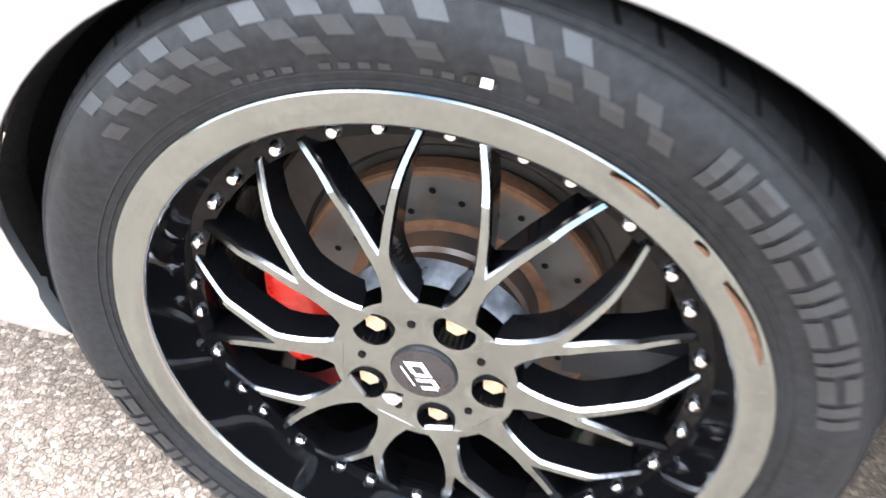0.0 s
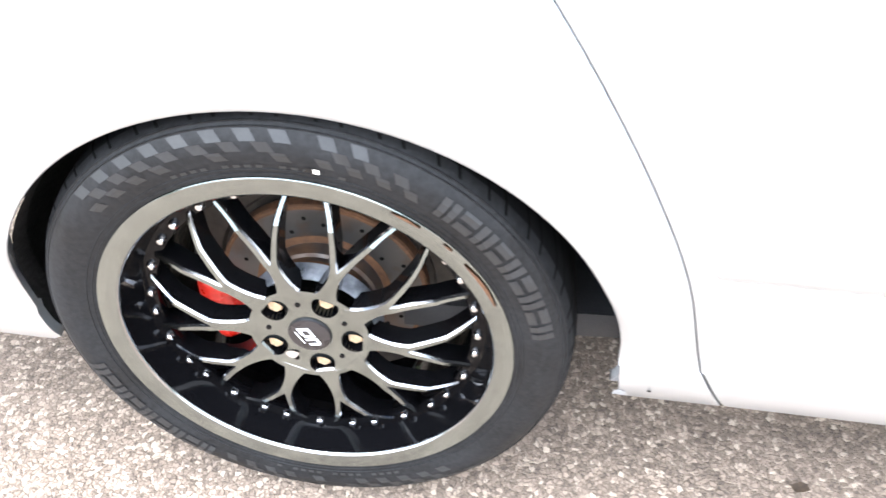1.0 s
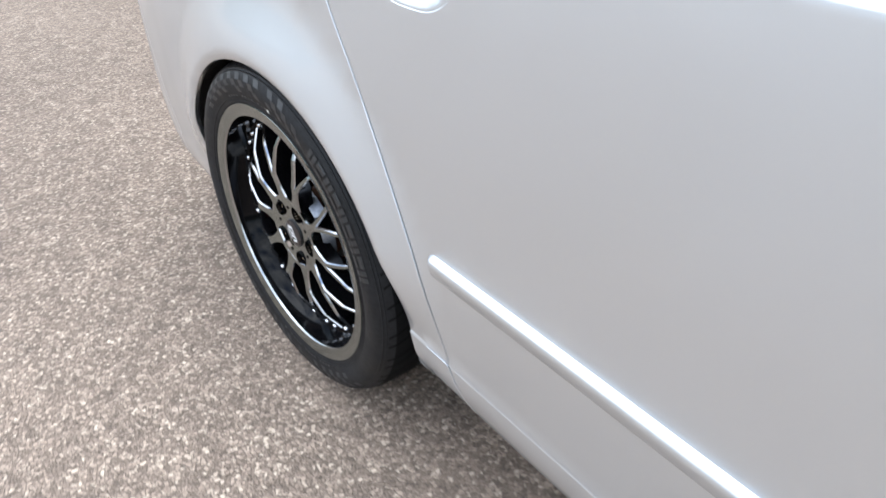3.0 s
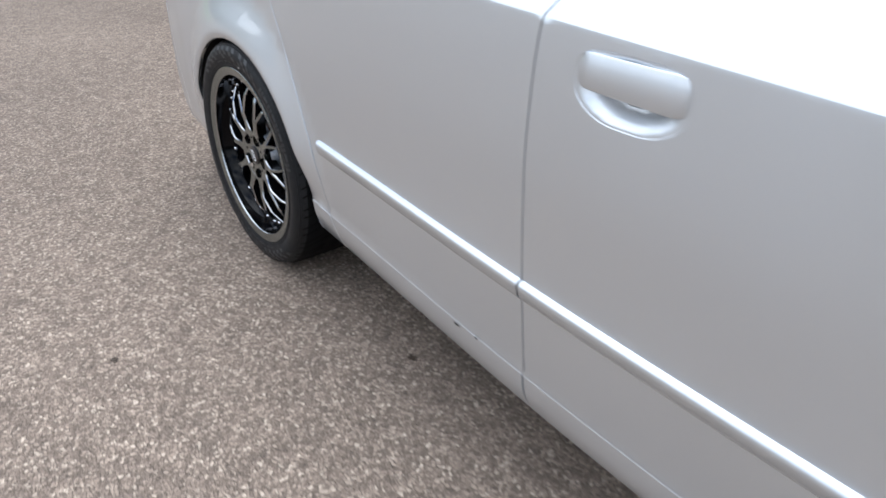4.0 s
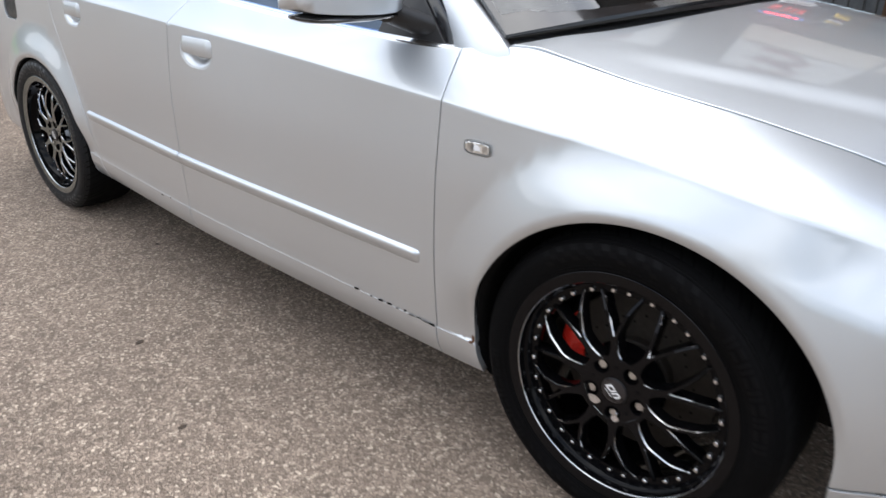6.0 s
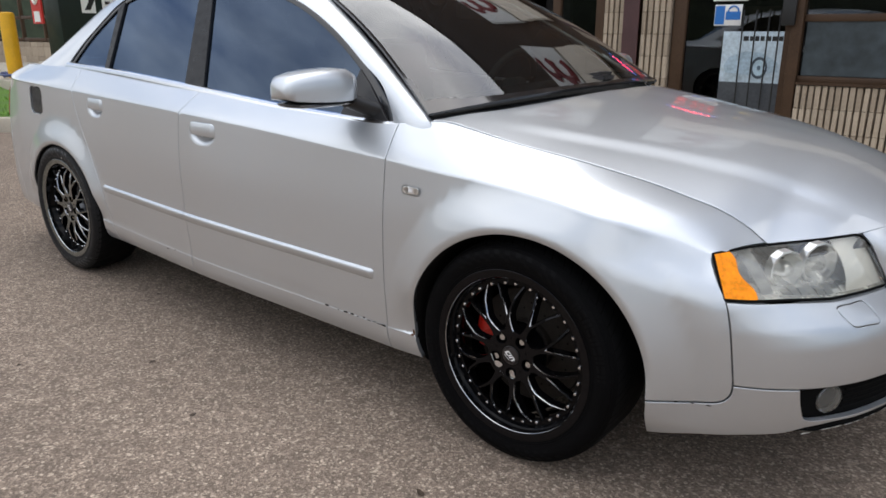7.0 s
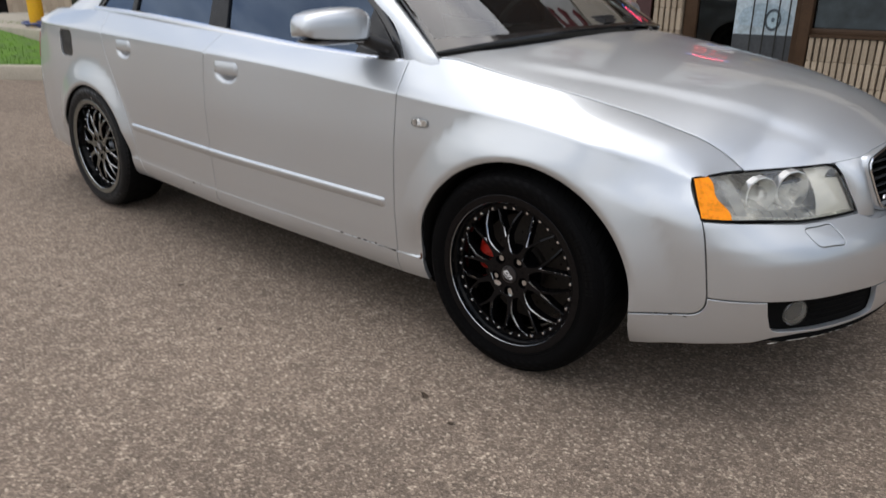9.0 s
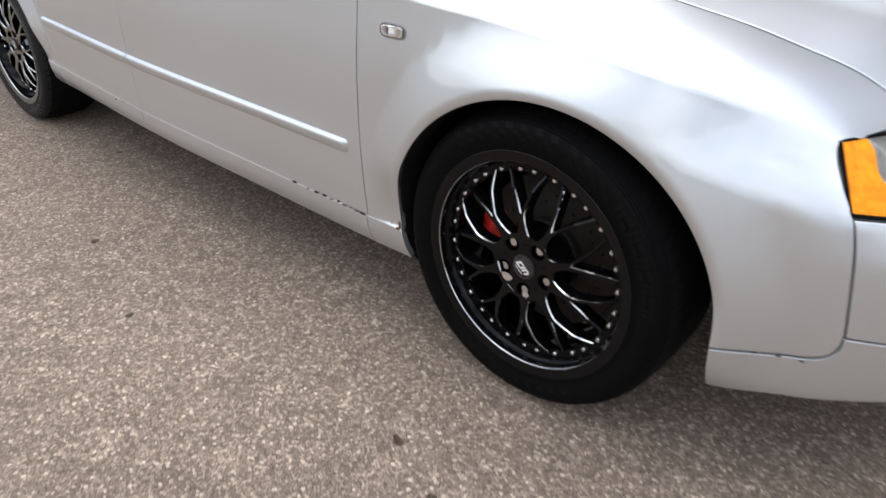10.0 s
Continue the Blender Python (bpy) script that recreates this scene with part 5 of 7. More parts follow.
for flip in (False, True):
    lip_a, lip_b = hood(np.array([3.36, 3.404]), np.array([0.496, 0.572])) - [0, 0, 0.001]
    edge_a = spline([tuple(lip_a), (3.382, 0.505, 0.655), (3.404, 0.512, 0.612), (3.432, 0.523, 0.557), (3.438, 0.53, 0.535)], 16)
    edge_b = spline([tuple(lip_b), (3.414, 0.567, 0.675), (3.428, 0.568, 0.645), (3.445, 0.585, 0.59), (3.457, 0.6, 0.55), (3.461, 0.612, 0.53)], 16)
    down = np.linspace(0, 1, 16)
    swell = (np.sin(np.pi * down) * 0.01)[:, None] * np.array([0.8, -0.45, 0.4])
    crown = hood(np.array([3.382]), np.array([0.534]))[0] - [0, 0, 0.001] - 0.5 * (edge_a[0] + edge_b[0])
    fade_ = ((1 - down) ** 3)[:, None]
    rows = [edge_a + [-0.014, 0.01, 0.0]]
    for k in np.linspace(0, 1, 9):
        arc = math.sin(math.pi * k)
        rows.append(edge_a * (1 - k) + edge_b * k + (swell + np.array([0.004, -0.004, 0.004]) * (1 - fade_)) * arc ** 0.7 + crown * fade_ * arc)
    rows.append(edge_b + [-0.03, 0.012, 0])
    settle(loft("grille_cheek", rows, M_PAINT, car, "silver nose panel between lamp and grille", flip=flip))


# ---- mirrors ----
def mirror(flip):
    rows = []
    for t, (w, zz, x) in zip((0, 0.04, 0.12, 0.28, 0.48, 0.68, 0.85, 0.95, 1.0), ((0.02, 0.016, 0.01), (0.044, 0.034, -0.004), (0.058, 0.046, -0.012), (0.068, 0.055, -0.01), (0.072, 0.061, -0.002), (0.071, 0.064, 0.006), (0.066, 0.061, 0.012), (0.054, 0.05, 0.016), (0.02, 0.025, 0.02))):
        y = -0.2 + 0.25 * t
        ring = []
        for a in np.linspace(0, 2 * math.pi, 24, endpoint=False):
            ca, sa = math.cos(a), math.sin(a)
            px = 2.0 + x + (w * 0.95 if ca > 0 else w * 0.98) * math.copysign(abs(ca) ** 0.6, ca)
            pz = 0.994 + zz * (math.copysign(abs(sa) ** 0.55, sa) if sa > -0.38 else -0.5)
            ring.append((px, y, pz))
        rows.append(ring)
    m = settle(loft("door_mirror", rows, M_PAINT, car, "silver door mirror with black underside", True, caps=True, flip=flip))
    low = []
    for y, w in ((-0.188, 0.006), (-0.18, 0.024), (-0.165, 0.04), (-0.13, 0.054), (-0.04, 0.06), (0.03, 0.056), (0.045, 0.03)):
        low.append([(1.995 + w * 1.2 * math.cos(a), y, 0.957 + 0.006 * (1 - w / 0.06) + 0.012 * max(w / 0.06, 0.3) * math.sin(a)) for a in np.linspace(0, 2 * math.pi, 16, endpoint=False)])
    settle(loft("mirror_base", low, M_GLOSSBLACK, m, "black mirror underside", True, caps=True, flip=flip))
    settle(loft("mirror_foot", [[(2.02 + 0.035 * math.cos(a) + 0.05 * t, 0.03 + 0.07 * t, 0.965 - 0.035 * t + 0.026 * math.sin(a)) for a in np.linspace(0, 2 * math.pi, 12, endpoint=False)] for t in (0, 0.5, 1)], M_BLACK, m, "black mirror arm", True, caps=True, flip=flip))
    face = [(1.9255, -0.15, 0.977), (1.9255, 0.01, 0.977), (1.9285, 0.015, 1.027), (1.9285, -0.13, 1.02)]
    settle(loft("mirror_pane", [face[:2], face[3:1:-1]], M_MIRROR, m, flip=flip, smooth=False))


mirror(False)
mirror(True)

# ---- wheels ----
WZ = 0.3166


def spoke_y(r):
    """Depth of the spokes' face behind the lip's plane at a radius."""
    return float(np.interp(r, [0.0, 0.05, 0.12, 0.165, 0.2], [0.026, 0.024, 0.016, 0.024, 0.042]))


def y_spoke(centre):
    """Outline, in the wheel's plane, of one Y spoke at an angle in degrees."""
    def at(r, a):
        q = radians(centre + a)
        return (r * math.cos(q), r * math.sin(q))
    # right flank from the hub, out along the right tine, back to the fork, left tine, left flank
    right = spline([at(0.066, -17.5), at(0.08, -8.5), at(0.1, -4.8), at(0.118, -4.6), at(0.145, -7.2), at(0.175, -10.2), at(0.2005, -13.4)], 28)
    tip_r = [at(0.2015, -11.6)]
    fork_r = spline([at(0.2, -11.2), at(0.175, -7.6), at(0.15, -4.2), at(0.128, -1.1), at(0.1215, 0.0)], 22)
    def mirror_a(p):
        q = np.array(p)
        c, s = math.cos(radians(2 * centre)), math.sin(radians(2 * centre))
        return np.stack([q[:, 0] * c + q[:, 1] * s, q[:, 0] * s - q[:, 1] * c], -1)
    half = np.vstack([right, np.array(tip_r), fork_r])
    other = mirror_a(half)[::-1][1:]
    return np.vstack([half, other])


def build_spoke(name, centre, parent, face_m, edge_m):
    o = y_spoke(centre)
    if 0.5 * np.sum(o[:, 0] * np.roll(o[:, 1], -1) - np.roll(o[:, 0], -1) * o[:, 1]) < 0:
        o = o[::-1]
    inner = inset(o, 0.0016)
    rows = []
    n = len(o)

    def lay(p, extra, sink=0.0):
        return [(x, spoke_y(math.hypot(x, z)) + extra, z) for x, z in p]
    bm = bmesh.new()
    f0 = [bm.verts.new(v) for v in lay(inner, 0.0)]
    f1 = [bm.verts.new(v) for v in lay(o, 0.0032)]
    f2 = [bm.verts.new((v[0] * 0.997, v[1], v[2] * 0.997)) for v in lay(o, 0.03)]
    from mathutils import geometry
    vs_, _, fs_, orig_, _, _ = geometry.delaunay_2d_cdt([Vector(p) for p in inner], [(i, (i + 1) % n) for i in range(n)], [], 0, 1e-8)
    mid_ = np.array([np.mean([vs_[i] for i in f], 0) for f in fs_])
    for f, ok in zip(fs_, inside(inner, mid_)):
        if ok and all(len(orig_[i]) for i in f):
            bm.faces.new([f0[orig_[i][0]] for i in f])
    for a, b in ((f0, f1), (f1, f2)):
        for i in range(n):
            j = (i + 1) % n
            f = bm.faces.new((a[i], a[j], b[j], b[i]))
            f.material_index = 1 if a is f0 else 2
    ob = part(name, bm, face_m, parent)
    ob.data.materials.append(edge_m)
    ob.data.materials.append(M_BARREL)
    return ob


def build_wheel(front):
    push = -0.012 if front else 0.0
    w = lathe("wheel", [(0.22, 0.0075), (0.2185, 0.02), (0.214, 0.036 + push), (0.2115, 0.042 + push), (0.2105, 0.0445 + push), (0.1935, 0.0455 + push), (0.1925, 0.05 + push), (0.1925, 0.06), (0.2, 0.075), (0.205, 0.18), (0.22, 0.2)], (0, 0, 0), M_BARREL, None, "black-chrome multi-spoke alloy wheel with low-profile tyre", 128, 30)
    # one finish on both wheels; the front copy has shade put into its colour
    face_m = M_GUN_SHADE if front else M_GUN
    rubber, raised = (M_RUBBER, M_LETTERB) if front else (M_DUSTY, M_LETTER)
    # tyre: sidewall bulges past the rim, flat tread
    tyre_prof = [(0.236, 0.022), (0.2436, 0.012), (0.2449, 0.0026), (0.2472, 0.0018), (0.252, 0.0012), (0.262, -0.0015), (0.275, -0.0045), (0.288, -0.003), (0.298, 0.003), (0.3055, 0.0105), (0.3115, 0.022), (0.3145, 0.035), (0.3165, 0.06), (0.317, 0.12), (0.3155, 0.19), (0.305, 0.22), (0.28, 0.232), (0.24, 0.215)]
    lathe("tyre", tyre_prof[:11], (0, 0, 0), rubber, w, "black low-profile tyre with raised markings", 160, 60)
    lathe("tread", tyre_prof[10:], (0, 0, 0), M_TREAD, w, "black tyre tread", 160, 60)
    for r in (0.2495, 0.2555, 0.2995, 0.3035):
        y = float(np.interp(r, [p[0] for p in tyre_prof[2:12]], [p[1] for p in tyre_prof[2:12]]))
        lathe("sidewall_ridge", [(r - 0.0011, y + 0.001), (r - 0.0006, y - 0.0008), (r + 0.0006, y - 0.0008), (r + 0.0011, y + 0.001)], (0, 0, 0), rubber, w, "", 120)

    def side_y(r):
        return float(np.interp(r, [p[0] for p in tyre_prof[2:12]], [p[1] for p in tyre_prof[2:12]]))

    def patch_on(name, r0, r1, a0, a1, material, lift=0.0011, slant=0.0, label="", bm=None, add=False):
        bm = bm or bmesh.new()
        grid = []
        for i, r in enumerate(np.linspace(r0, r1, 4)):
            grid.append([bm.verts.new((r * math.cos(radians(a + slant * i / 3)), side_y(r) - lift, r * math.sin(radians(a + slant * i / 3)))) for a in np.linspace(a0, a1, 4)])
        for i in range(3):
            for j in range(3):
                bm.faces.new((grid[i][j], grid[i][j + 1], grid[i + 1][j + 1], grid[i + 1][j]))
        return bm if add else part(name, bm, material, w, label)
    # raised marks on the sidewall: plain bars
    bars = ((0, 0, .42, 1), (.6, 0, 1, 1)), ((0, 0, 1, .4), (0, .6, 1, 1))
    for start in (54.0, 234.0):
        for k in range(9):
            strokes = bars[k % 2]
            bm = bmesh.new()
            a_left = start - k * 4.95
            for x0, z0, x1, z1 in strokes:
                bm = patch_on("", 0.267 + 0.024 * z0, 0.267 + 0.024 * z1, a_left - 4.1 * x0, a_left - 4.1 * x1, raised, 0.0014, 0.0, "", bm, True)
            part("sidewall_mark", bm, raised, w, "raised grey sidewall marking")
    rnd = random.Random(4)
    for start, cells, wide in ((57.5, 7, 3.0), (237.5, 7, 3.0), (84.0, 15, 3.3), (264.0, 15, 3.3)):
        bm = bmesh.new()
        for i in range(cells):
            for j in range(3):
                if (i + j) % 2 == 0 and rnd.random() > 0.12:
                    a = start + i * wide
                    r = 0.267 + j * 0.0105
                    bm = patch_on("", r, r + 0.0102, a, a + wide - 0.1, raised, 0.0005, 1.3, "", bm, True)
        tagged(part("sidewall_chequer", bm, raised, w, "grey chequer pattern moulded on the sidewall"), kind="stuff")
    if not front:
        patch_on("tyre_sticker", 0.2575, 0.2635, 78.5, 79.9, M_HAZE, 0.0012, 0.0, "small pale sticker on the sidewall")
        patch_on("tyre_sticker", 0.2575, 0.2635, 80.3, 81.6, M_TRIM, 0.0012, 0.0, "small grey sticker on the sidewall")
    for a0, a1 in ((112, 72), (292, 252)):
        bm = bmesh.new()
        for k in range(16):
            a = a0 + (a1 - a0) * k / 16
            if k % 5 != 4:
                bm = patch_on("", 0.2575, 0.2615, a, a - 1.5, raised, 0.0008, 0.0, "", bm, True)
        tagged(part("sidewall_line", bm, raised, w, "fine line of raised sidewall marks"), kind="stuff")
    # tread grooves on the shoulder
    bm = bmesh.new()
    for k in range(64):
        a = k * 360 / 64 + (1.2 if k % 2 else 0)
        pts = [(0.3065, 0.012), (0.3122, 0.0235), (0.3152, 0.037), (0.3172, 0.06), (0.3177, 0.085)]
        left = [bm.verts.new((r * math.cos(radians(a + 6 * y / 0.06)), y - 0.0006, r * math.sin(radians(a + 6 * y / 0.06)))) for r, y in pts]
        right = [bm.verts.new((r * math.cos(radians(a + 0.7 + 6 * y / 0.06)), y - 0.0006, r * math.sin(radians(a + 0.7 + 6 * y / 0.06)))) for r, y in pts]
        for i in range(len(pts) - 1):
            bm.faces.new((left[i], left[i + 1], right[i + 1], right[i]))
    tagged(part("tread_groove", bm, M_GAP, w, "dark tread grooves"), kind="stuff")
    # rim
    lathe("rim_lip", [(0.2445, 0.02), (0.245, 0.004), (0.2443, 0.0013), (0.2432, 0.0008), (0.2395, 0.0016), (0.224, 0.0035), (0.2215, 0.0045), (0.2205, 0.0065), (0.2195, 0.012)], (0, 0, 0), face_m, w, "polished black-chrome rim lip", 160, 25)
    lathe("rim_edge", [(0.2222, 0.0038), (0.2212, 0.0048), (0.2203, 0.0072), (0.2197, 0.012)], (0, 0, 0), M_EDGE, w, "bright worn inner edge of the rim lip", 160)
    if not front:
        for a0, a1, r0, r1 in ((61, 53, 0.2385, 0.2425), (38, 22, 0.237, 0.2415), (46, 43, 0.239, 0.242)):
            bm = bmesh.new()
            aa = np.linspace(a0, a1, 10)
            wob = [0.4 + 0.6 * math.sin(math.pi * i / 9) for i in range(10)]
            lo_ = [bm.verts.new((r0 * math.cos(radians(a)) + 0.0, 0.0006 + 0.0016 * (1 - k_), r0 * math.sin(radians(a)))) for a, k_ in zip(aa, wob)]
            hi_ = [bm.verts.new(((r0 + (r1 - r0) * k_) * math.cos(radians(a)), -0.0006, (r0 + (r1 - r0) * k_) * math.sin(radians(a)))) for a, k_ in zip(aa, wob)]
            for i in range(9):
                bm.faces.new((lo_[i], lo_[i + 1], hi_[i + 1], hi_[i]))
            part("kerb_scuff", bm, M_RUST, w, "rusty brown scuff on the rim lip")
    rivet = None
    for k in range(10):
        for da in (-22.6, -13.4, 0.0):
            a = radians(102.6 - 36 * k + 18 + da)
            ob = lathe("rivet", [(0.0, -0.0052), (0.0036, -0.0046), (0.0054, -0.0022), (0.006, 0.002)], (0, 0, 0), M_RIVET, w, "", 10) if rivet is None else new("rivet", rivet)
            rivet = ob.data
            ob.parent = w
            ob.location = (0.2005 * math.cos(a), 0.0435, 0.2005 * math.sin(a))
    for k in range(10):
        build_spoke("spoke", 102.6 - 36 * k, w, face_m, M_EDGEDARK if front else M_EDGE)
    # hub face with five nut holes
    holes = []
    for k in range(5):
        a = radians(207 + 72 * k)
        cx, cz = 0.054 * math.cos(a), 0.054 * math.sin(a)
        holes.append([(cx + 0.0155 * math.cos(q), cz + 0.0155 * math.sin(q)) for q in np.linspace(0, 2 * math.pi, 22, endpoint=False)])
    outer = [(0.0735 * math.cos(q), 0.0735 * math.sin(q)) for q in np.linspace(0, 2 * math.pi, 60, endpoint=False)]

    def hub_face(x, z):
        r = np.hypot(x, z)
        return np.stack([x, np.interp(r, [0.0, 0.05, 0.12], [0.0255, 0.0235, 0.0155]) + 0.0006, z], -1)
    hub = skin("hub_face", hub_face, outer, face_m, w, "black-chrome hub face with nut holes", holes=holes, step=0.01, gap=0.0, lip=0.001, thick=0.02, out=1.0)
    bm = bmesh.new()
    bm.from_mesh(hub.data)
    bmesh.ops.remove_doubles(bm, verts=bm.verts, dist=1e-5)
    whole = bpy.data.meshes.new("hub_face")
    bm.to_mesh(whole)
    bm.free()
    if "custom_normal" in whole.attributes:
        whole.attributes.remove(whole.attributes["custom_normal"])
    whole.shade_smooth()
    whole.set_sharp_from_angle(angle=radians(35))
    whole.materials.append(face_m)
    hub.data = whole
    nut = None
    for k in range(5):
        a = radians(207 + 72 * k)
        if nut is None:
            bm = bmesh.new()
            bmesh.ops.create_cone(bm, cap_ends=True, segments=6, radius1=0.0105, radius2=0.0088, depth=0.02)
            bmesh.ops.rotate(bm, cent=(0, 0, 0), matrix=Matrix.Rotation(radians(90), 3, "X"), verts=bm.verts)
            ob = part("wheel_nut", bm, M_EDGEDARK if front else M_NUT, w, "dark wheel nut" if front else "rust-tinged wheel nut")
            nut = ob.data
        else:
            ob = tagged(new("wheel_nut", nut), "dark wheel nut" if front else "rust-tinged wheel nut")
        ob.parent = w
        ob.location = (0.054 * math.cos(a), 0.04, 0.054 * math.sin(a))
        lathe("nut_well", [(0.0155, 0.022), (0.015, 0.045), (0.0, 0.046)], (0.054 * math.cos(a), 0, 0.054 * math.sin(a)), M_BARREL, w, "", 20)
        b = radians(207 + 36 + 72 * k)
        lathe("hub_hole", [(0.0, 0.0228), (0.0032, 0.0229), (0.0034, 0.0236)], (0.05 * math.cos(b), 0, 0.05 * math.sin(b)), M_BARREL, w, "", 12)
    lathe("centre_cap", [(0.0, 0.0212), (0.0245, 0.0218), (0.0262, 0.0228), (0.027, 0.0245), (0.0274, 0.028)], (0, 0, 0), M_TRIM, w, "dark centre cap with a pale emblem", 48, 30)
    lathe("cap_field", [(0.0, 0.0206), (0.0235, 0.021), (0.0255, 0.0218)], (0, 0, 0), vary(mat("cap_dark", (0.035, 0.03, 0.03), 0.3, 0.3), 40, 0.2, 200, 0.05), w, "", 40)
    bm = bmesh.new()
    turn = radians(-62 if not front else -35)
    for x0, z0, x1, z1 in ((-0.013, -0.006, -0.009, 0.006), (-0.009, 0.003, -0.003, 0.006), (-0.009, -0.006, -0.002, -0.003), (-0.002, -0.005, 0.001, 0.006), (0.003, -0.006, 0.006, 0.006), (0.006, 0.003, 0.011, 0.006), (0.01, -0.006, 0.0135, 0.004), (-0.008, -0.0105, 0.01, -0.0092)):
        vs_ = []
        for x, z in ((x0, z0), (x1, z0), (x1, z1), (x0, z1)):
            x += z * 0.35
            vs_.append(bm.verts.new((1.2 * (x * math.cos(turn) - z * math.sin(turn)), 0.0201, 1.2 * (x * math.sin(turn) + z * math.cos(turn)))))
        bm.faces.new(vs_)
    part("emblem", bm, M_WHITE, w, "pale emblem strokes on the cap")
    # bright facets added beside the nuts for the sky's reflection in the hub
    for ax, az, rx_, rz_ in (((-0.034, -0.041, 0.013, 0.008), (0.017, -0.058, 0.008, 0.006)) if front else ((-0.027, -0.036, 0.008, 0.005),)):
        bm = bmesh.new()
        centre_v = bm.verts.new((ax, 0.0222, az))
        ring_v = [bm.verts.new((ax + rx_ * math.cos(q) * (1 + 0.2 * math.sin(3 * q)), 0.0216 + 0.0015 * math.sin(q), az + rz_ * math.sin(q))) for q in np.linspace(0, 2 * math.pi, 12, endpoint=False)]
        for i in range(12):
            bm.faces.new((centre_v, ring_v[i], ring_v[(i + 1) % 12]))
        part("hub_glint", bm, M_RIVET, w, "bright facet added for the sky's reflection beside the wheel nuts", True)
    # brake
    rd_ = 0.166 if front else 0.132
    # rear disc is steel and rust; the front one takes the painted shade
    lathe("brake_disc", [(0.0, 0.085), (0.07, 0.085), (0.0735, 0.088), (0.0765, 0.104), (0.079, 0.1045), (rd_ - 0.002, 0.105), (rd_, 0.107), (rd_, 0.125), (0.08, 0.126)], (0, 0, 0), M_DARKDISC if front else M_STEEL, w, "drilled brake disc, rust-stained at rear, shade-coloured in front", 96, 30)
    lathe("disc_band", [(rd_ - 0.005, 0.1042), (rd_ - 0.001, 0.1042), (rd_ + 0.001, 0.107), (rd_ + 0.001, 0.122)], (0, 0, 0), M_DARKDISC if front else M_RUST, w, "outer band of the disc, rusty at rear, shade-coloured in front", 80)
    lathe("disc_band", [(0.0775, 0.1036), (0.0875, 0.104)], (0, 0, 0), M_DARKDISC if front else M_RUST, w, "inner band of the disc, rusty at rear, shade-coloured in front", 80)
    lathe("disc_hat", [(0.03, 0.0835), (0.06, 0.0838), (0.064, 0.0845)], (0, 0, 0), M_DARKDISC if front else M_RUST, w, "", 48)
    if not front:
        lathe("backing_plate", [(0.1, 0.132), (0.138, 0.131), (0.142, 0.127), (0.176, 0.127), (0.18, 0.131), (0.18, 0.14)], (0, 0, 0), M_PLATE, w, "dull brown-grey brake backing plate", 80)
    bm = bmesh.new()
    for k in range(30):
        a, r = radians(12 * k), (0.096, 0.105, 0.114)[k % 3] + (0.012 if front else 0)
        bmesh.ops.create_circle(bm, cap_ends=True, segments=8, radius=0.003, matrix=Matrix.Translation((r * math.cos(a), 0.1041, r * math.sin(a))) @ Matrix.Rotation(radians(90), 4, "X"))
    tagged(part("disc_holes", bm, M_GAP, w, "drilled holes"), kind="stuff")
    a_mid, a_half, r_in, r_out = (184, 22, 0.122, 0.176) if front else (191, 24, 0.108, 0.166)
    deep = 0.014 if front else 0.0
    rows = []
    for a in np.linspace(a_mid - a_half, a_mid + a_half, 16):
        edge_ = min(1.0, math.sqrt(max((a_half - abs(a - a_mid)) / 7, 0.02)))
        ring = []
        rm = (r_in + r_out) / 2
        for r, y in ((r_in, 0.1), (r_in + 0.003, 0.086 + deep), (r_in + 0.016, 0.077 + deep), (r_out - 0.016, 0.077 + deep), (r_out - 0.004, 0.083 + deep), (r_out, 0.1), (r_out, 0.135), (r_in, 0.135)):
            rr = rm + (r - rm) * (0.75 + 0.25 * edge_)
            yy = 0.118 + (y - 0.118) * edge_ - 0.005 * math.sin(radians((a - a_mid) * 6)) * (y < 0.09)
            ring.append((rr * math.cos(radians(a)), yy, rr * math.sin(radians(a))))
        rows.append(ring)
    loft("brake_caliper", rows, M_RED, w, "red painted brake caliper", True, caps=True)
    lathe("hub_cone", [(0.072, 0.032), (0.078, 0.045), (0.084, 0.06)], (0, 0, 0), M_BARREL if front else M_FLANK, w, "bright hub flank between the spokes", 60)
    if front:
        for ob in w.children:
            if ob.name.split(".")[0] in ("spoke", "rivet", "hub_face", "hub_hole", "wheel_nut", "nut_well", "centre_cap", "cap_field", "emblem", "hub_glint"):
                ob.location.y += push
    lathe("drive_flange", [(0.0, 0.06), (0.03, 0.062), (0.034, 0.07), (0.036, 0.09)], (0, 0, 0), M_STEEL, w, "", 24)
    return w


rear_wheel = build_wheel(False)
front_wheel = build_wheel(True)
LIP_Y = 0.0165
for wheel_, x, lip_y, turn_ in ((rear_wheel, 0.0, LIP_Y, 0), (front_wheel, 2.652, 0.002, 7.3)):
    wheel_.parent = car
    wheel_.matrix_parent_inverse = CAR_AT
    wheel_.matrix_basis = pose(x, lip_y, WZ, 0, turn_, 0)
    copy_thing(wheel_, pose(x, 2 * YC - lip_y, WZ, 0, 0, 180))

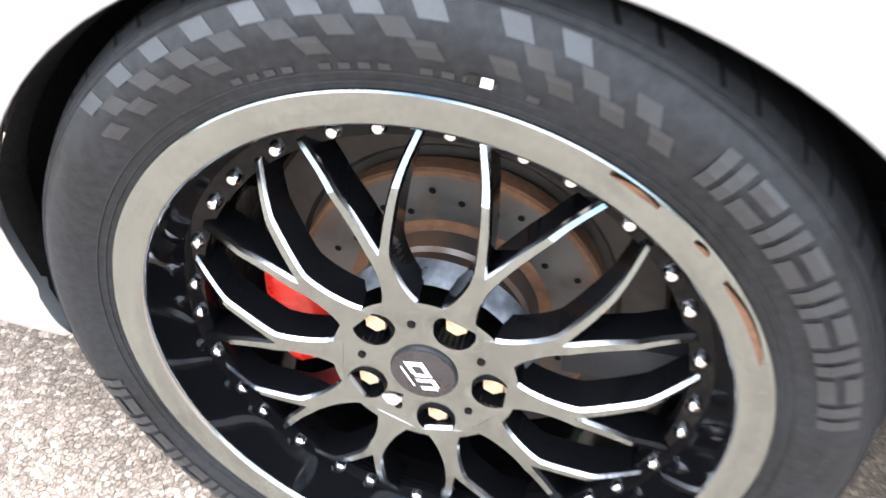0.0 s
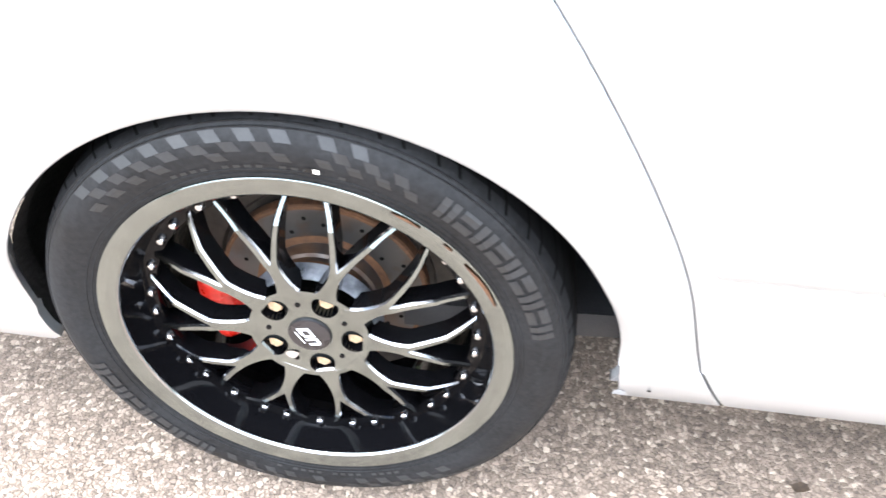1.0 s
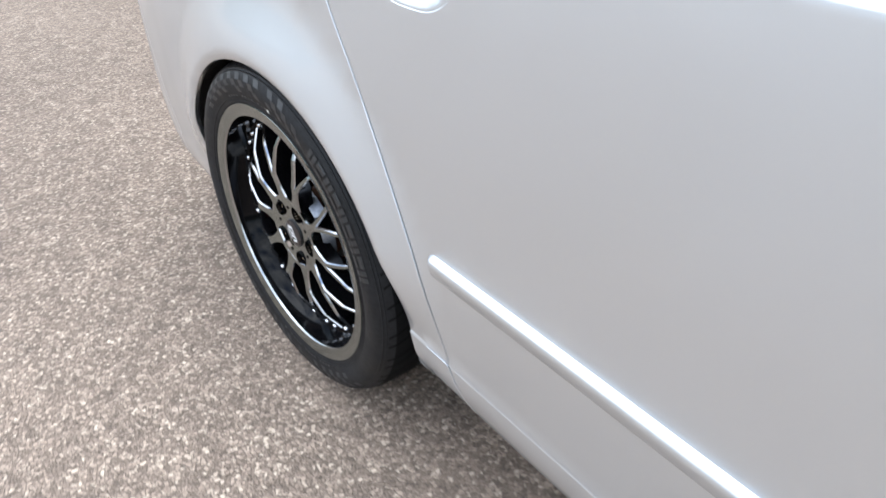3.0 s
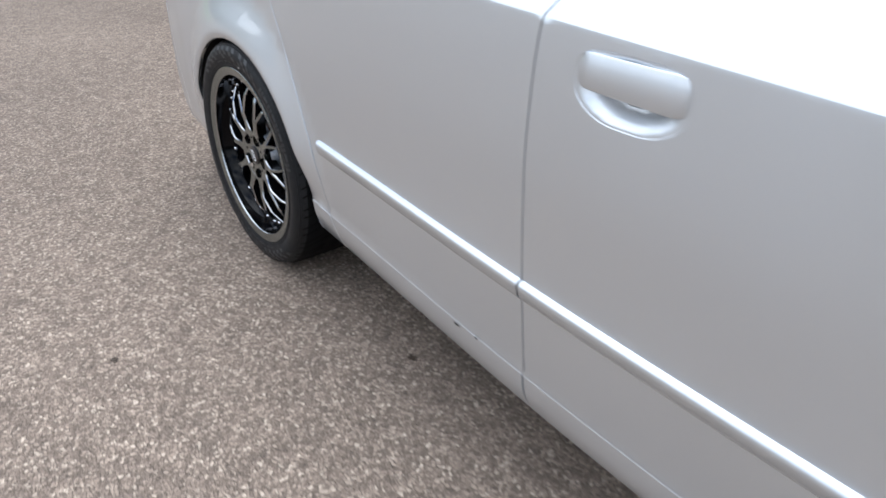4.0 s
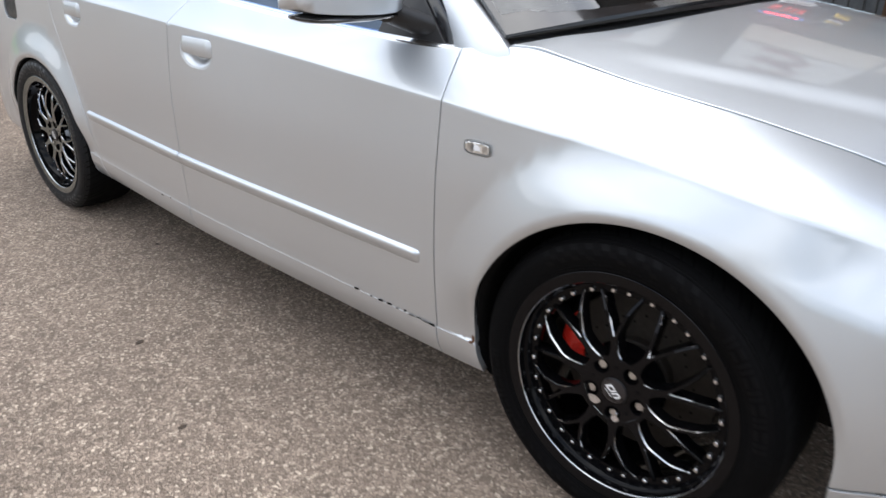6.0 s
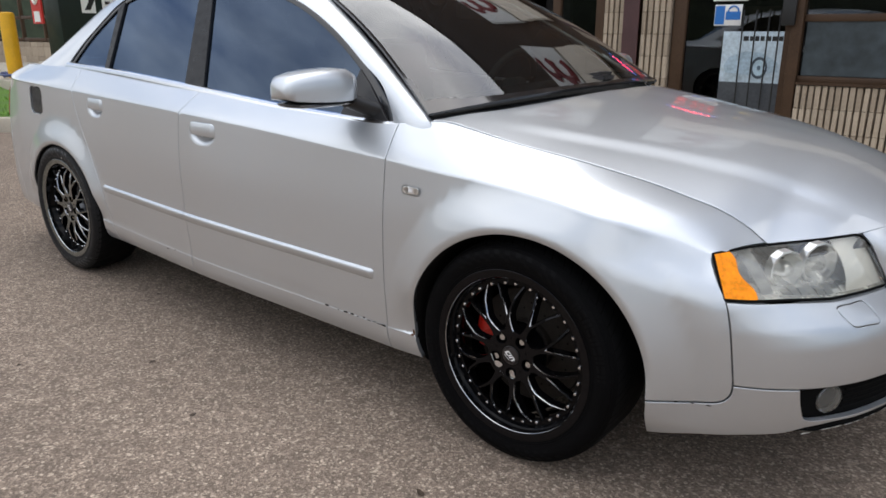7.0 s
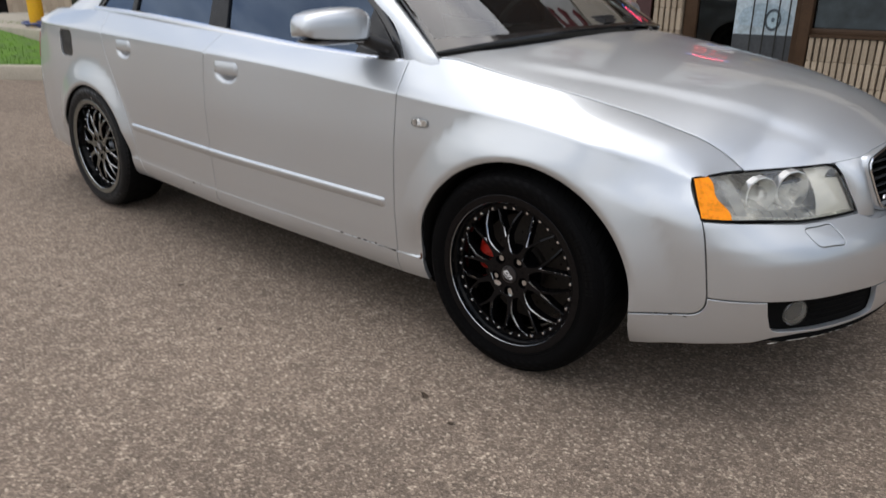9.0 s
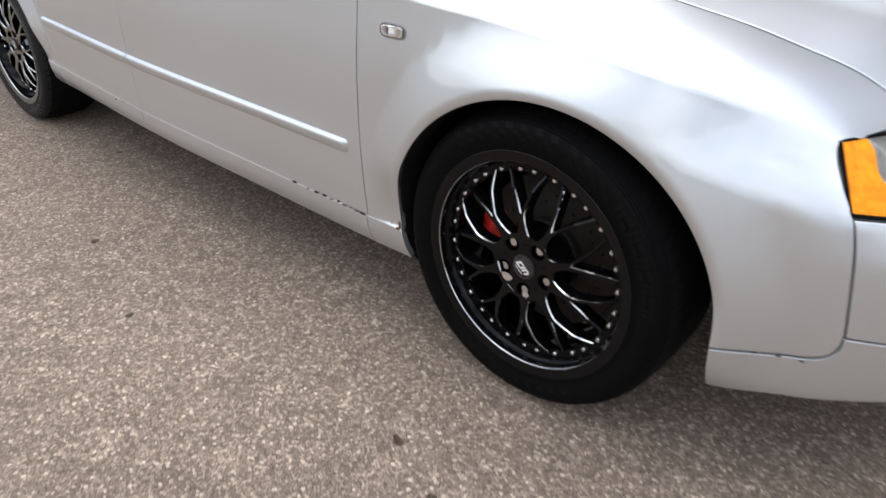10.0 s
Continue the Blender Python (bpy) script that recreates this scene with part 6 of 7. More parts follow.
# ---- cabin ----
def seat(y, x, back_x, w=0.26, rest=True):
    s = part("seat", box_bm(x - 0.26, x + 0.26, y - w, y + w, 0.42, 0.58, 0.05, 3), M_SEAT, car, "dark leather seat", True)
    settle(s)
    b = part("backrest", box_bm(-0.07, 0.07, -w, w, 0.0, 0.6, 0.05, 3), M_SEAT, s, "", True)
    b.matrix_basis = pose(back_x, y, 0.52, 0, -16, 0)
    if rest:
        h = part("headrest", box_bm(-0.05, 0.05, -0.13, 0.13, 0.0, 0.18, 0.04, 3), M_SEAT, s, "", True)
        h.matrix_basis = pose(back_x - 0.18, y, 1.12, 0, -10, 0)
    return s


seat(0.52, 1.45, 1.18)
seat(1.25, 1.45, 1.18)
seat(YC, 0.55, 0.28, 0.62, False)
dash = []
for x, z in ((2.3, 0.9), (2.2, 0.93), (2.02, 0.945), (1.92, 0.93), (1.88, 0.86), (1.93, 0.7), (1.98, 0.55)):
    dash.append([(x + 0.08 * (1 - ((y - YC) / 0.7) ** 2), y, z) for y in np.linspace(0.17, 1.6, 16)])
settle(loft("dashboard", dash, M_CABIN, car, "dark dashboard"))
sw = settle(tube("steering_wheel", [(1.78 + 0.06 * math.sin(a), 1.25 + 0.185 * math.cos(a), 0.9 + 0.17 * math.sin(a)) for a in np.linspace(0, 2 * math.pi, 32, endpoint=False)], 0.016, M_CABIN, car, "dark steering wheel", 8, closed=True))
settle(part("steering_boss", box_bm(1.78, 1.84, 1.17, 1.33, 0.84, 0.96, 0.03, 3), M_CABIN, sw, "", True))
settle(box("cabin_floor", 0.1, 2.2, 0.12, 1.64, 0.26, 0.3, M_CABIN, car, "dark cabin floor"))
settle(part("interior_mirror", box_bm(1.86, 1.89, YC - 0.12, YC + 0.12, 1.2, 1.26, 0.012, 2), M_CABIN, car, "black interior mirror", True))
settle(box("parcel_shelf", -0.5, 0.1, 0.2, 1.56, 0.93, 0.96, M_CABIN, car, "dark parcel shelf"))

# ---- building ----
FY = 5.4
M_BROWN = vary(mat("brown_frame", (0.066, 0.037, 0.02), 0.5, 0.0, Specular_IOR_Level=0.3), 5, 0.3, 90, 0.1, 0.0008)
M_MORTAR = vary(mat("mortar", (0.17, 0.135, 0.1), 0.95), 6, 0.3, 90, 0.5, 0.002)
# near-black on every inner surface: the shop's indoor shade put into the colour
M_ROOM = vary(mat("room_shade", (0.02, 0.0185, 0.017), 0.9), 1.5, 0.5, 12, 0.0)
M_GREEN = vary(mat("green_cabinet", (0.009, 0.017, 0.012), 0.5, 0.0, Specular_IOR_Level=0.3), 3, 0.3, 60, 0.05, 0.0006)
M_YELLOW = vary(mat("yellow_paint", (0.82, 0.43, 0.012), 0.55), 4, 0.2, 70, 0.2, 0.001)
M_CONC = vary(mat("concrete", (0.46, 0.41, 0.33), 0.9), 3, 0.25, 70, 0.5, 0.002)
M_SIGNRED = vary(mat("sign_red", (0.62, 0.03, 0.025), 0.4), 3, 0.15, 60, 0.0)
M_SIGNWHITE = vary(mat("sign_white", (0.82, 0.82, 0.79), 0.45), 3, 0.1, 60, 0.0)
M_SIGNYEL = vary(mat("sign_yellow", (0.85, 0.55, 0.02), 0.45), 3, 0.1, 60, 0.0)
M_SIGNBLUE = vary(mat("sign_blue", (0.02, 0.16, 0.5), 0.45), 3, 0.15, 60, 0.0)
M_SIGNBLACK = mat("sign_black", (0.015, 0.015, 0.015), 0.5)
M_LED = glow("led_red", (1.0, 0.06, 0.05), 1.3)
M_NEON = glow("neon_red", (1.0, 0.05, 0.08), 9.0)
M_NEONB = glow("neon_blue", (0.15, 0.3, 1.0), 2.0)

tagged(box("wall_facade", -18, 9, FY + 0.12, FY + 0.3, 2.55, 10.0, M_BROWN), "dark brown clad wall above the shop openings", "wall", kind="structure")
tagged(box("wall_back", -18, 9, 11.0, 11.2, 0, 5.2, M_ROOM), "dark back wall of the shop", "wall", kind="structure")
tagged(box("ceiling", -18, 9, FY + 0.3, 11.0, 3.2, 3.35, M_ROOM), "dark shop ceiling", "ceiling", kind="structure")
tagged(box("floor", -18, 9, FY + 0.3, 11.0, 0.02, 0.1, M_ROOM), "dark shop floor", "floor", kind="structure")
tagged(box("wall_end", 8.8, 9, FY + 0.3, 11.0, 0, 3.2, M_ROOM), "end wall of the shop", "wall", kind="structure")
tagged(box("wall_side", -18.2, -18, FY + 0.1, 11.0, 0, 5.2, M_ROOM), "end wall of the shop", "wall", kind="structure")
tagged(box("pavement", -4.0, 9, FY - 1.3, FY + 0.2, -0.02, 0.11, M_CONC, bevel=0.02), "grey concrete walk along the shop front", "pavement", kind="structure")


def blocks(name, x0, x1, z0, z1, y, label, pitch=0.052, course=0.203):
    """A ribbed split-face block wall: dark mortar with separate upright ribs."""
    wall = tagged(box(name, x0, x1, y + 0.022, y + 0.2, z0, z1, M_MORTAR), label, "wall", kind="structure")
    rnd = random.Random(int(abs(x0 * 100)) + 7)
    shapes = []
    for k in range(5):
        gap = 0.008 if pitch < 0.1 else 0.005
        bm = box_bm(-pitch / 2 + gap, pitch / 2 - gap, -0.02 if pitch < 0.1 else -0.012, 0.022, 0.0015, course - 0.002, 0.004, 1)
        for v in bm.verts:
            v.co.x += rnd.uniform(-0.0018, 0.0018)
            v.co.y += rnd.uniform(-0.004, 0.004) if v.co.y < 0.01 else 0
        me = bpy.data.meshes.new("brick")
        bm.to_mesh(me)
        bm.free()
        me.materials.append(M_BRICK)
        shapes.append(me)
    n = max(1, int((x1 - x0) / pitch))
    z = z0
    while z < z1 - 0.05:
        for i in range(n):
            ob = new("brick", shapes[rnd.randrange(5)])
            ob.parent = wall
            ob.location = (x0 + (i + 0.5) * (x1 - x0) / n, y + rnd.uniform(-0.002, 0.002), z)
            ob.scale = ((x1 - x0) / n / pitch, 1, min(1, (z1 - z) / course))
        z += course
    return wall


def brick_material():
    m = mat("split_face_brick", (0.5, 0.43, 0.34), 0.9)
    n, l = m.node_tree.nodes, m.node_tree.links
    b = n["Principled BSDF"]
    info, co, no = n.new("ShaderNodeObjectInfo"), n.new("ShaderNodeTexCoord"), n.new("ShaderNodeTexNoise")
    no.inputs["Scale"].default_value, no.inputs["Detail"].default_value = 35, 6
    l.new(co.outputs["Object"], no.inputs["Vector"])
    r = n.new("ShaderNodeValToRGB")
    e = r.color_ramp.elements
    e[0].color, e[1].color = (0.25, 0.195, 0.14, 1), (0.54, 0.445, 0.335, 1)
    add = n.new("ShaderNodeMath")
    add.operation = "MULTIPLY_ADD"
    add.inputs[1].default_value, add.inputs[2].default_value = 0.5, 0.25
    l.new(info.outputs["Random"], add.inputs[0])
    mixm = n.new("ShaderNodeMath")
    mixm.operation = "MULTIPLY_ADD"
    mixm.inputs[1].default_value = 0.6
    l.new(no.outputs["Fac"], mixm.inputs[0])
    l.new(add.outputs[0], mixm.inputs[2])
    sub = n.new("ShaderNodeMath")
    sub.operation = "SUBTRACT"
    sub.inputs[1].default_value = 0.3
    l.new(mixm.outputs[0], sub.inputs[0])
    l.new(sub.outputs[0], r.inputs["Fac"])
    l.new(r.outputs["Color"], b.inputs["Base Color"])
    bp = n.new("ShaderNodeBump")
    bp.inputs["Strength"].default_value, bp.inputs["Distance"].default_value = 0.8, 0.006
    l.new(no.outputs["Fac"], bp.inputs["Height"])
    l.new(bp.outputs["Normal"], b.inputs["Normal"])
    return m


M_BRICK = brick_material()


def window(name, xs, zs, y, glass, label, bar=0.05, frame_m=None, depth=0.07, skip=()):
    """A window or sectional door: frame bars between the given lines, with a pane in each field."""
    frame_m = frame_m or M_BROWN
    w = tagged(empty(name, (xs[0], y, zs[0])), label, "window" if "window" in name else "door", kind="structure")
    inv = Matrix.Translation((-xs[0], -y, -zs[0]))
    for x in xs:
        ob = box("mullion", x - bar / 2, x + bar / 2, y - depth / 2, y + depth / 2, zs[0] - bar / 2, zs[-1] + bar / 2, frame_m, w, bevel=0.004)
        ob.matrix_parent_inverse = inv
    for z in zs:
        for xa, xb in zip(xs[:-1], xs[1:]):
            ob = box("transom", xa + bar / 2, xb - bar / 2, y - depth / 2 + 0.004, y + depth / 2 - 0.004, z - bar / 2, z + bar / 2, frame_m, w, bevel=0.004)
            ob.matrix_parent_inverse = inv
    for i, (xa, xb) in enumerate(zip(xs[:-1], xs[1:])):
        for j, (za, zb) in enumerate(zip(zs[:-1], zs[1:])):
            if (i, j) in skip:
                continue
            ob = box("pane", xa + bar / 2 - 0.004, xb - bar / 2 + 0.004, y + 0.0, y + 0.006, za + bar / 2 - 0.004, zb + bar / 2 - bar + 0.004, glass, w)
            ob.matrix_parent_inverse = inv
            ob.visible_shadow = False
    return w


window("window_1", [-16.0, -14.9, -13.8, -12.7, -11.6], [0.95, 1.4, 2.05, 3.1], FY + 0.04, M_MIRRORED, "dark-framed shop window grid", 0.07)
window("window_2", [-11.55, -10.5, -9.24, -7.96, -7.02], [2.12, 3.3], FY + 0.04, M_MIRRORED, "high shop window reflecting the sky", 0.08)
window("window_3", [-6.36, -5.34], [2.08, 3.3], FY + 0.04, M_MIRRORED, "shop window reflecting the sky", 0.06)
window("door_1", [-5.12, -4.42], [0.12, 2.47], FY + 0.03, M_MIRRORED, "glazed shop door in a dark frame", 0.07)
window("door_2", [-4.22, -3.155, -2.035, -0.92], [0.12, 0.52, 0.91, 1.31, 1.71, 2.13, 2.55], FY + 0.03, M_MIRRORED, "brown sectional garage door with glass panes", 0.065)
window("door_3", [0.87, 1.87], [0.14, 2.5], FY + 0.03, M_SHOP, "brown-framed glass shop door", 0.12)
window("window_4", [1.92, 3.4, 4.9, 6.4], [0.745, 1.25, 1.745, 2.5], FY + 0.03, M_SHOP, "brown-framed shop window", 0.06)
for i, (x0, x1, z0, z1, mm, lab) in enumerate(((-5.32, -5.16, 0.1, 2.55, M_BROWN, "brown door post"), (-4.4, -4.26, 0.1, 2.55, M_BROWN, "brown garage door post"), (-0.9, -0.84, 0.1, 2.55, M_BROWN, "brown door post"), (1.865, 1.955, 0.1, 2.55, M_BROWN, "brown door post"))):
    tagged(box("trim", x0, x1, FY - 0.04, FY + 0.1, z0, z1, mm, bevel=0.005), lab, "post", kind="structure")
tagged(box("lintel", -5.3, 6.5, FY - 0.01, FY + 0.2, 2.56, 2.75, M_BROWN), "brown lintel over the shop openings", "lintel", kind="structure")
blocks("wall_pillar", -6.98, -6.4, 0.1, 3.5, FY - 0.05, "split-face block pillar", 0.145, 0.2)
blocks("wall_low_left", -11.5, -7.0, 0.3, 2.07, FY + 0.02, "split-face block wall below the window", 0.2, 0.2)
blocks("wall_low_mid", -6.38, -5.34, 0.1, 2.04, FY + 0.02, "split-face block wall below the window", 0.15, 0.2)
blocks("wall_low_far", -16.0, -11.6, 0.2, 0.9, FY + 0.02, "split-face block wall below the window", 0.3, 0.2)
blocks("wall_pier", 0.1, 0.325, 0.1, 2.5, FY - 0.02, "ribbed buff block pier")
blocks("wall_pier_right", 0.5, 0.8, 0.1, 2.5, FY - 0.02, "ribbed buff block pier")
blocks("wall_low_right", 1.96, 4.4, 0.1, 0.7, FY - 0.02, "ribbed buff block wall under the shop window")
tagged(box("sill", 1.96, 6.4, FY - 0.05, FY + 0.1, 0.705, 0.722, M_BROWN), "brown window sill", "sill", kind="structure")
# steel column and open doorway
col = tagged(part("steel_column", box_bm(0.33, 0.49, FY - 0.07, FY - 0.055, 0.1, 2.55), vary(mat("maroon_steel", (0.07, 0.03, 0.03), 0.5), 6, 0.3, 90, 0.1)), "dark maroon steel column", "column")
part("web", box_bm(0.4, 0.42, FY - 0.055, FY + 0.1, 0.1, 2.55), M_BROWN, col)
part("flange", box_bm(0.33, 0.49, FY + 0.1, FY + 0.115, 0.1, 2.55), M_BROWN, col)
window("door_4", [-0.44, 0.06], [0.12, 2.5], FY + 0.0, M_SHOP, "dark glazed side door standing open", 0.09)
# dark sheet added in place of the shade inside the doorway
tagged(box("doorway_shade", -0.8, -0.5, FY + 0.35, FY + 0.4, 0.1, 2.55, M_ROOM), "dark sheet standing for the shade in the open doorway", "wall", kind="structure")

# ---- things on the shop front ----
def sheet(name, x0, x1, z0, z1, y, material, label, cat, thick=0.006):
    return tagged(box(name, x0, x1, y, y + thick, z0, z1, material, bevel=0.0015), label, cat)


def mark(parent, name, x0, x1, z0, z1, y, material, label=""):
    return box(name, x0, x1, y - 0.002, y + 0.001, z0, z1, material, parent, label)


GY = FY + 0.012
led = sheet("led_sign", 1.12, 1.51, 1.7, 2.13, GY, M_SIGNBLACK, "black panel of red glowing opening hours", "sign")
lettering("heading", "BUSINESS HOURS", 0.045, Matrix.Translation((1.315, GY - 0.004, 2.075)) @ pose(0, 0, 0, 90), M_LED, led)
rnd = random.Random(3)
for r in range(7):
    z = 2.02 - r * 0.044
    for x0, w in ((1.15, 0.1), (1.29, 0.05), (1.36, 0.035), (1.42, 0.055)):
        if r > 5 and x0 > 1.3:
            continue
        mark(led, "line", x0, x0 + w * rnd.uniform(0.85, 1), z - 0.01, z + 0.009, GY - 0.001, M_LED, "glowing red line")
neon = tagged(box("open_sign", 1.1, 1.56, GY + 0.0, GY + 0.03, 2.2, 2.42, M_SIGNBLACK, bevel=0.01), "lit oval open sign in the door glass", "sign")
lettering("letters", "OPEN", 0.13, Matrix.Translation((1.33, GY - 0.006, 2.31)) @ pose(0, 0, 0, 90), M_NEON, neon, "red glowing letters", 0.008)
tube("neon_ring", [(1.33 + 0.22 * math.cos(a), GY - 0.008, 2.31 + 0.1 * math.sin(a)) for a in np.linspace(0, 2 * math.pi, 40, endpoint=False)], 0.006, M_NEONB, neon, "blue neon ring", 6, closed=True)
arrow = sheet("arrow_sign", 1.165, 1.475, 1.4, 1.66, GY - 0.01, M_SIGNWHITE, "white paper sign with a black arrow", "sign")
prism("arrow", [(1.185, 1.575), (1.25, 1.635), (1.25, 1.605), (1.46, 1.605), (1.46, 1.545), (1.25, 1.545), (1.25, 1.515)], GY - 0.013, GY - 0.0095, M_SIGNBLACK, arrow, "black arrow")
mark(arrow, "print", 1.19, 1.42, 1.462, 1.468, GY - 0.01, M_HAZE)
mark(arrow, "print", 1.19, 1.44, 1.44, 1.446, GY - 0.01, M_HAZE)
lock = sheet("lock_sticker", 1.19, 1.43, 1.19, 1.37, GY - 0.008, M_SIGNWHITE, "pale sticker with a blue padlock", "sticker")
prism("padlock", [(1.29, 1.24), (1.42, 1.24), (1.42, 1.31), (1.29, 1.31)], GY - 0.0105, GY - 0.0075, M_SIGNBLUE, lock)
tube("shackle", [(1.355 + 0.045 * math.cos(a), GY - 0.009, 1.31 + 0.045 * math.sin(a)) for a in np.linspace(0, math.pi, 14)], 0.008, M_SIGNBLUE, lock)
mark(lock, "field", 1.195, 1.28, 1.2, 1.36, GY - 0.008, M_SIGNBLUE)
M_CARTON = vary(mat("carton_board", (0.3, 0.2, 0.11), 0.8), 6, 0.25, 60, 0.1, 0.001)
for x0, x1, z0, z1 in ((1.15, 1.68, 0.1, 0.52), (1.2, 1.7, 0.52, 0.96), (1.16, 1.66, 0.96, 1.36)):
    tagged(box("carton", x0, x1, FY + 0.32, FY + 0.7, z0, z1, M_CARTON, bevel=0.004), "brown cardboard carton stacked behind the shop door", "carton", "cartons behind the door")
poster = sheet("poster", 1.29, 1.82, 0.35, 1.14, GY - 0.008, vary(mat("poster_print", (0.5, 0.6, 0.66), 0.4), 2.5, 0.35, 30, 0.0), "pale blue poster of a car and a tyre", "poster")
for k, (dx, w) in enumerate(((0.0, 0.045), (0.055, 0.035), (0.1, 0.035), (0.145, 0.035), (0.19, 0.045), (0.245, 0.045), (0.3, 0.035))):
    mark(poster, "heading_bar", 1.47 + dx, 1.47 + dx + w, 1.06, 1.1, GY - 0.008, M_SIGNBLACK, "dark heading stroke")
prism("car_picture", [(1.32, 0.84), (1.36, 0.92), (1.5, 0.97), (1.64, 0.96), (1.78, 0.88), (1.79, 0.8), (1.6, 0.76), (1.34, 0.78)], GY - 0.0106, GY - 0.0078, vary(mat("poster_silver", (0.35, 0.45, 0.52), 0.4), 6, 0.4, 40, 0.0), poster)
mark(poster, "lower_field", 1.29, 1.82, 0.352, 0.7, GY - 0.0085, vary(mat("poster_grey", (0.06, 0.066, 0.073), 0.4), 5, 0.3, 40, 0.0), "dark grey lower field")
for part_name, r, lift, c in (("tyre_picture", 0.095, 0.0112, (0.06, 0.08, 0.1)), ("rim_picture", 0.07, 0.0122, (0.42, 0.55, 0.62)), ("hub_picture", 0.02, 0.0132, (0.1, 0.14, 0.18))):
    bm = bmesh.new()
    bmesh.ops.create_circle(bm, cap_ends=True, segments=28, radius=r, matrix=Matrix.Translation((1.63, GY - lift, 0.83)) @ Matrix.Rotation(radians(90), 4, "X") @ Matrix.Diagonal((0.75, 1, 1, 1)))
    part(part_name, bm, vary(mat("poster_ink", c, 0.4), 12, 0.3, 60, 0.0), poster)
mark(poster, "print", 1.4, 1.7, 0.63, 0.65, GY - 0.008, M_SIGNWHITE)
for x0, x1, z0, z1, m1, m2, lab in ((1.69, 1.83, 1.99, 2.1, M_SIGNYEL, M_SIGNBLACK, "yellow and black sticker"), (1.685, 1.83, 1.9, 1.98, M_SIGNWHITE, M_SIGNBLUE, "white sticker with a blue mark"), (1.69, 1.82, 1.81, 1.89, M_SIGNBLACK, M_SIGNRED, "sticker with red and yellow discs"), (1.69, 1.83, 1.64, 1.74, M_SIGNYEL, M_SIGNBLACK, "small yellow square sticker")):
    s = sheet("door_sticker", x0, x1, z0, z1, GY - 0.008, m1, lab, "sticker")
    mark(s, "print", x0 + 0.03, x1 - 0.03, z0 + 0.03, z1 - 0.03, GY - 0.008, m2)
pull = tagged(part("door_pull", box_bm(1.79, 1.9, FY - 0.09, FY - 0.05, 1.19, 1.5, 0.01, 2), M_SIGNBLACK, None, "", True), "black door pull plate", "handle")
for k, x in enumerate((1.46, 1.57, 1.68, 1.77)):
    tagged(tube("security_bar", [(x, FY - 0.03, 0.12), (x, FY - 0.03, 1.32)], 0.007, M_SIGNBLACK, None, "", 8), "black upright security bar before the door glass", "bar", "security bars")
mb = tagged(part("letter_box", box_bm(2.29, 2.79, FY - 0.16, FY - 0.04, 1.58, 1.76, 0.012, 2), M_SIGNBLACK, None, "", True), "black wall letter box with a yellow plate", "letter box")
part("lid", box_bm(2.28, 2.8, FY - 0.18, FY - 0.03, 1.76, 1.8, 0.012, 2), M_SIGNBLACK, mb, "", True)
pl = part("plate", box_bm(2.4, 2.56, FY - 0.166, FY - 0.161, 1.595, 1.675), vary(mat("plate_yellow", (0.7, 0.6, 0.32), 0.5), 8, 0.15, 80, 0.0), mb, "yellowed plate with dark bars")
for x in (2.43, 2.48, 2.53):
    part("bar", box_bm(x - 0.012, x + 0.012, FY - 0.169, FY - 0.165, 1.61, 1.66), M_SIGNBLACK, mb)
part("tag", box_bm(2.64, 2.76, FY - 0.164, FY - 0.161, 1.69, 1.75), M_SIGNWHITE, mb)
tyre_sign = sheet("tyre_sign", -1.93, -0.965, 1.75, 2.1, FY - 0.012, M_SIGNYEL, "yellow sign with dark slanted strokes and a red arrow mark", "sign")
x = -1.62
for k in range(6):
    prism("stroke", [(x, 1.885), (x + 0.065, 1.885), (x + 0.085, 1.975), (x + 0.02, 1.975)], FY - 0.016, FY - 0.0115, M_SIGNBLACK, tyre_sign)
    x += 0.095
prism("red_mark", [(-1.88, 1.99), (-1.78, 1.99), (-1.68, 1.93), (-1.78, 1.86), (-1.88, 1.86), (-1.83, 1.93)], FY - 0.016, FY - 0.0115, M_SIGNRED, tyre_sign)
sheet("blue_sign", -1.93, -0.965, 1.36, 1.66, FY - 0.012, M_SIGNBLUE, "blue sign in the garage door pane", "sign")
sheet("white_notice", -5.8, -5.54, 2.02, 2.2, FY - 0.02, M_HAZE, "small white paper notice", "sign")
note = sheet("dark_notice", -4.88, -4.66, 1.84, 2.03, FY - 0.02, M_SIGNBLACK, "dark notice with a pale stroke on the door glass", "sign")
tube("stroke", [(-4.83 + 0.1 * k / 7, FY - 0.021, 1.87 + 0.13 * math.sin(0.4 * k)) for k in range(8)], 0.008, M_SIGNWHITE, note, sides=6)
# behind the glass: sheets coloured like its cloudy reflection, then goods
M_PANETONE = vary(mat("pane_reflection", (0.045, 0.06, 0.067), 0.6), 1.6, 0.6, 9, 0.0)
for x0 in (1.98, 3.46, 4.96):
    tagged(box("reflection_sheet", x0, x0 + 1.38, FY + 0.012, FY + 0.022, 0.78, 1.22, M_PANETONE), "blue-grey sheet added for the cloudy reflection in the lower shop window", "panel")
bike = tagged(tube("bicycle_wheel", [(2.62 + 0.2 * math.cos(a), FY + 0.3, 1.55 + 0.2 * math.sin(a)) for a in np.linspace(0, 2 * math.pi, 40, endpoint=False)], 0.014, M_SIGNWHITE, None, "", 8, closed=True), "pale bicycle wheel hung behind the shop glass", "wheel")
tube("hub", [(2.62, FY + 0.26, 1.55), (2.62, FY + 0.34, 1.55)], 0.02, M_CHROME, bike)
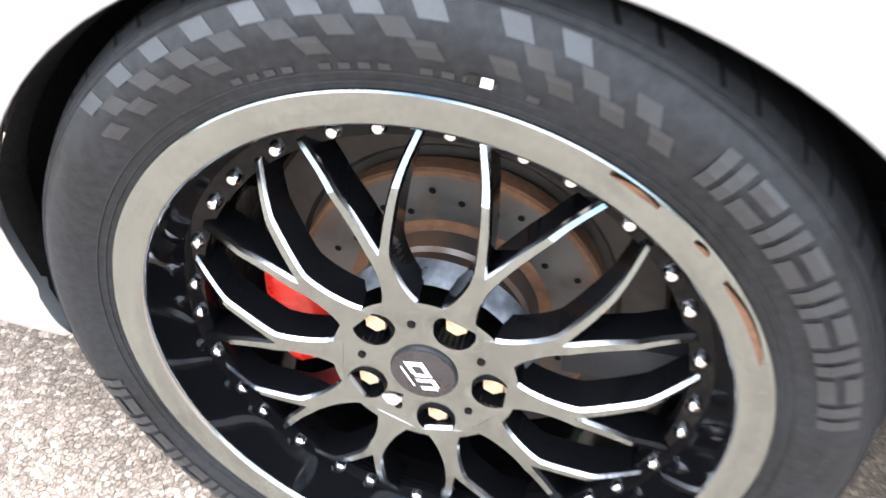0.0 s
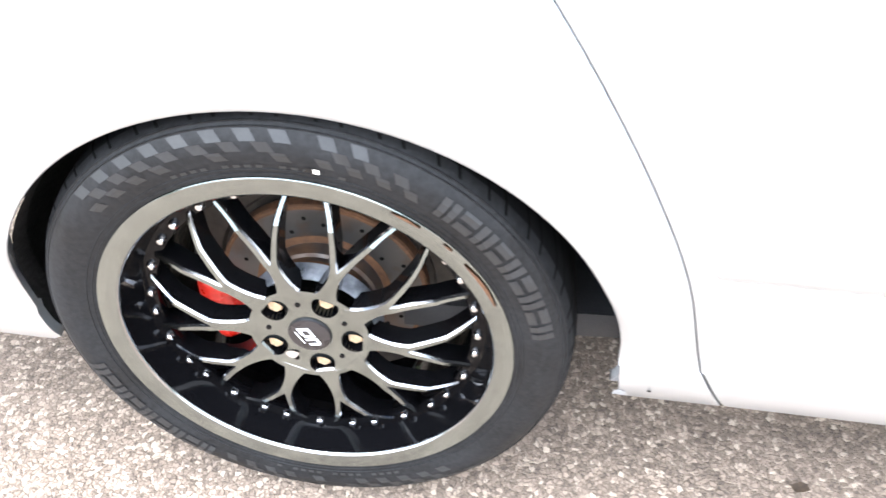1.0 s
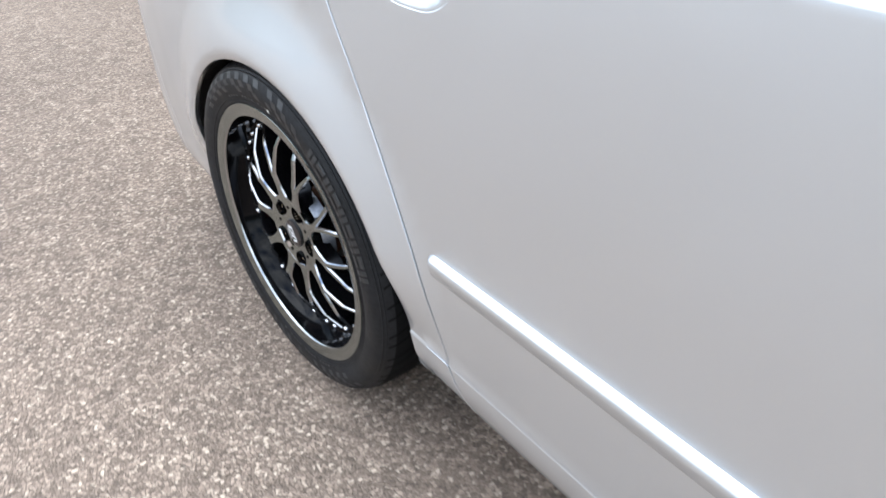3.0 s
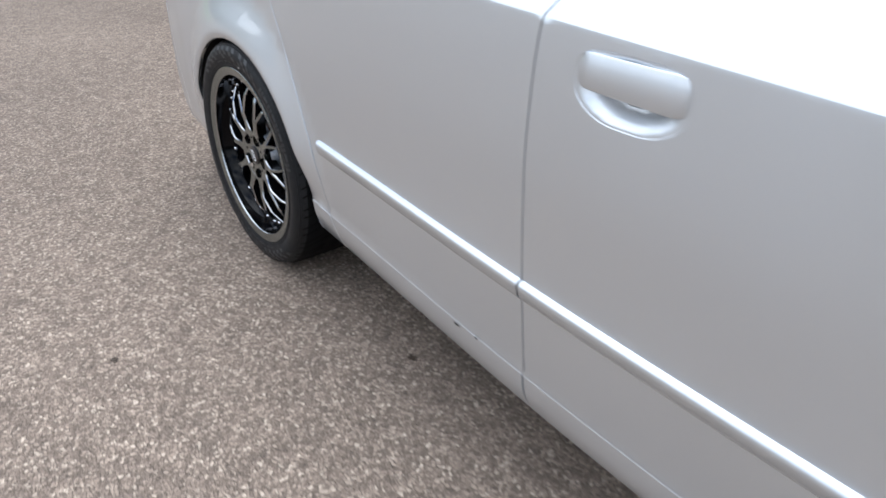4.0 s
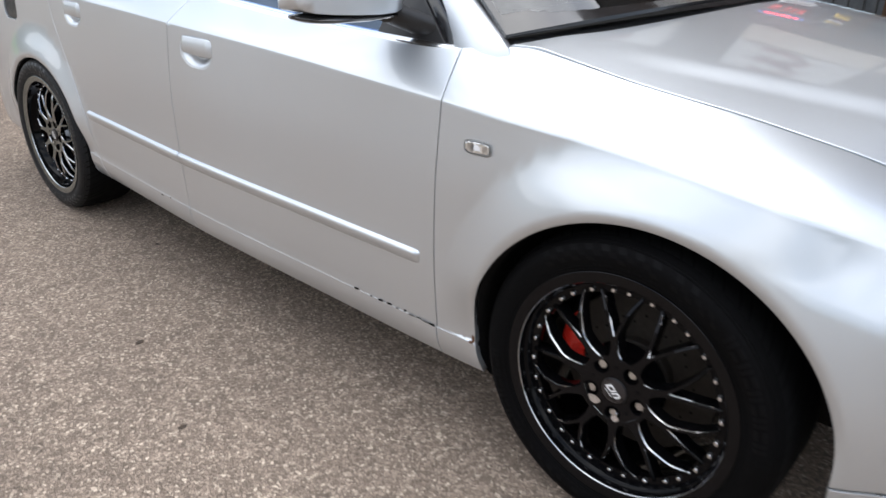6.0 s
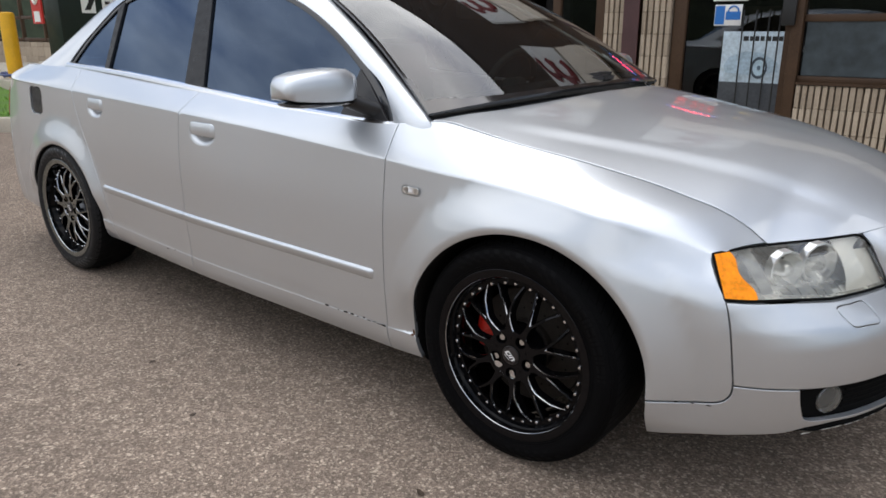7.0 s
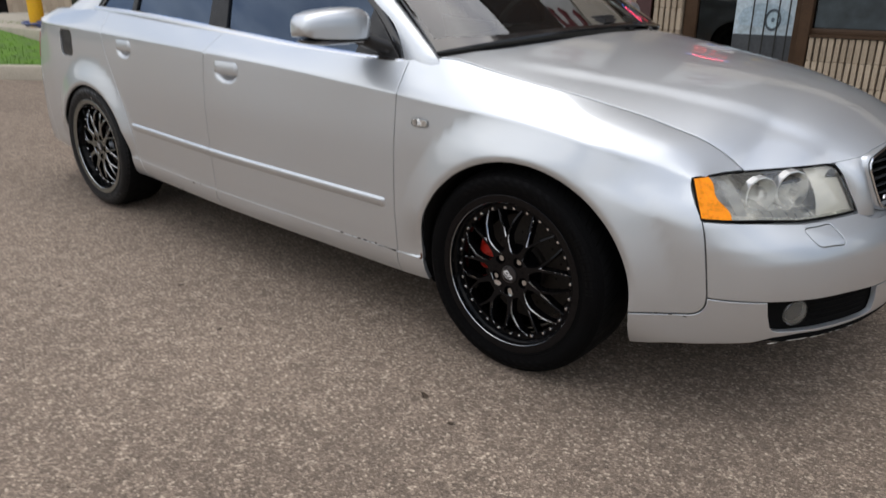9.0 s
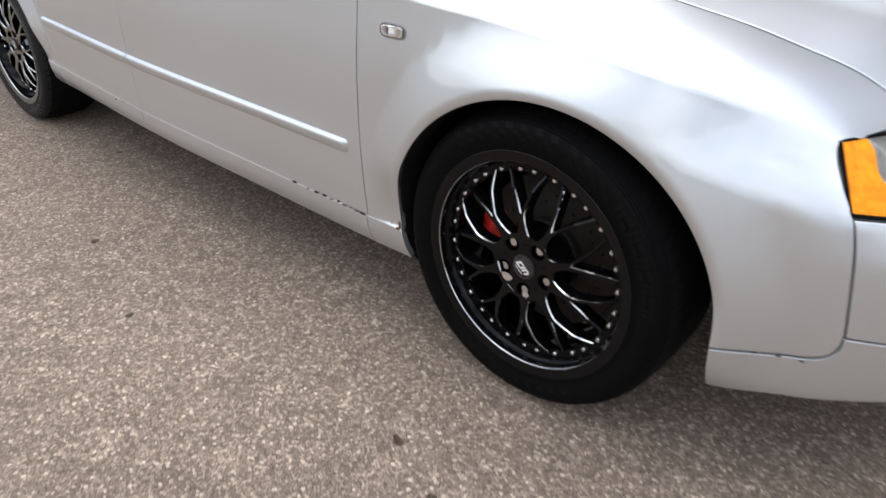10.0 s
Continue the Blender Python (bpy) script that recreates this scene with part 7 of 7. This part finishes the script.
for k in range(9):
    a = 2 * math.pi * k / 9
    tube("spoke", [(2.62, FY + 0.3, 1.55), (2.62 + 0.19 * math.cos(a), FY + 0.3, 1.55 + 0.19 * math.sin(a))], 0.0025, M_CHROME, bike, sides=5)
# fascia signs: a beige panel below a white one with a dark red shape
M_BEIGE = vary(mat("beige_panel", (0.66, 0.58, 0.47), 0.5), 2, 0.15, 40, 0.0)
M_DARKRED = vary(mat("dark_red_letter", (0.2, 0.015, 0.015), 0.4), 4, 0.2, 60, 0.0)
tagged(box("coping", -18, 9, FY + 0.06, FY + 0.36, 10.0, 10.08, M_BROWN), "brown metal coping on the facade", "coping", kind="structure")
for k in range(5):
    x = -6.4 + 1.9 * k
    p = tagged(box("fascia_panel", x, x + 1.15, FY - 0.08, FY + 0.1, 3.72, 4.85, M_SIGNWHITE, bevel=0.01), "white fascia panel with a dark red shape", "sign", "fascia panels")
    for up in (0.24, -0.24):
        tube("red_stroke", [(x + 0.5 + 0.24 * math.cos(a), FY - 0.085, 4.285 + up + 0.22 * math.sin(a)) for a in np.linspace(-2.3, 2.3, 18)], 0.09, M_DARKRED, p, "dark red stroke", 8, 0.4)
    tagged(box("fascia_panel", x, x + 1.15, FY - 0.08, FY + 0.1, 2.98, 3.66, M_BEIGE, bevel=0.01), "plain beige panel below a white one", "sign", "fascia panels")
for x in (2.4, 3.9):
    tagged(box("fascia_panel", x, x + 1.4, FY - 0.08, FY + 0.1, 2.98, 3.66, M_BEIGE, bevel=0.01), "plain beige fascia panel over the shop window", "sign", "fascia panels")

# ---- corner island, bollards and cabinet ----
M_GRASS = vary(mat("grass", (0.095, 0.2, 0.016), 0.9), 4, 0.5, 60, 0.3, 0.01)
kerb_line = spline([(-14, -3.4), (-10, -1.2), (-7.4, 0.75), (-6.0, 1.68), (-5.4, 2.1), (-4.75, 2.65), (-4.3, 3.3), (-4.15, 4.2), (-4.1, 5.35)], 60)
kerb_in = np.array([k + np.array([-0.55, 0.83]) * 0.15 if i < 34 else k + np.array([-0.15, 0.02]) for i, k in enumerate(kerb_line)])
K = lambda p, z: np.stack([p[:, 0], p[:, 1], np.full(len(p), z)], -1)
tagged(loft("kerb", [K(kerb_line, -0.05), K(kerb_line + 0.0, 0.13), K(kerb_line * 0.85 + kerb_in * 0.15, 0.165), K(kerb_in, 0.17), K(kerb_in, 0.0)], M_CONC), "pale concrete kerb round the lawn", "kerb", kind="structure")
rows = []
for t in np.linspace(0, 1, 14):
    tgt = np.stack([kerb_in[:, 0] - 3.5 * 0.8, np.minimum(kerb_in[:, 1] + 3.5, 5.35)], -1)
    r = kerb_in * (1 - t) + tgt * t
    z = 0.165 + 0.3 * smooth01(t * 1.4) + 0.01 * np.array([noise.noise((a * 3, b * 3, 0)) for a, b in r])
    rows.append(np.stack([r[:, 0], r[:, 1], z], -1))
tagged(loft("lawn", rows, M_GRASS), "short green lawn on a low bank", "lawn", kind="structure")
rnd = random.Random(9)
bv, bf = [], []
for k in range(9000):
    i = rnd.randrange(8, 50)
    f, t = rnd.random(), rnd.random() ** 1.5 * 0.85
    base = rows[0][i] * (1 - f) + rows[0][i + 1] * f
    far = rows[-1][i] * (1 - f) + rows[-1][i + 1] * f
    p = base * (1 - t) + far * t
    p[2] = 0.16 + 0.3 * smooth01(t * 1.4)
    h, a = rnd.uniform(0.02, 0.05), rnd.uniform(0, 6.28)
    d = np.array([math.cos(a), math.sin(a), 0]) * 0.006
    lean = np.array([rnd.uniform(-0.02, 0.02), rnd.uniform(-0.02, 0.02), h])
    bv += [p - d, p + d, p + lean]
    bf.append((3 * k, 3 * k + 1, 3 * k + 2))
tagged(mesh_part("grass", bv, bf, M_GRASS, None, "", False), "short blades of grass on the lawn", "grass", kind="stuff")


def bollard(x, y, z, h, r=0.105):
    b = tagged(lathe("bollard", [(r, 0.0), (r, h - 0.04), (r * 0.93, h - 0.012), (r * 0.6, h), (0, h + 0.004)], (0, 0, 0), M_YELLOW, None, "", 28), "yellow painted steel bollard on the lawn", "bollard", "bollards")
    b.matrix_basis = Matrix.Translation((x, y, z)) @ pose(0, 0, 0, 90)
    return b


tagged(box("slab", -14, -6.25, 2.72, 5.36, 0.1, 0.47, M_CONC, bevel=0.02), "worn concrete slab behind the lawn", "slab", kind="structure")
bollard(-8.3, 3.05, 0.46, 0.94)
bollard(-6.45, 3.5, 0.46, 0.8)
hose = tube("hose", [(-8.05 + (0.1 + 0.008 * k) * math.cos(0.62 * k) * 1.5, 2.9 + (0.06 + 0.003 * k) * math.sin(0.62 * k), 0.492 + 0.0022 * k + 0.008 * math.sin(1.7 * k)) for k in range(26)], 0.016, vary(mat("blue_hose", (0.05, 0.07, 0.2), 0.4), 20, 0.2, 90, 0.0), None, "", 8)
tagged(hose, "coiled blue hose lying on the concrete slab", "hose")
cab = tagged(part("utility_cabinet", box_bm(-7.5, -7.03, 3.25, 5.12, 0.72, 2.02, 0.015, 2), M_GREEN, None, "", True), "dark green utility cabinet with stickers, on a plinth", "cabinet")
part("cabinet_lid", box_bm(-7.53, -7.0, 3.22, 5.15, 2.0, 2.05, 0.012, 2), M_GREEN, cab, "", True)
part("plinth", box_bm(-7.6, -6.9, 3.1, 5.2, 0.3, 0.72, 0.02, 2), M_CONC, cab, "concrete plinth", True)
part("door_seam", box_bm(-7.031, -7.027, 4.17, 4.185, 0.76, 1.98), M_SIGNBLACK, cab)
lettering("marking", "188349", 0.16, Matrix.Translation((-7.025, 4.62, 1.83)) @ pose(0, 0, 0, 90, 0, 90), M_WHITE, cab, "pale number on the cabinet")
part("sticker", box_bm(-7.03, -7.024, 4.52, 4.78, 1.42, 1.72), M_SIGNWHITE, cab, "white warning sticker")
part("sticker_band", box_bm(-7.026, -7.021, 4.52, 4.78, 1.66, 1.72), M_SIGNRED, cab)
part("sticker", box_bm(-7.03, -7.024, 3.86, 4.1, 1.3, 1.64), M_SIGNWHITE, cab, "white warning sticker")
part("sticker_band", box_bm(-7.026, -7.021, 3.86, 4.1, 1.57, 1.64), M_SIGNRED, cab)
bm = bmesh.new()
bm.faces.new([bm.verts.new((-7.0225, y, z)) for y, z in ((3.6, 1.42), (3.68, 1.42), (3.755, 1.55), (3.755, 1.67), (3.7, 1.67), (3.66, 1.52))])
part("emblem_mark", bm, M_SIGNBLACK, cab, "dark slanted mark on the emblem")
for y0 in (3.86, 4.52):
    part("print", box_bm(-7.0235, -7.0215, y0 + 0.04, y0 + 0.12, 1.5 + 0.14 * (y0 > 4), 1.54 + 0.14 * (y0 > 4)), M_SIGNBLACK, cab)
    for k in range(3):
        part("print", box_bm(-7.0235, -7.0215, y0 + 0.03, y0 + 0.2, 1.36 + 0.12 * (y0 > 4) + 0.03 * k, 1.37 + 0.12 * (y0 > 4) + 0.03 * k), M_HAZE, cab)
part("hinge", box_bm(-7.03, -7.015, 3.3, 3.36, 1.78, 1.86, 0.003), M_SIGNBLACK, cab, "dark hinge plate")
part("emblem", box_bm(-7.03, -7.024, 3.56, 3.76, 1.38, 1.68), M_SIGNWHITE, cab, "white emblem sticker")
rs = tagged(part("red_sign", box_bm(-9.95, -8.75, 4.15, 4.45, 2.22, 2.52, 0.01, 2), M_SIGNRED, None, "", True), "red box sign with white strokes on a post", "sign")
for k in range(8):
    part("stroke", box_bm(-9.8 + k * 0.12, -9.73 + k * 0.12, 4.142, 4.15, 2.29, 2.45), M_SIGNWHITE, rs)
part("back", box_bm(-9.94, -8.76, 4.451, 4.46, 2.23, 2.51), M_SIGNBLACK, rs, "dark back of the sign")
part("post", box_bm(-9.4, -9.3, 4.25, 4.35, 0.4, 2.22), M_SIGNBLACK, rs)
part("banner", box_bm(-9.98, -9.6, 4.1, 4.13, 1.25, 2.18, 0.004, 1), M_SIGNRED, rs, "narrow red banner with a white ring", True)
part("banner_arm", box_bm(-9.7, -9.4, 4.13, 4.3, 2.1, 2.16), M_SIGNBLACK, rs)
tube("ring", [(-9.79 + 0.11 * math.cos(a), 4.098, 1.78 + 0.2 * math.sin(a)) for a in np.linspace(0, 2 * math.pi, 24, endpoint=False)], 0.03, M_SIGNWHITE, rs, "", 6, closed=True)
part("panel", box_bm(-9.9, -9.68, 4.094, 4.1, 1.28, 1.45), M_SIGNWHITE, rs)

# ---- far side of the lot ----
M_FAR = vary(mat("far_trees", (0.05, 0.06, 0.035), 0.95), 0.25, 0.6, 1.5, 0.0)
ring_far = []
for r, z in ((46, -0.1), (46.3, 2.0), (47, 3.8)):
    ring_far.append([(r * math.cos(a), r * math.sin(a), z + (1.4 * noise.noise((9 * math.cos(a), 9 * math.sin(a), z)) + 0.9 * noise.noise((31 * math.cos(a), 31 * math.sin(a), z)) if z > 3 else 0)) for a in np.linspace(0, 2 * math.pi, 241)])
tagged(loft("backdrop", ring_far, M_FAR, smooth=False), "distant dark line of trees and buildings round the lot", "backdrop", kind="structure")

# ---- bits lying on the asphalt ----
M_LEAF = vary(mat("dead_leaf", (0.06, 0.04, 0.025), 0.8), 40, 0.5, 200, 0.3, 0.001)
rnd = random.Random(21)
for k, (x, y, w) in enumerate(((0.67, 0.09, 0.02), (0.24, -0.47, 0.014), (1.3, -0.3, 0.018), (2.57, -0.27, 0.02), (2.72, -0.33, 0.014), (1.75, -0.42, 0.016), (0.95, -0.62, 0.014))):
    ring = [(w * math.cos(a) * rnd.uniform(0.5, 1), 0.6 * w * math.sin(a) * rnd.uniform(0.6, 1), rnd.uniform(0.001, 0.006)) for a in np.linspace(0, 2 * math.pi, 9, endpoint=False)]
    leaf = mesh_part("leaf", [(0, 0, 0.0015)] + ring, [(0, i + 1, (i + 1) % 9 + 1) for i in range(9)], M_LEAF, None, "", True)
    leaf.matrix_basis = pose(x, y, 0.0, 0, 0, 50 * k)
    tagged(leaf, "small curled dead leaf on the asphalt", "leaf", "fallen leaves")
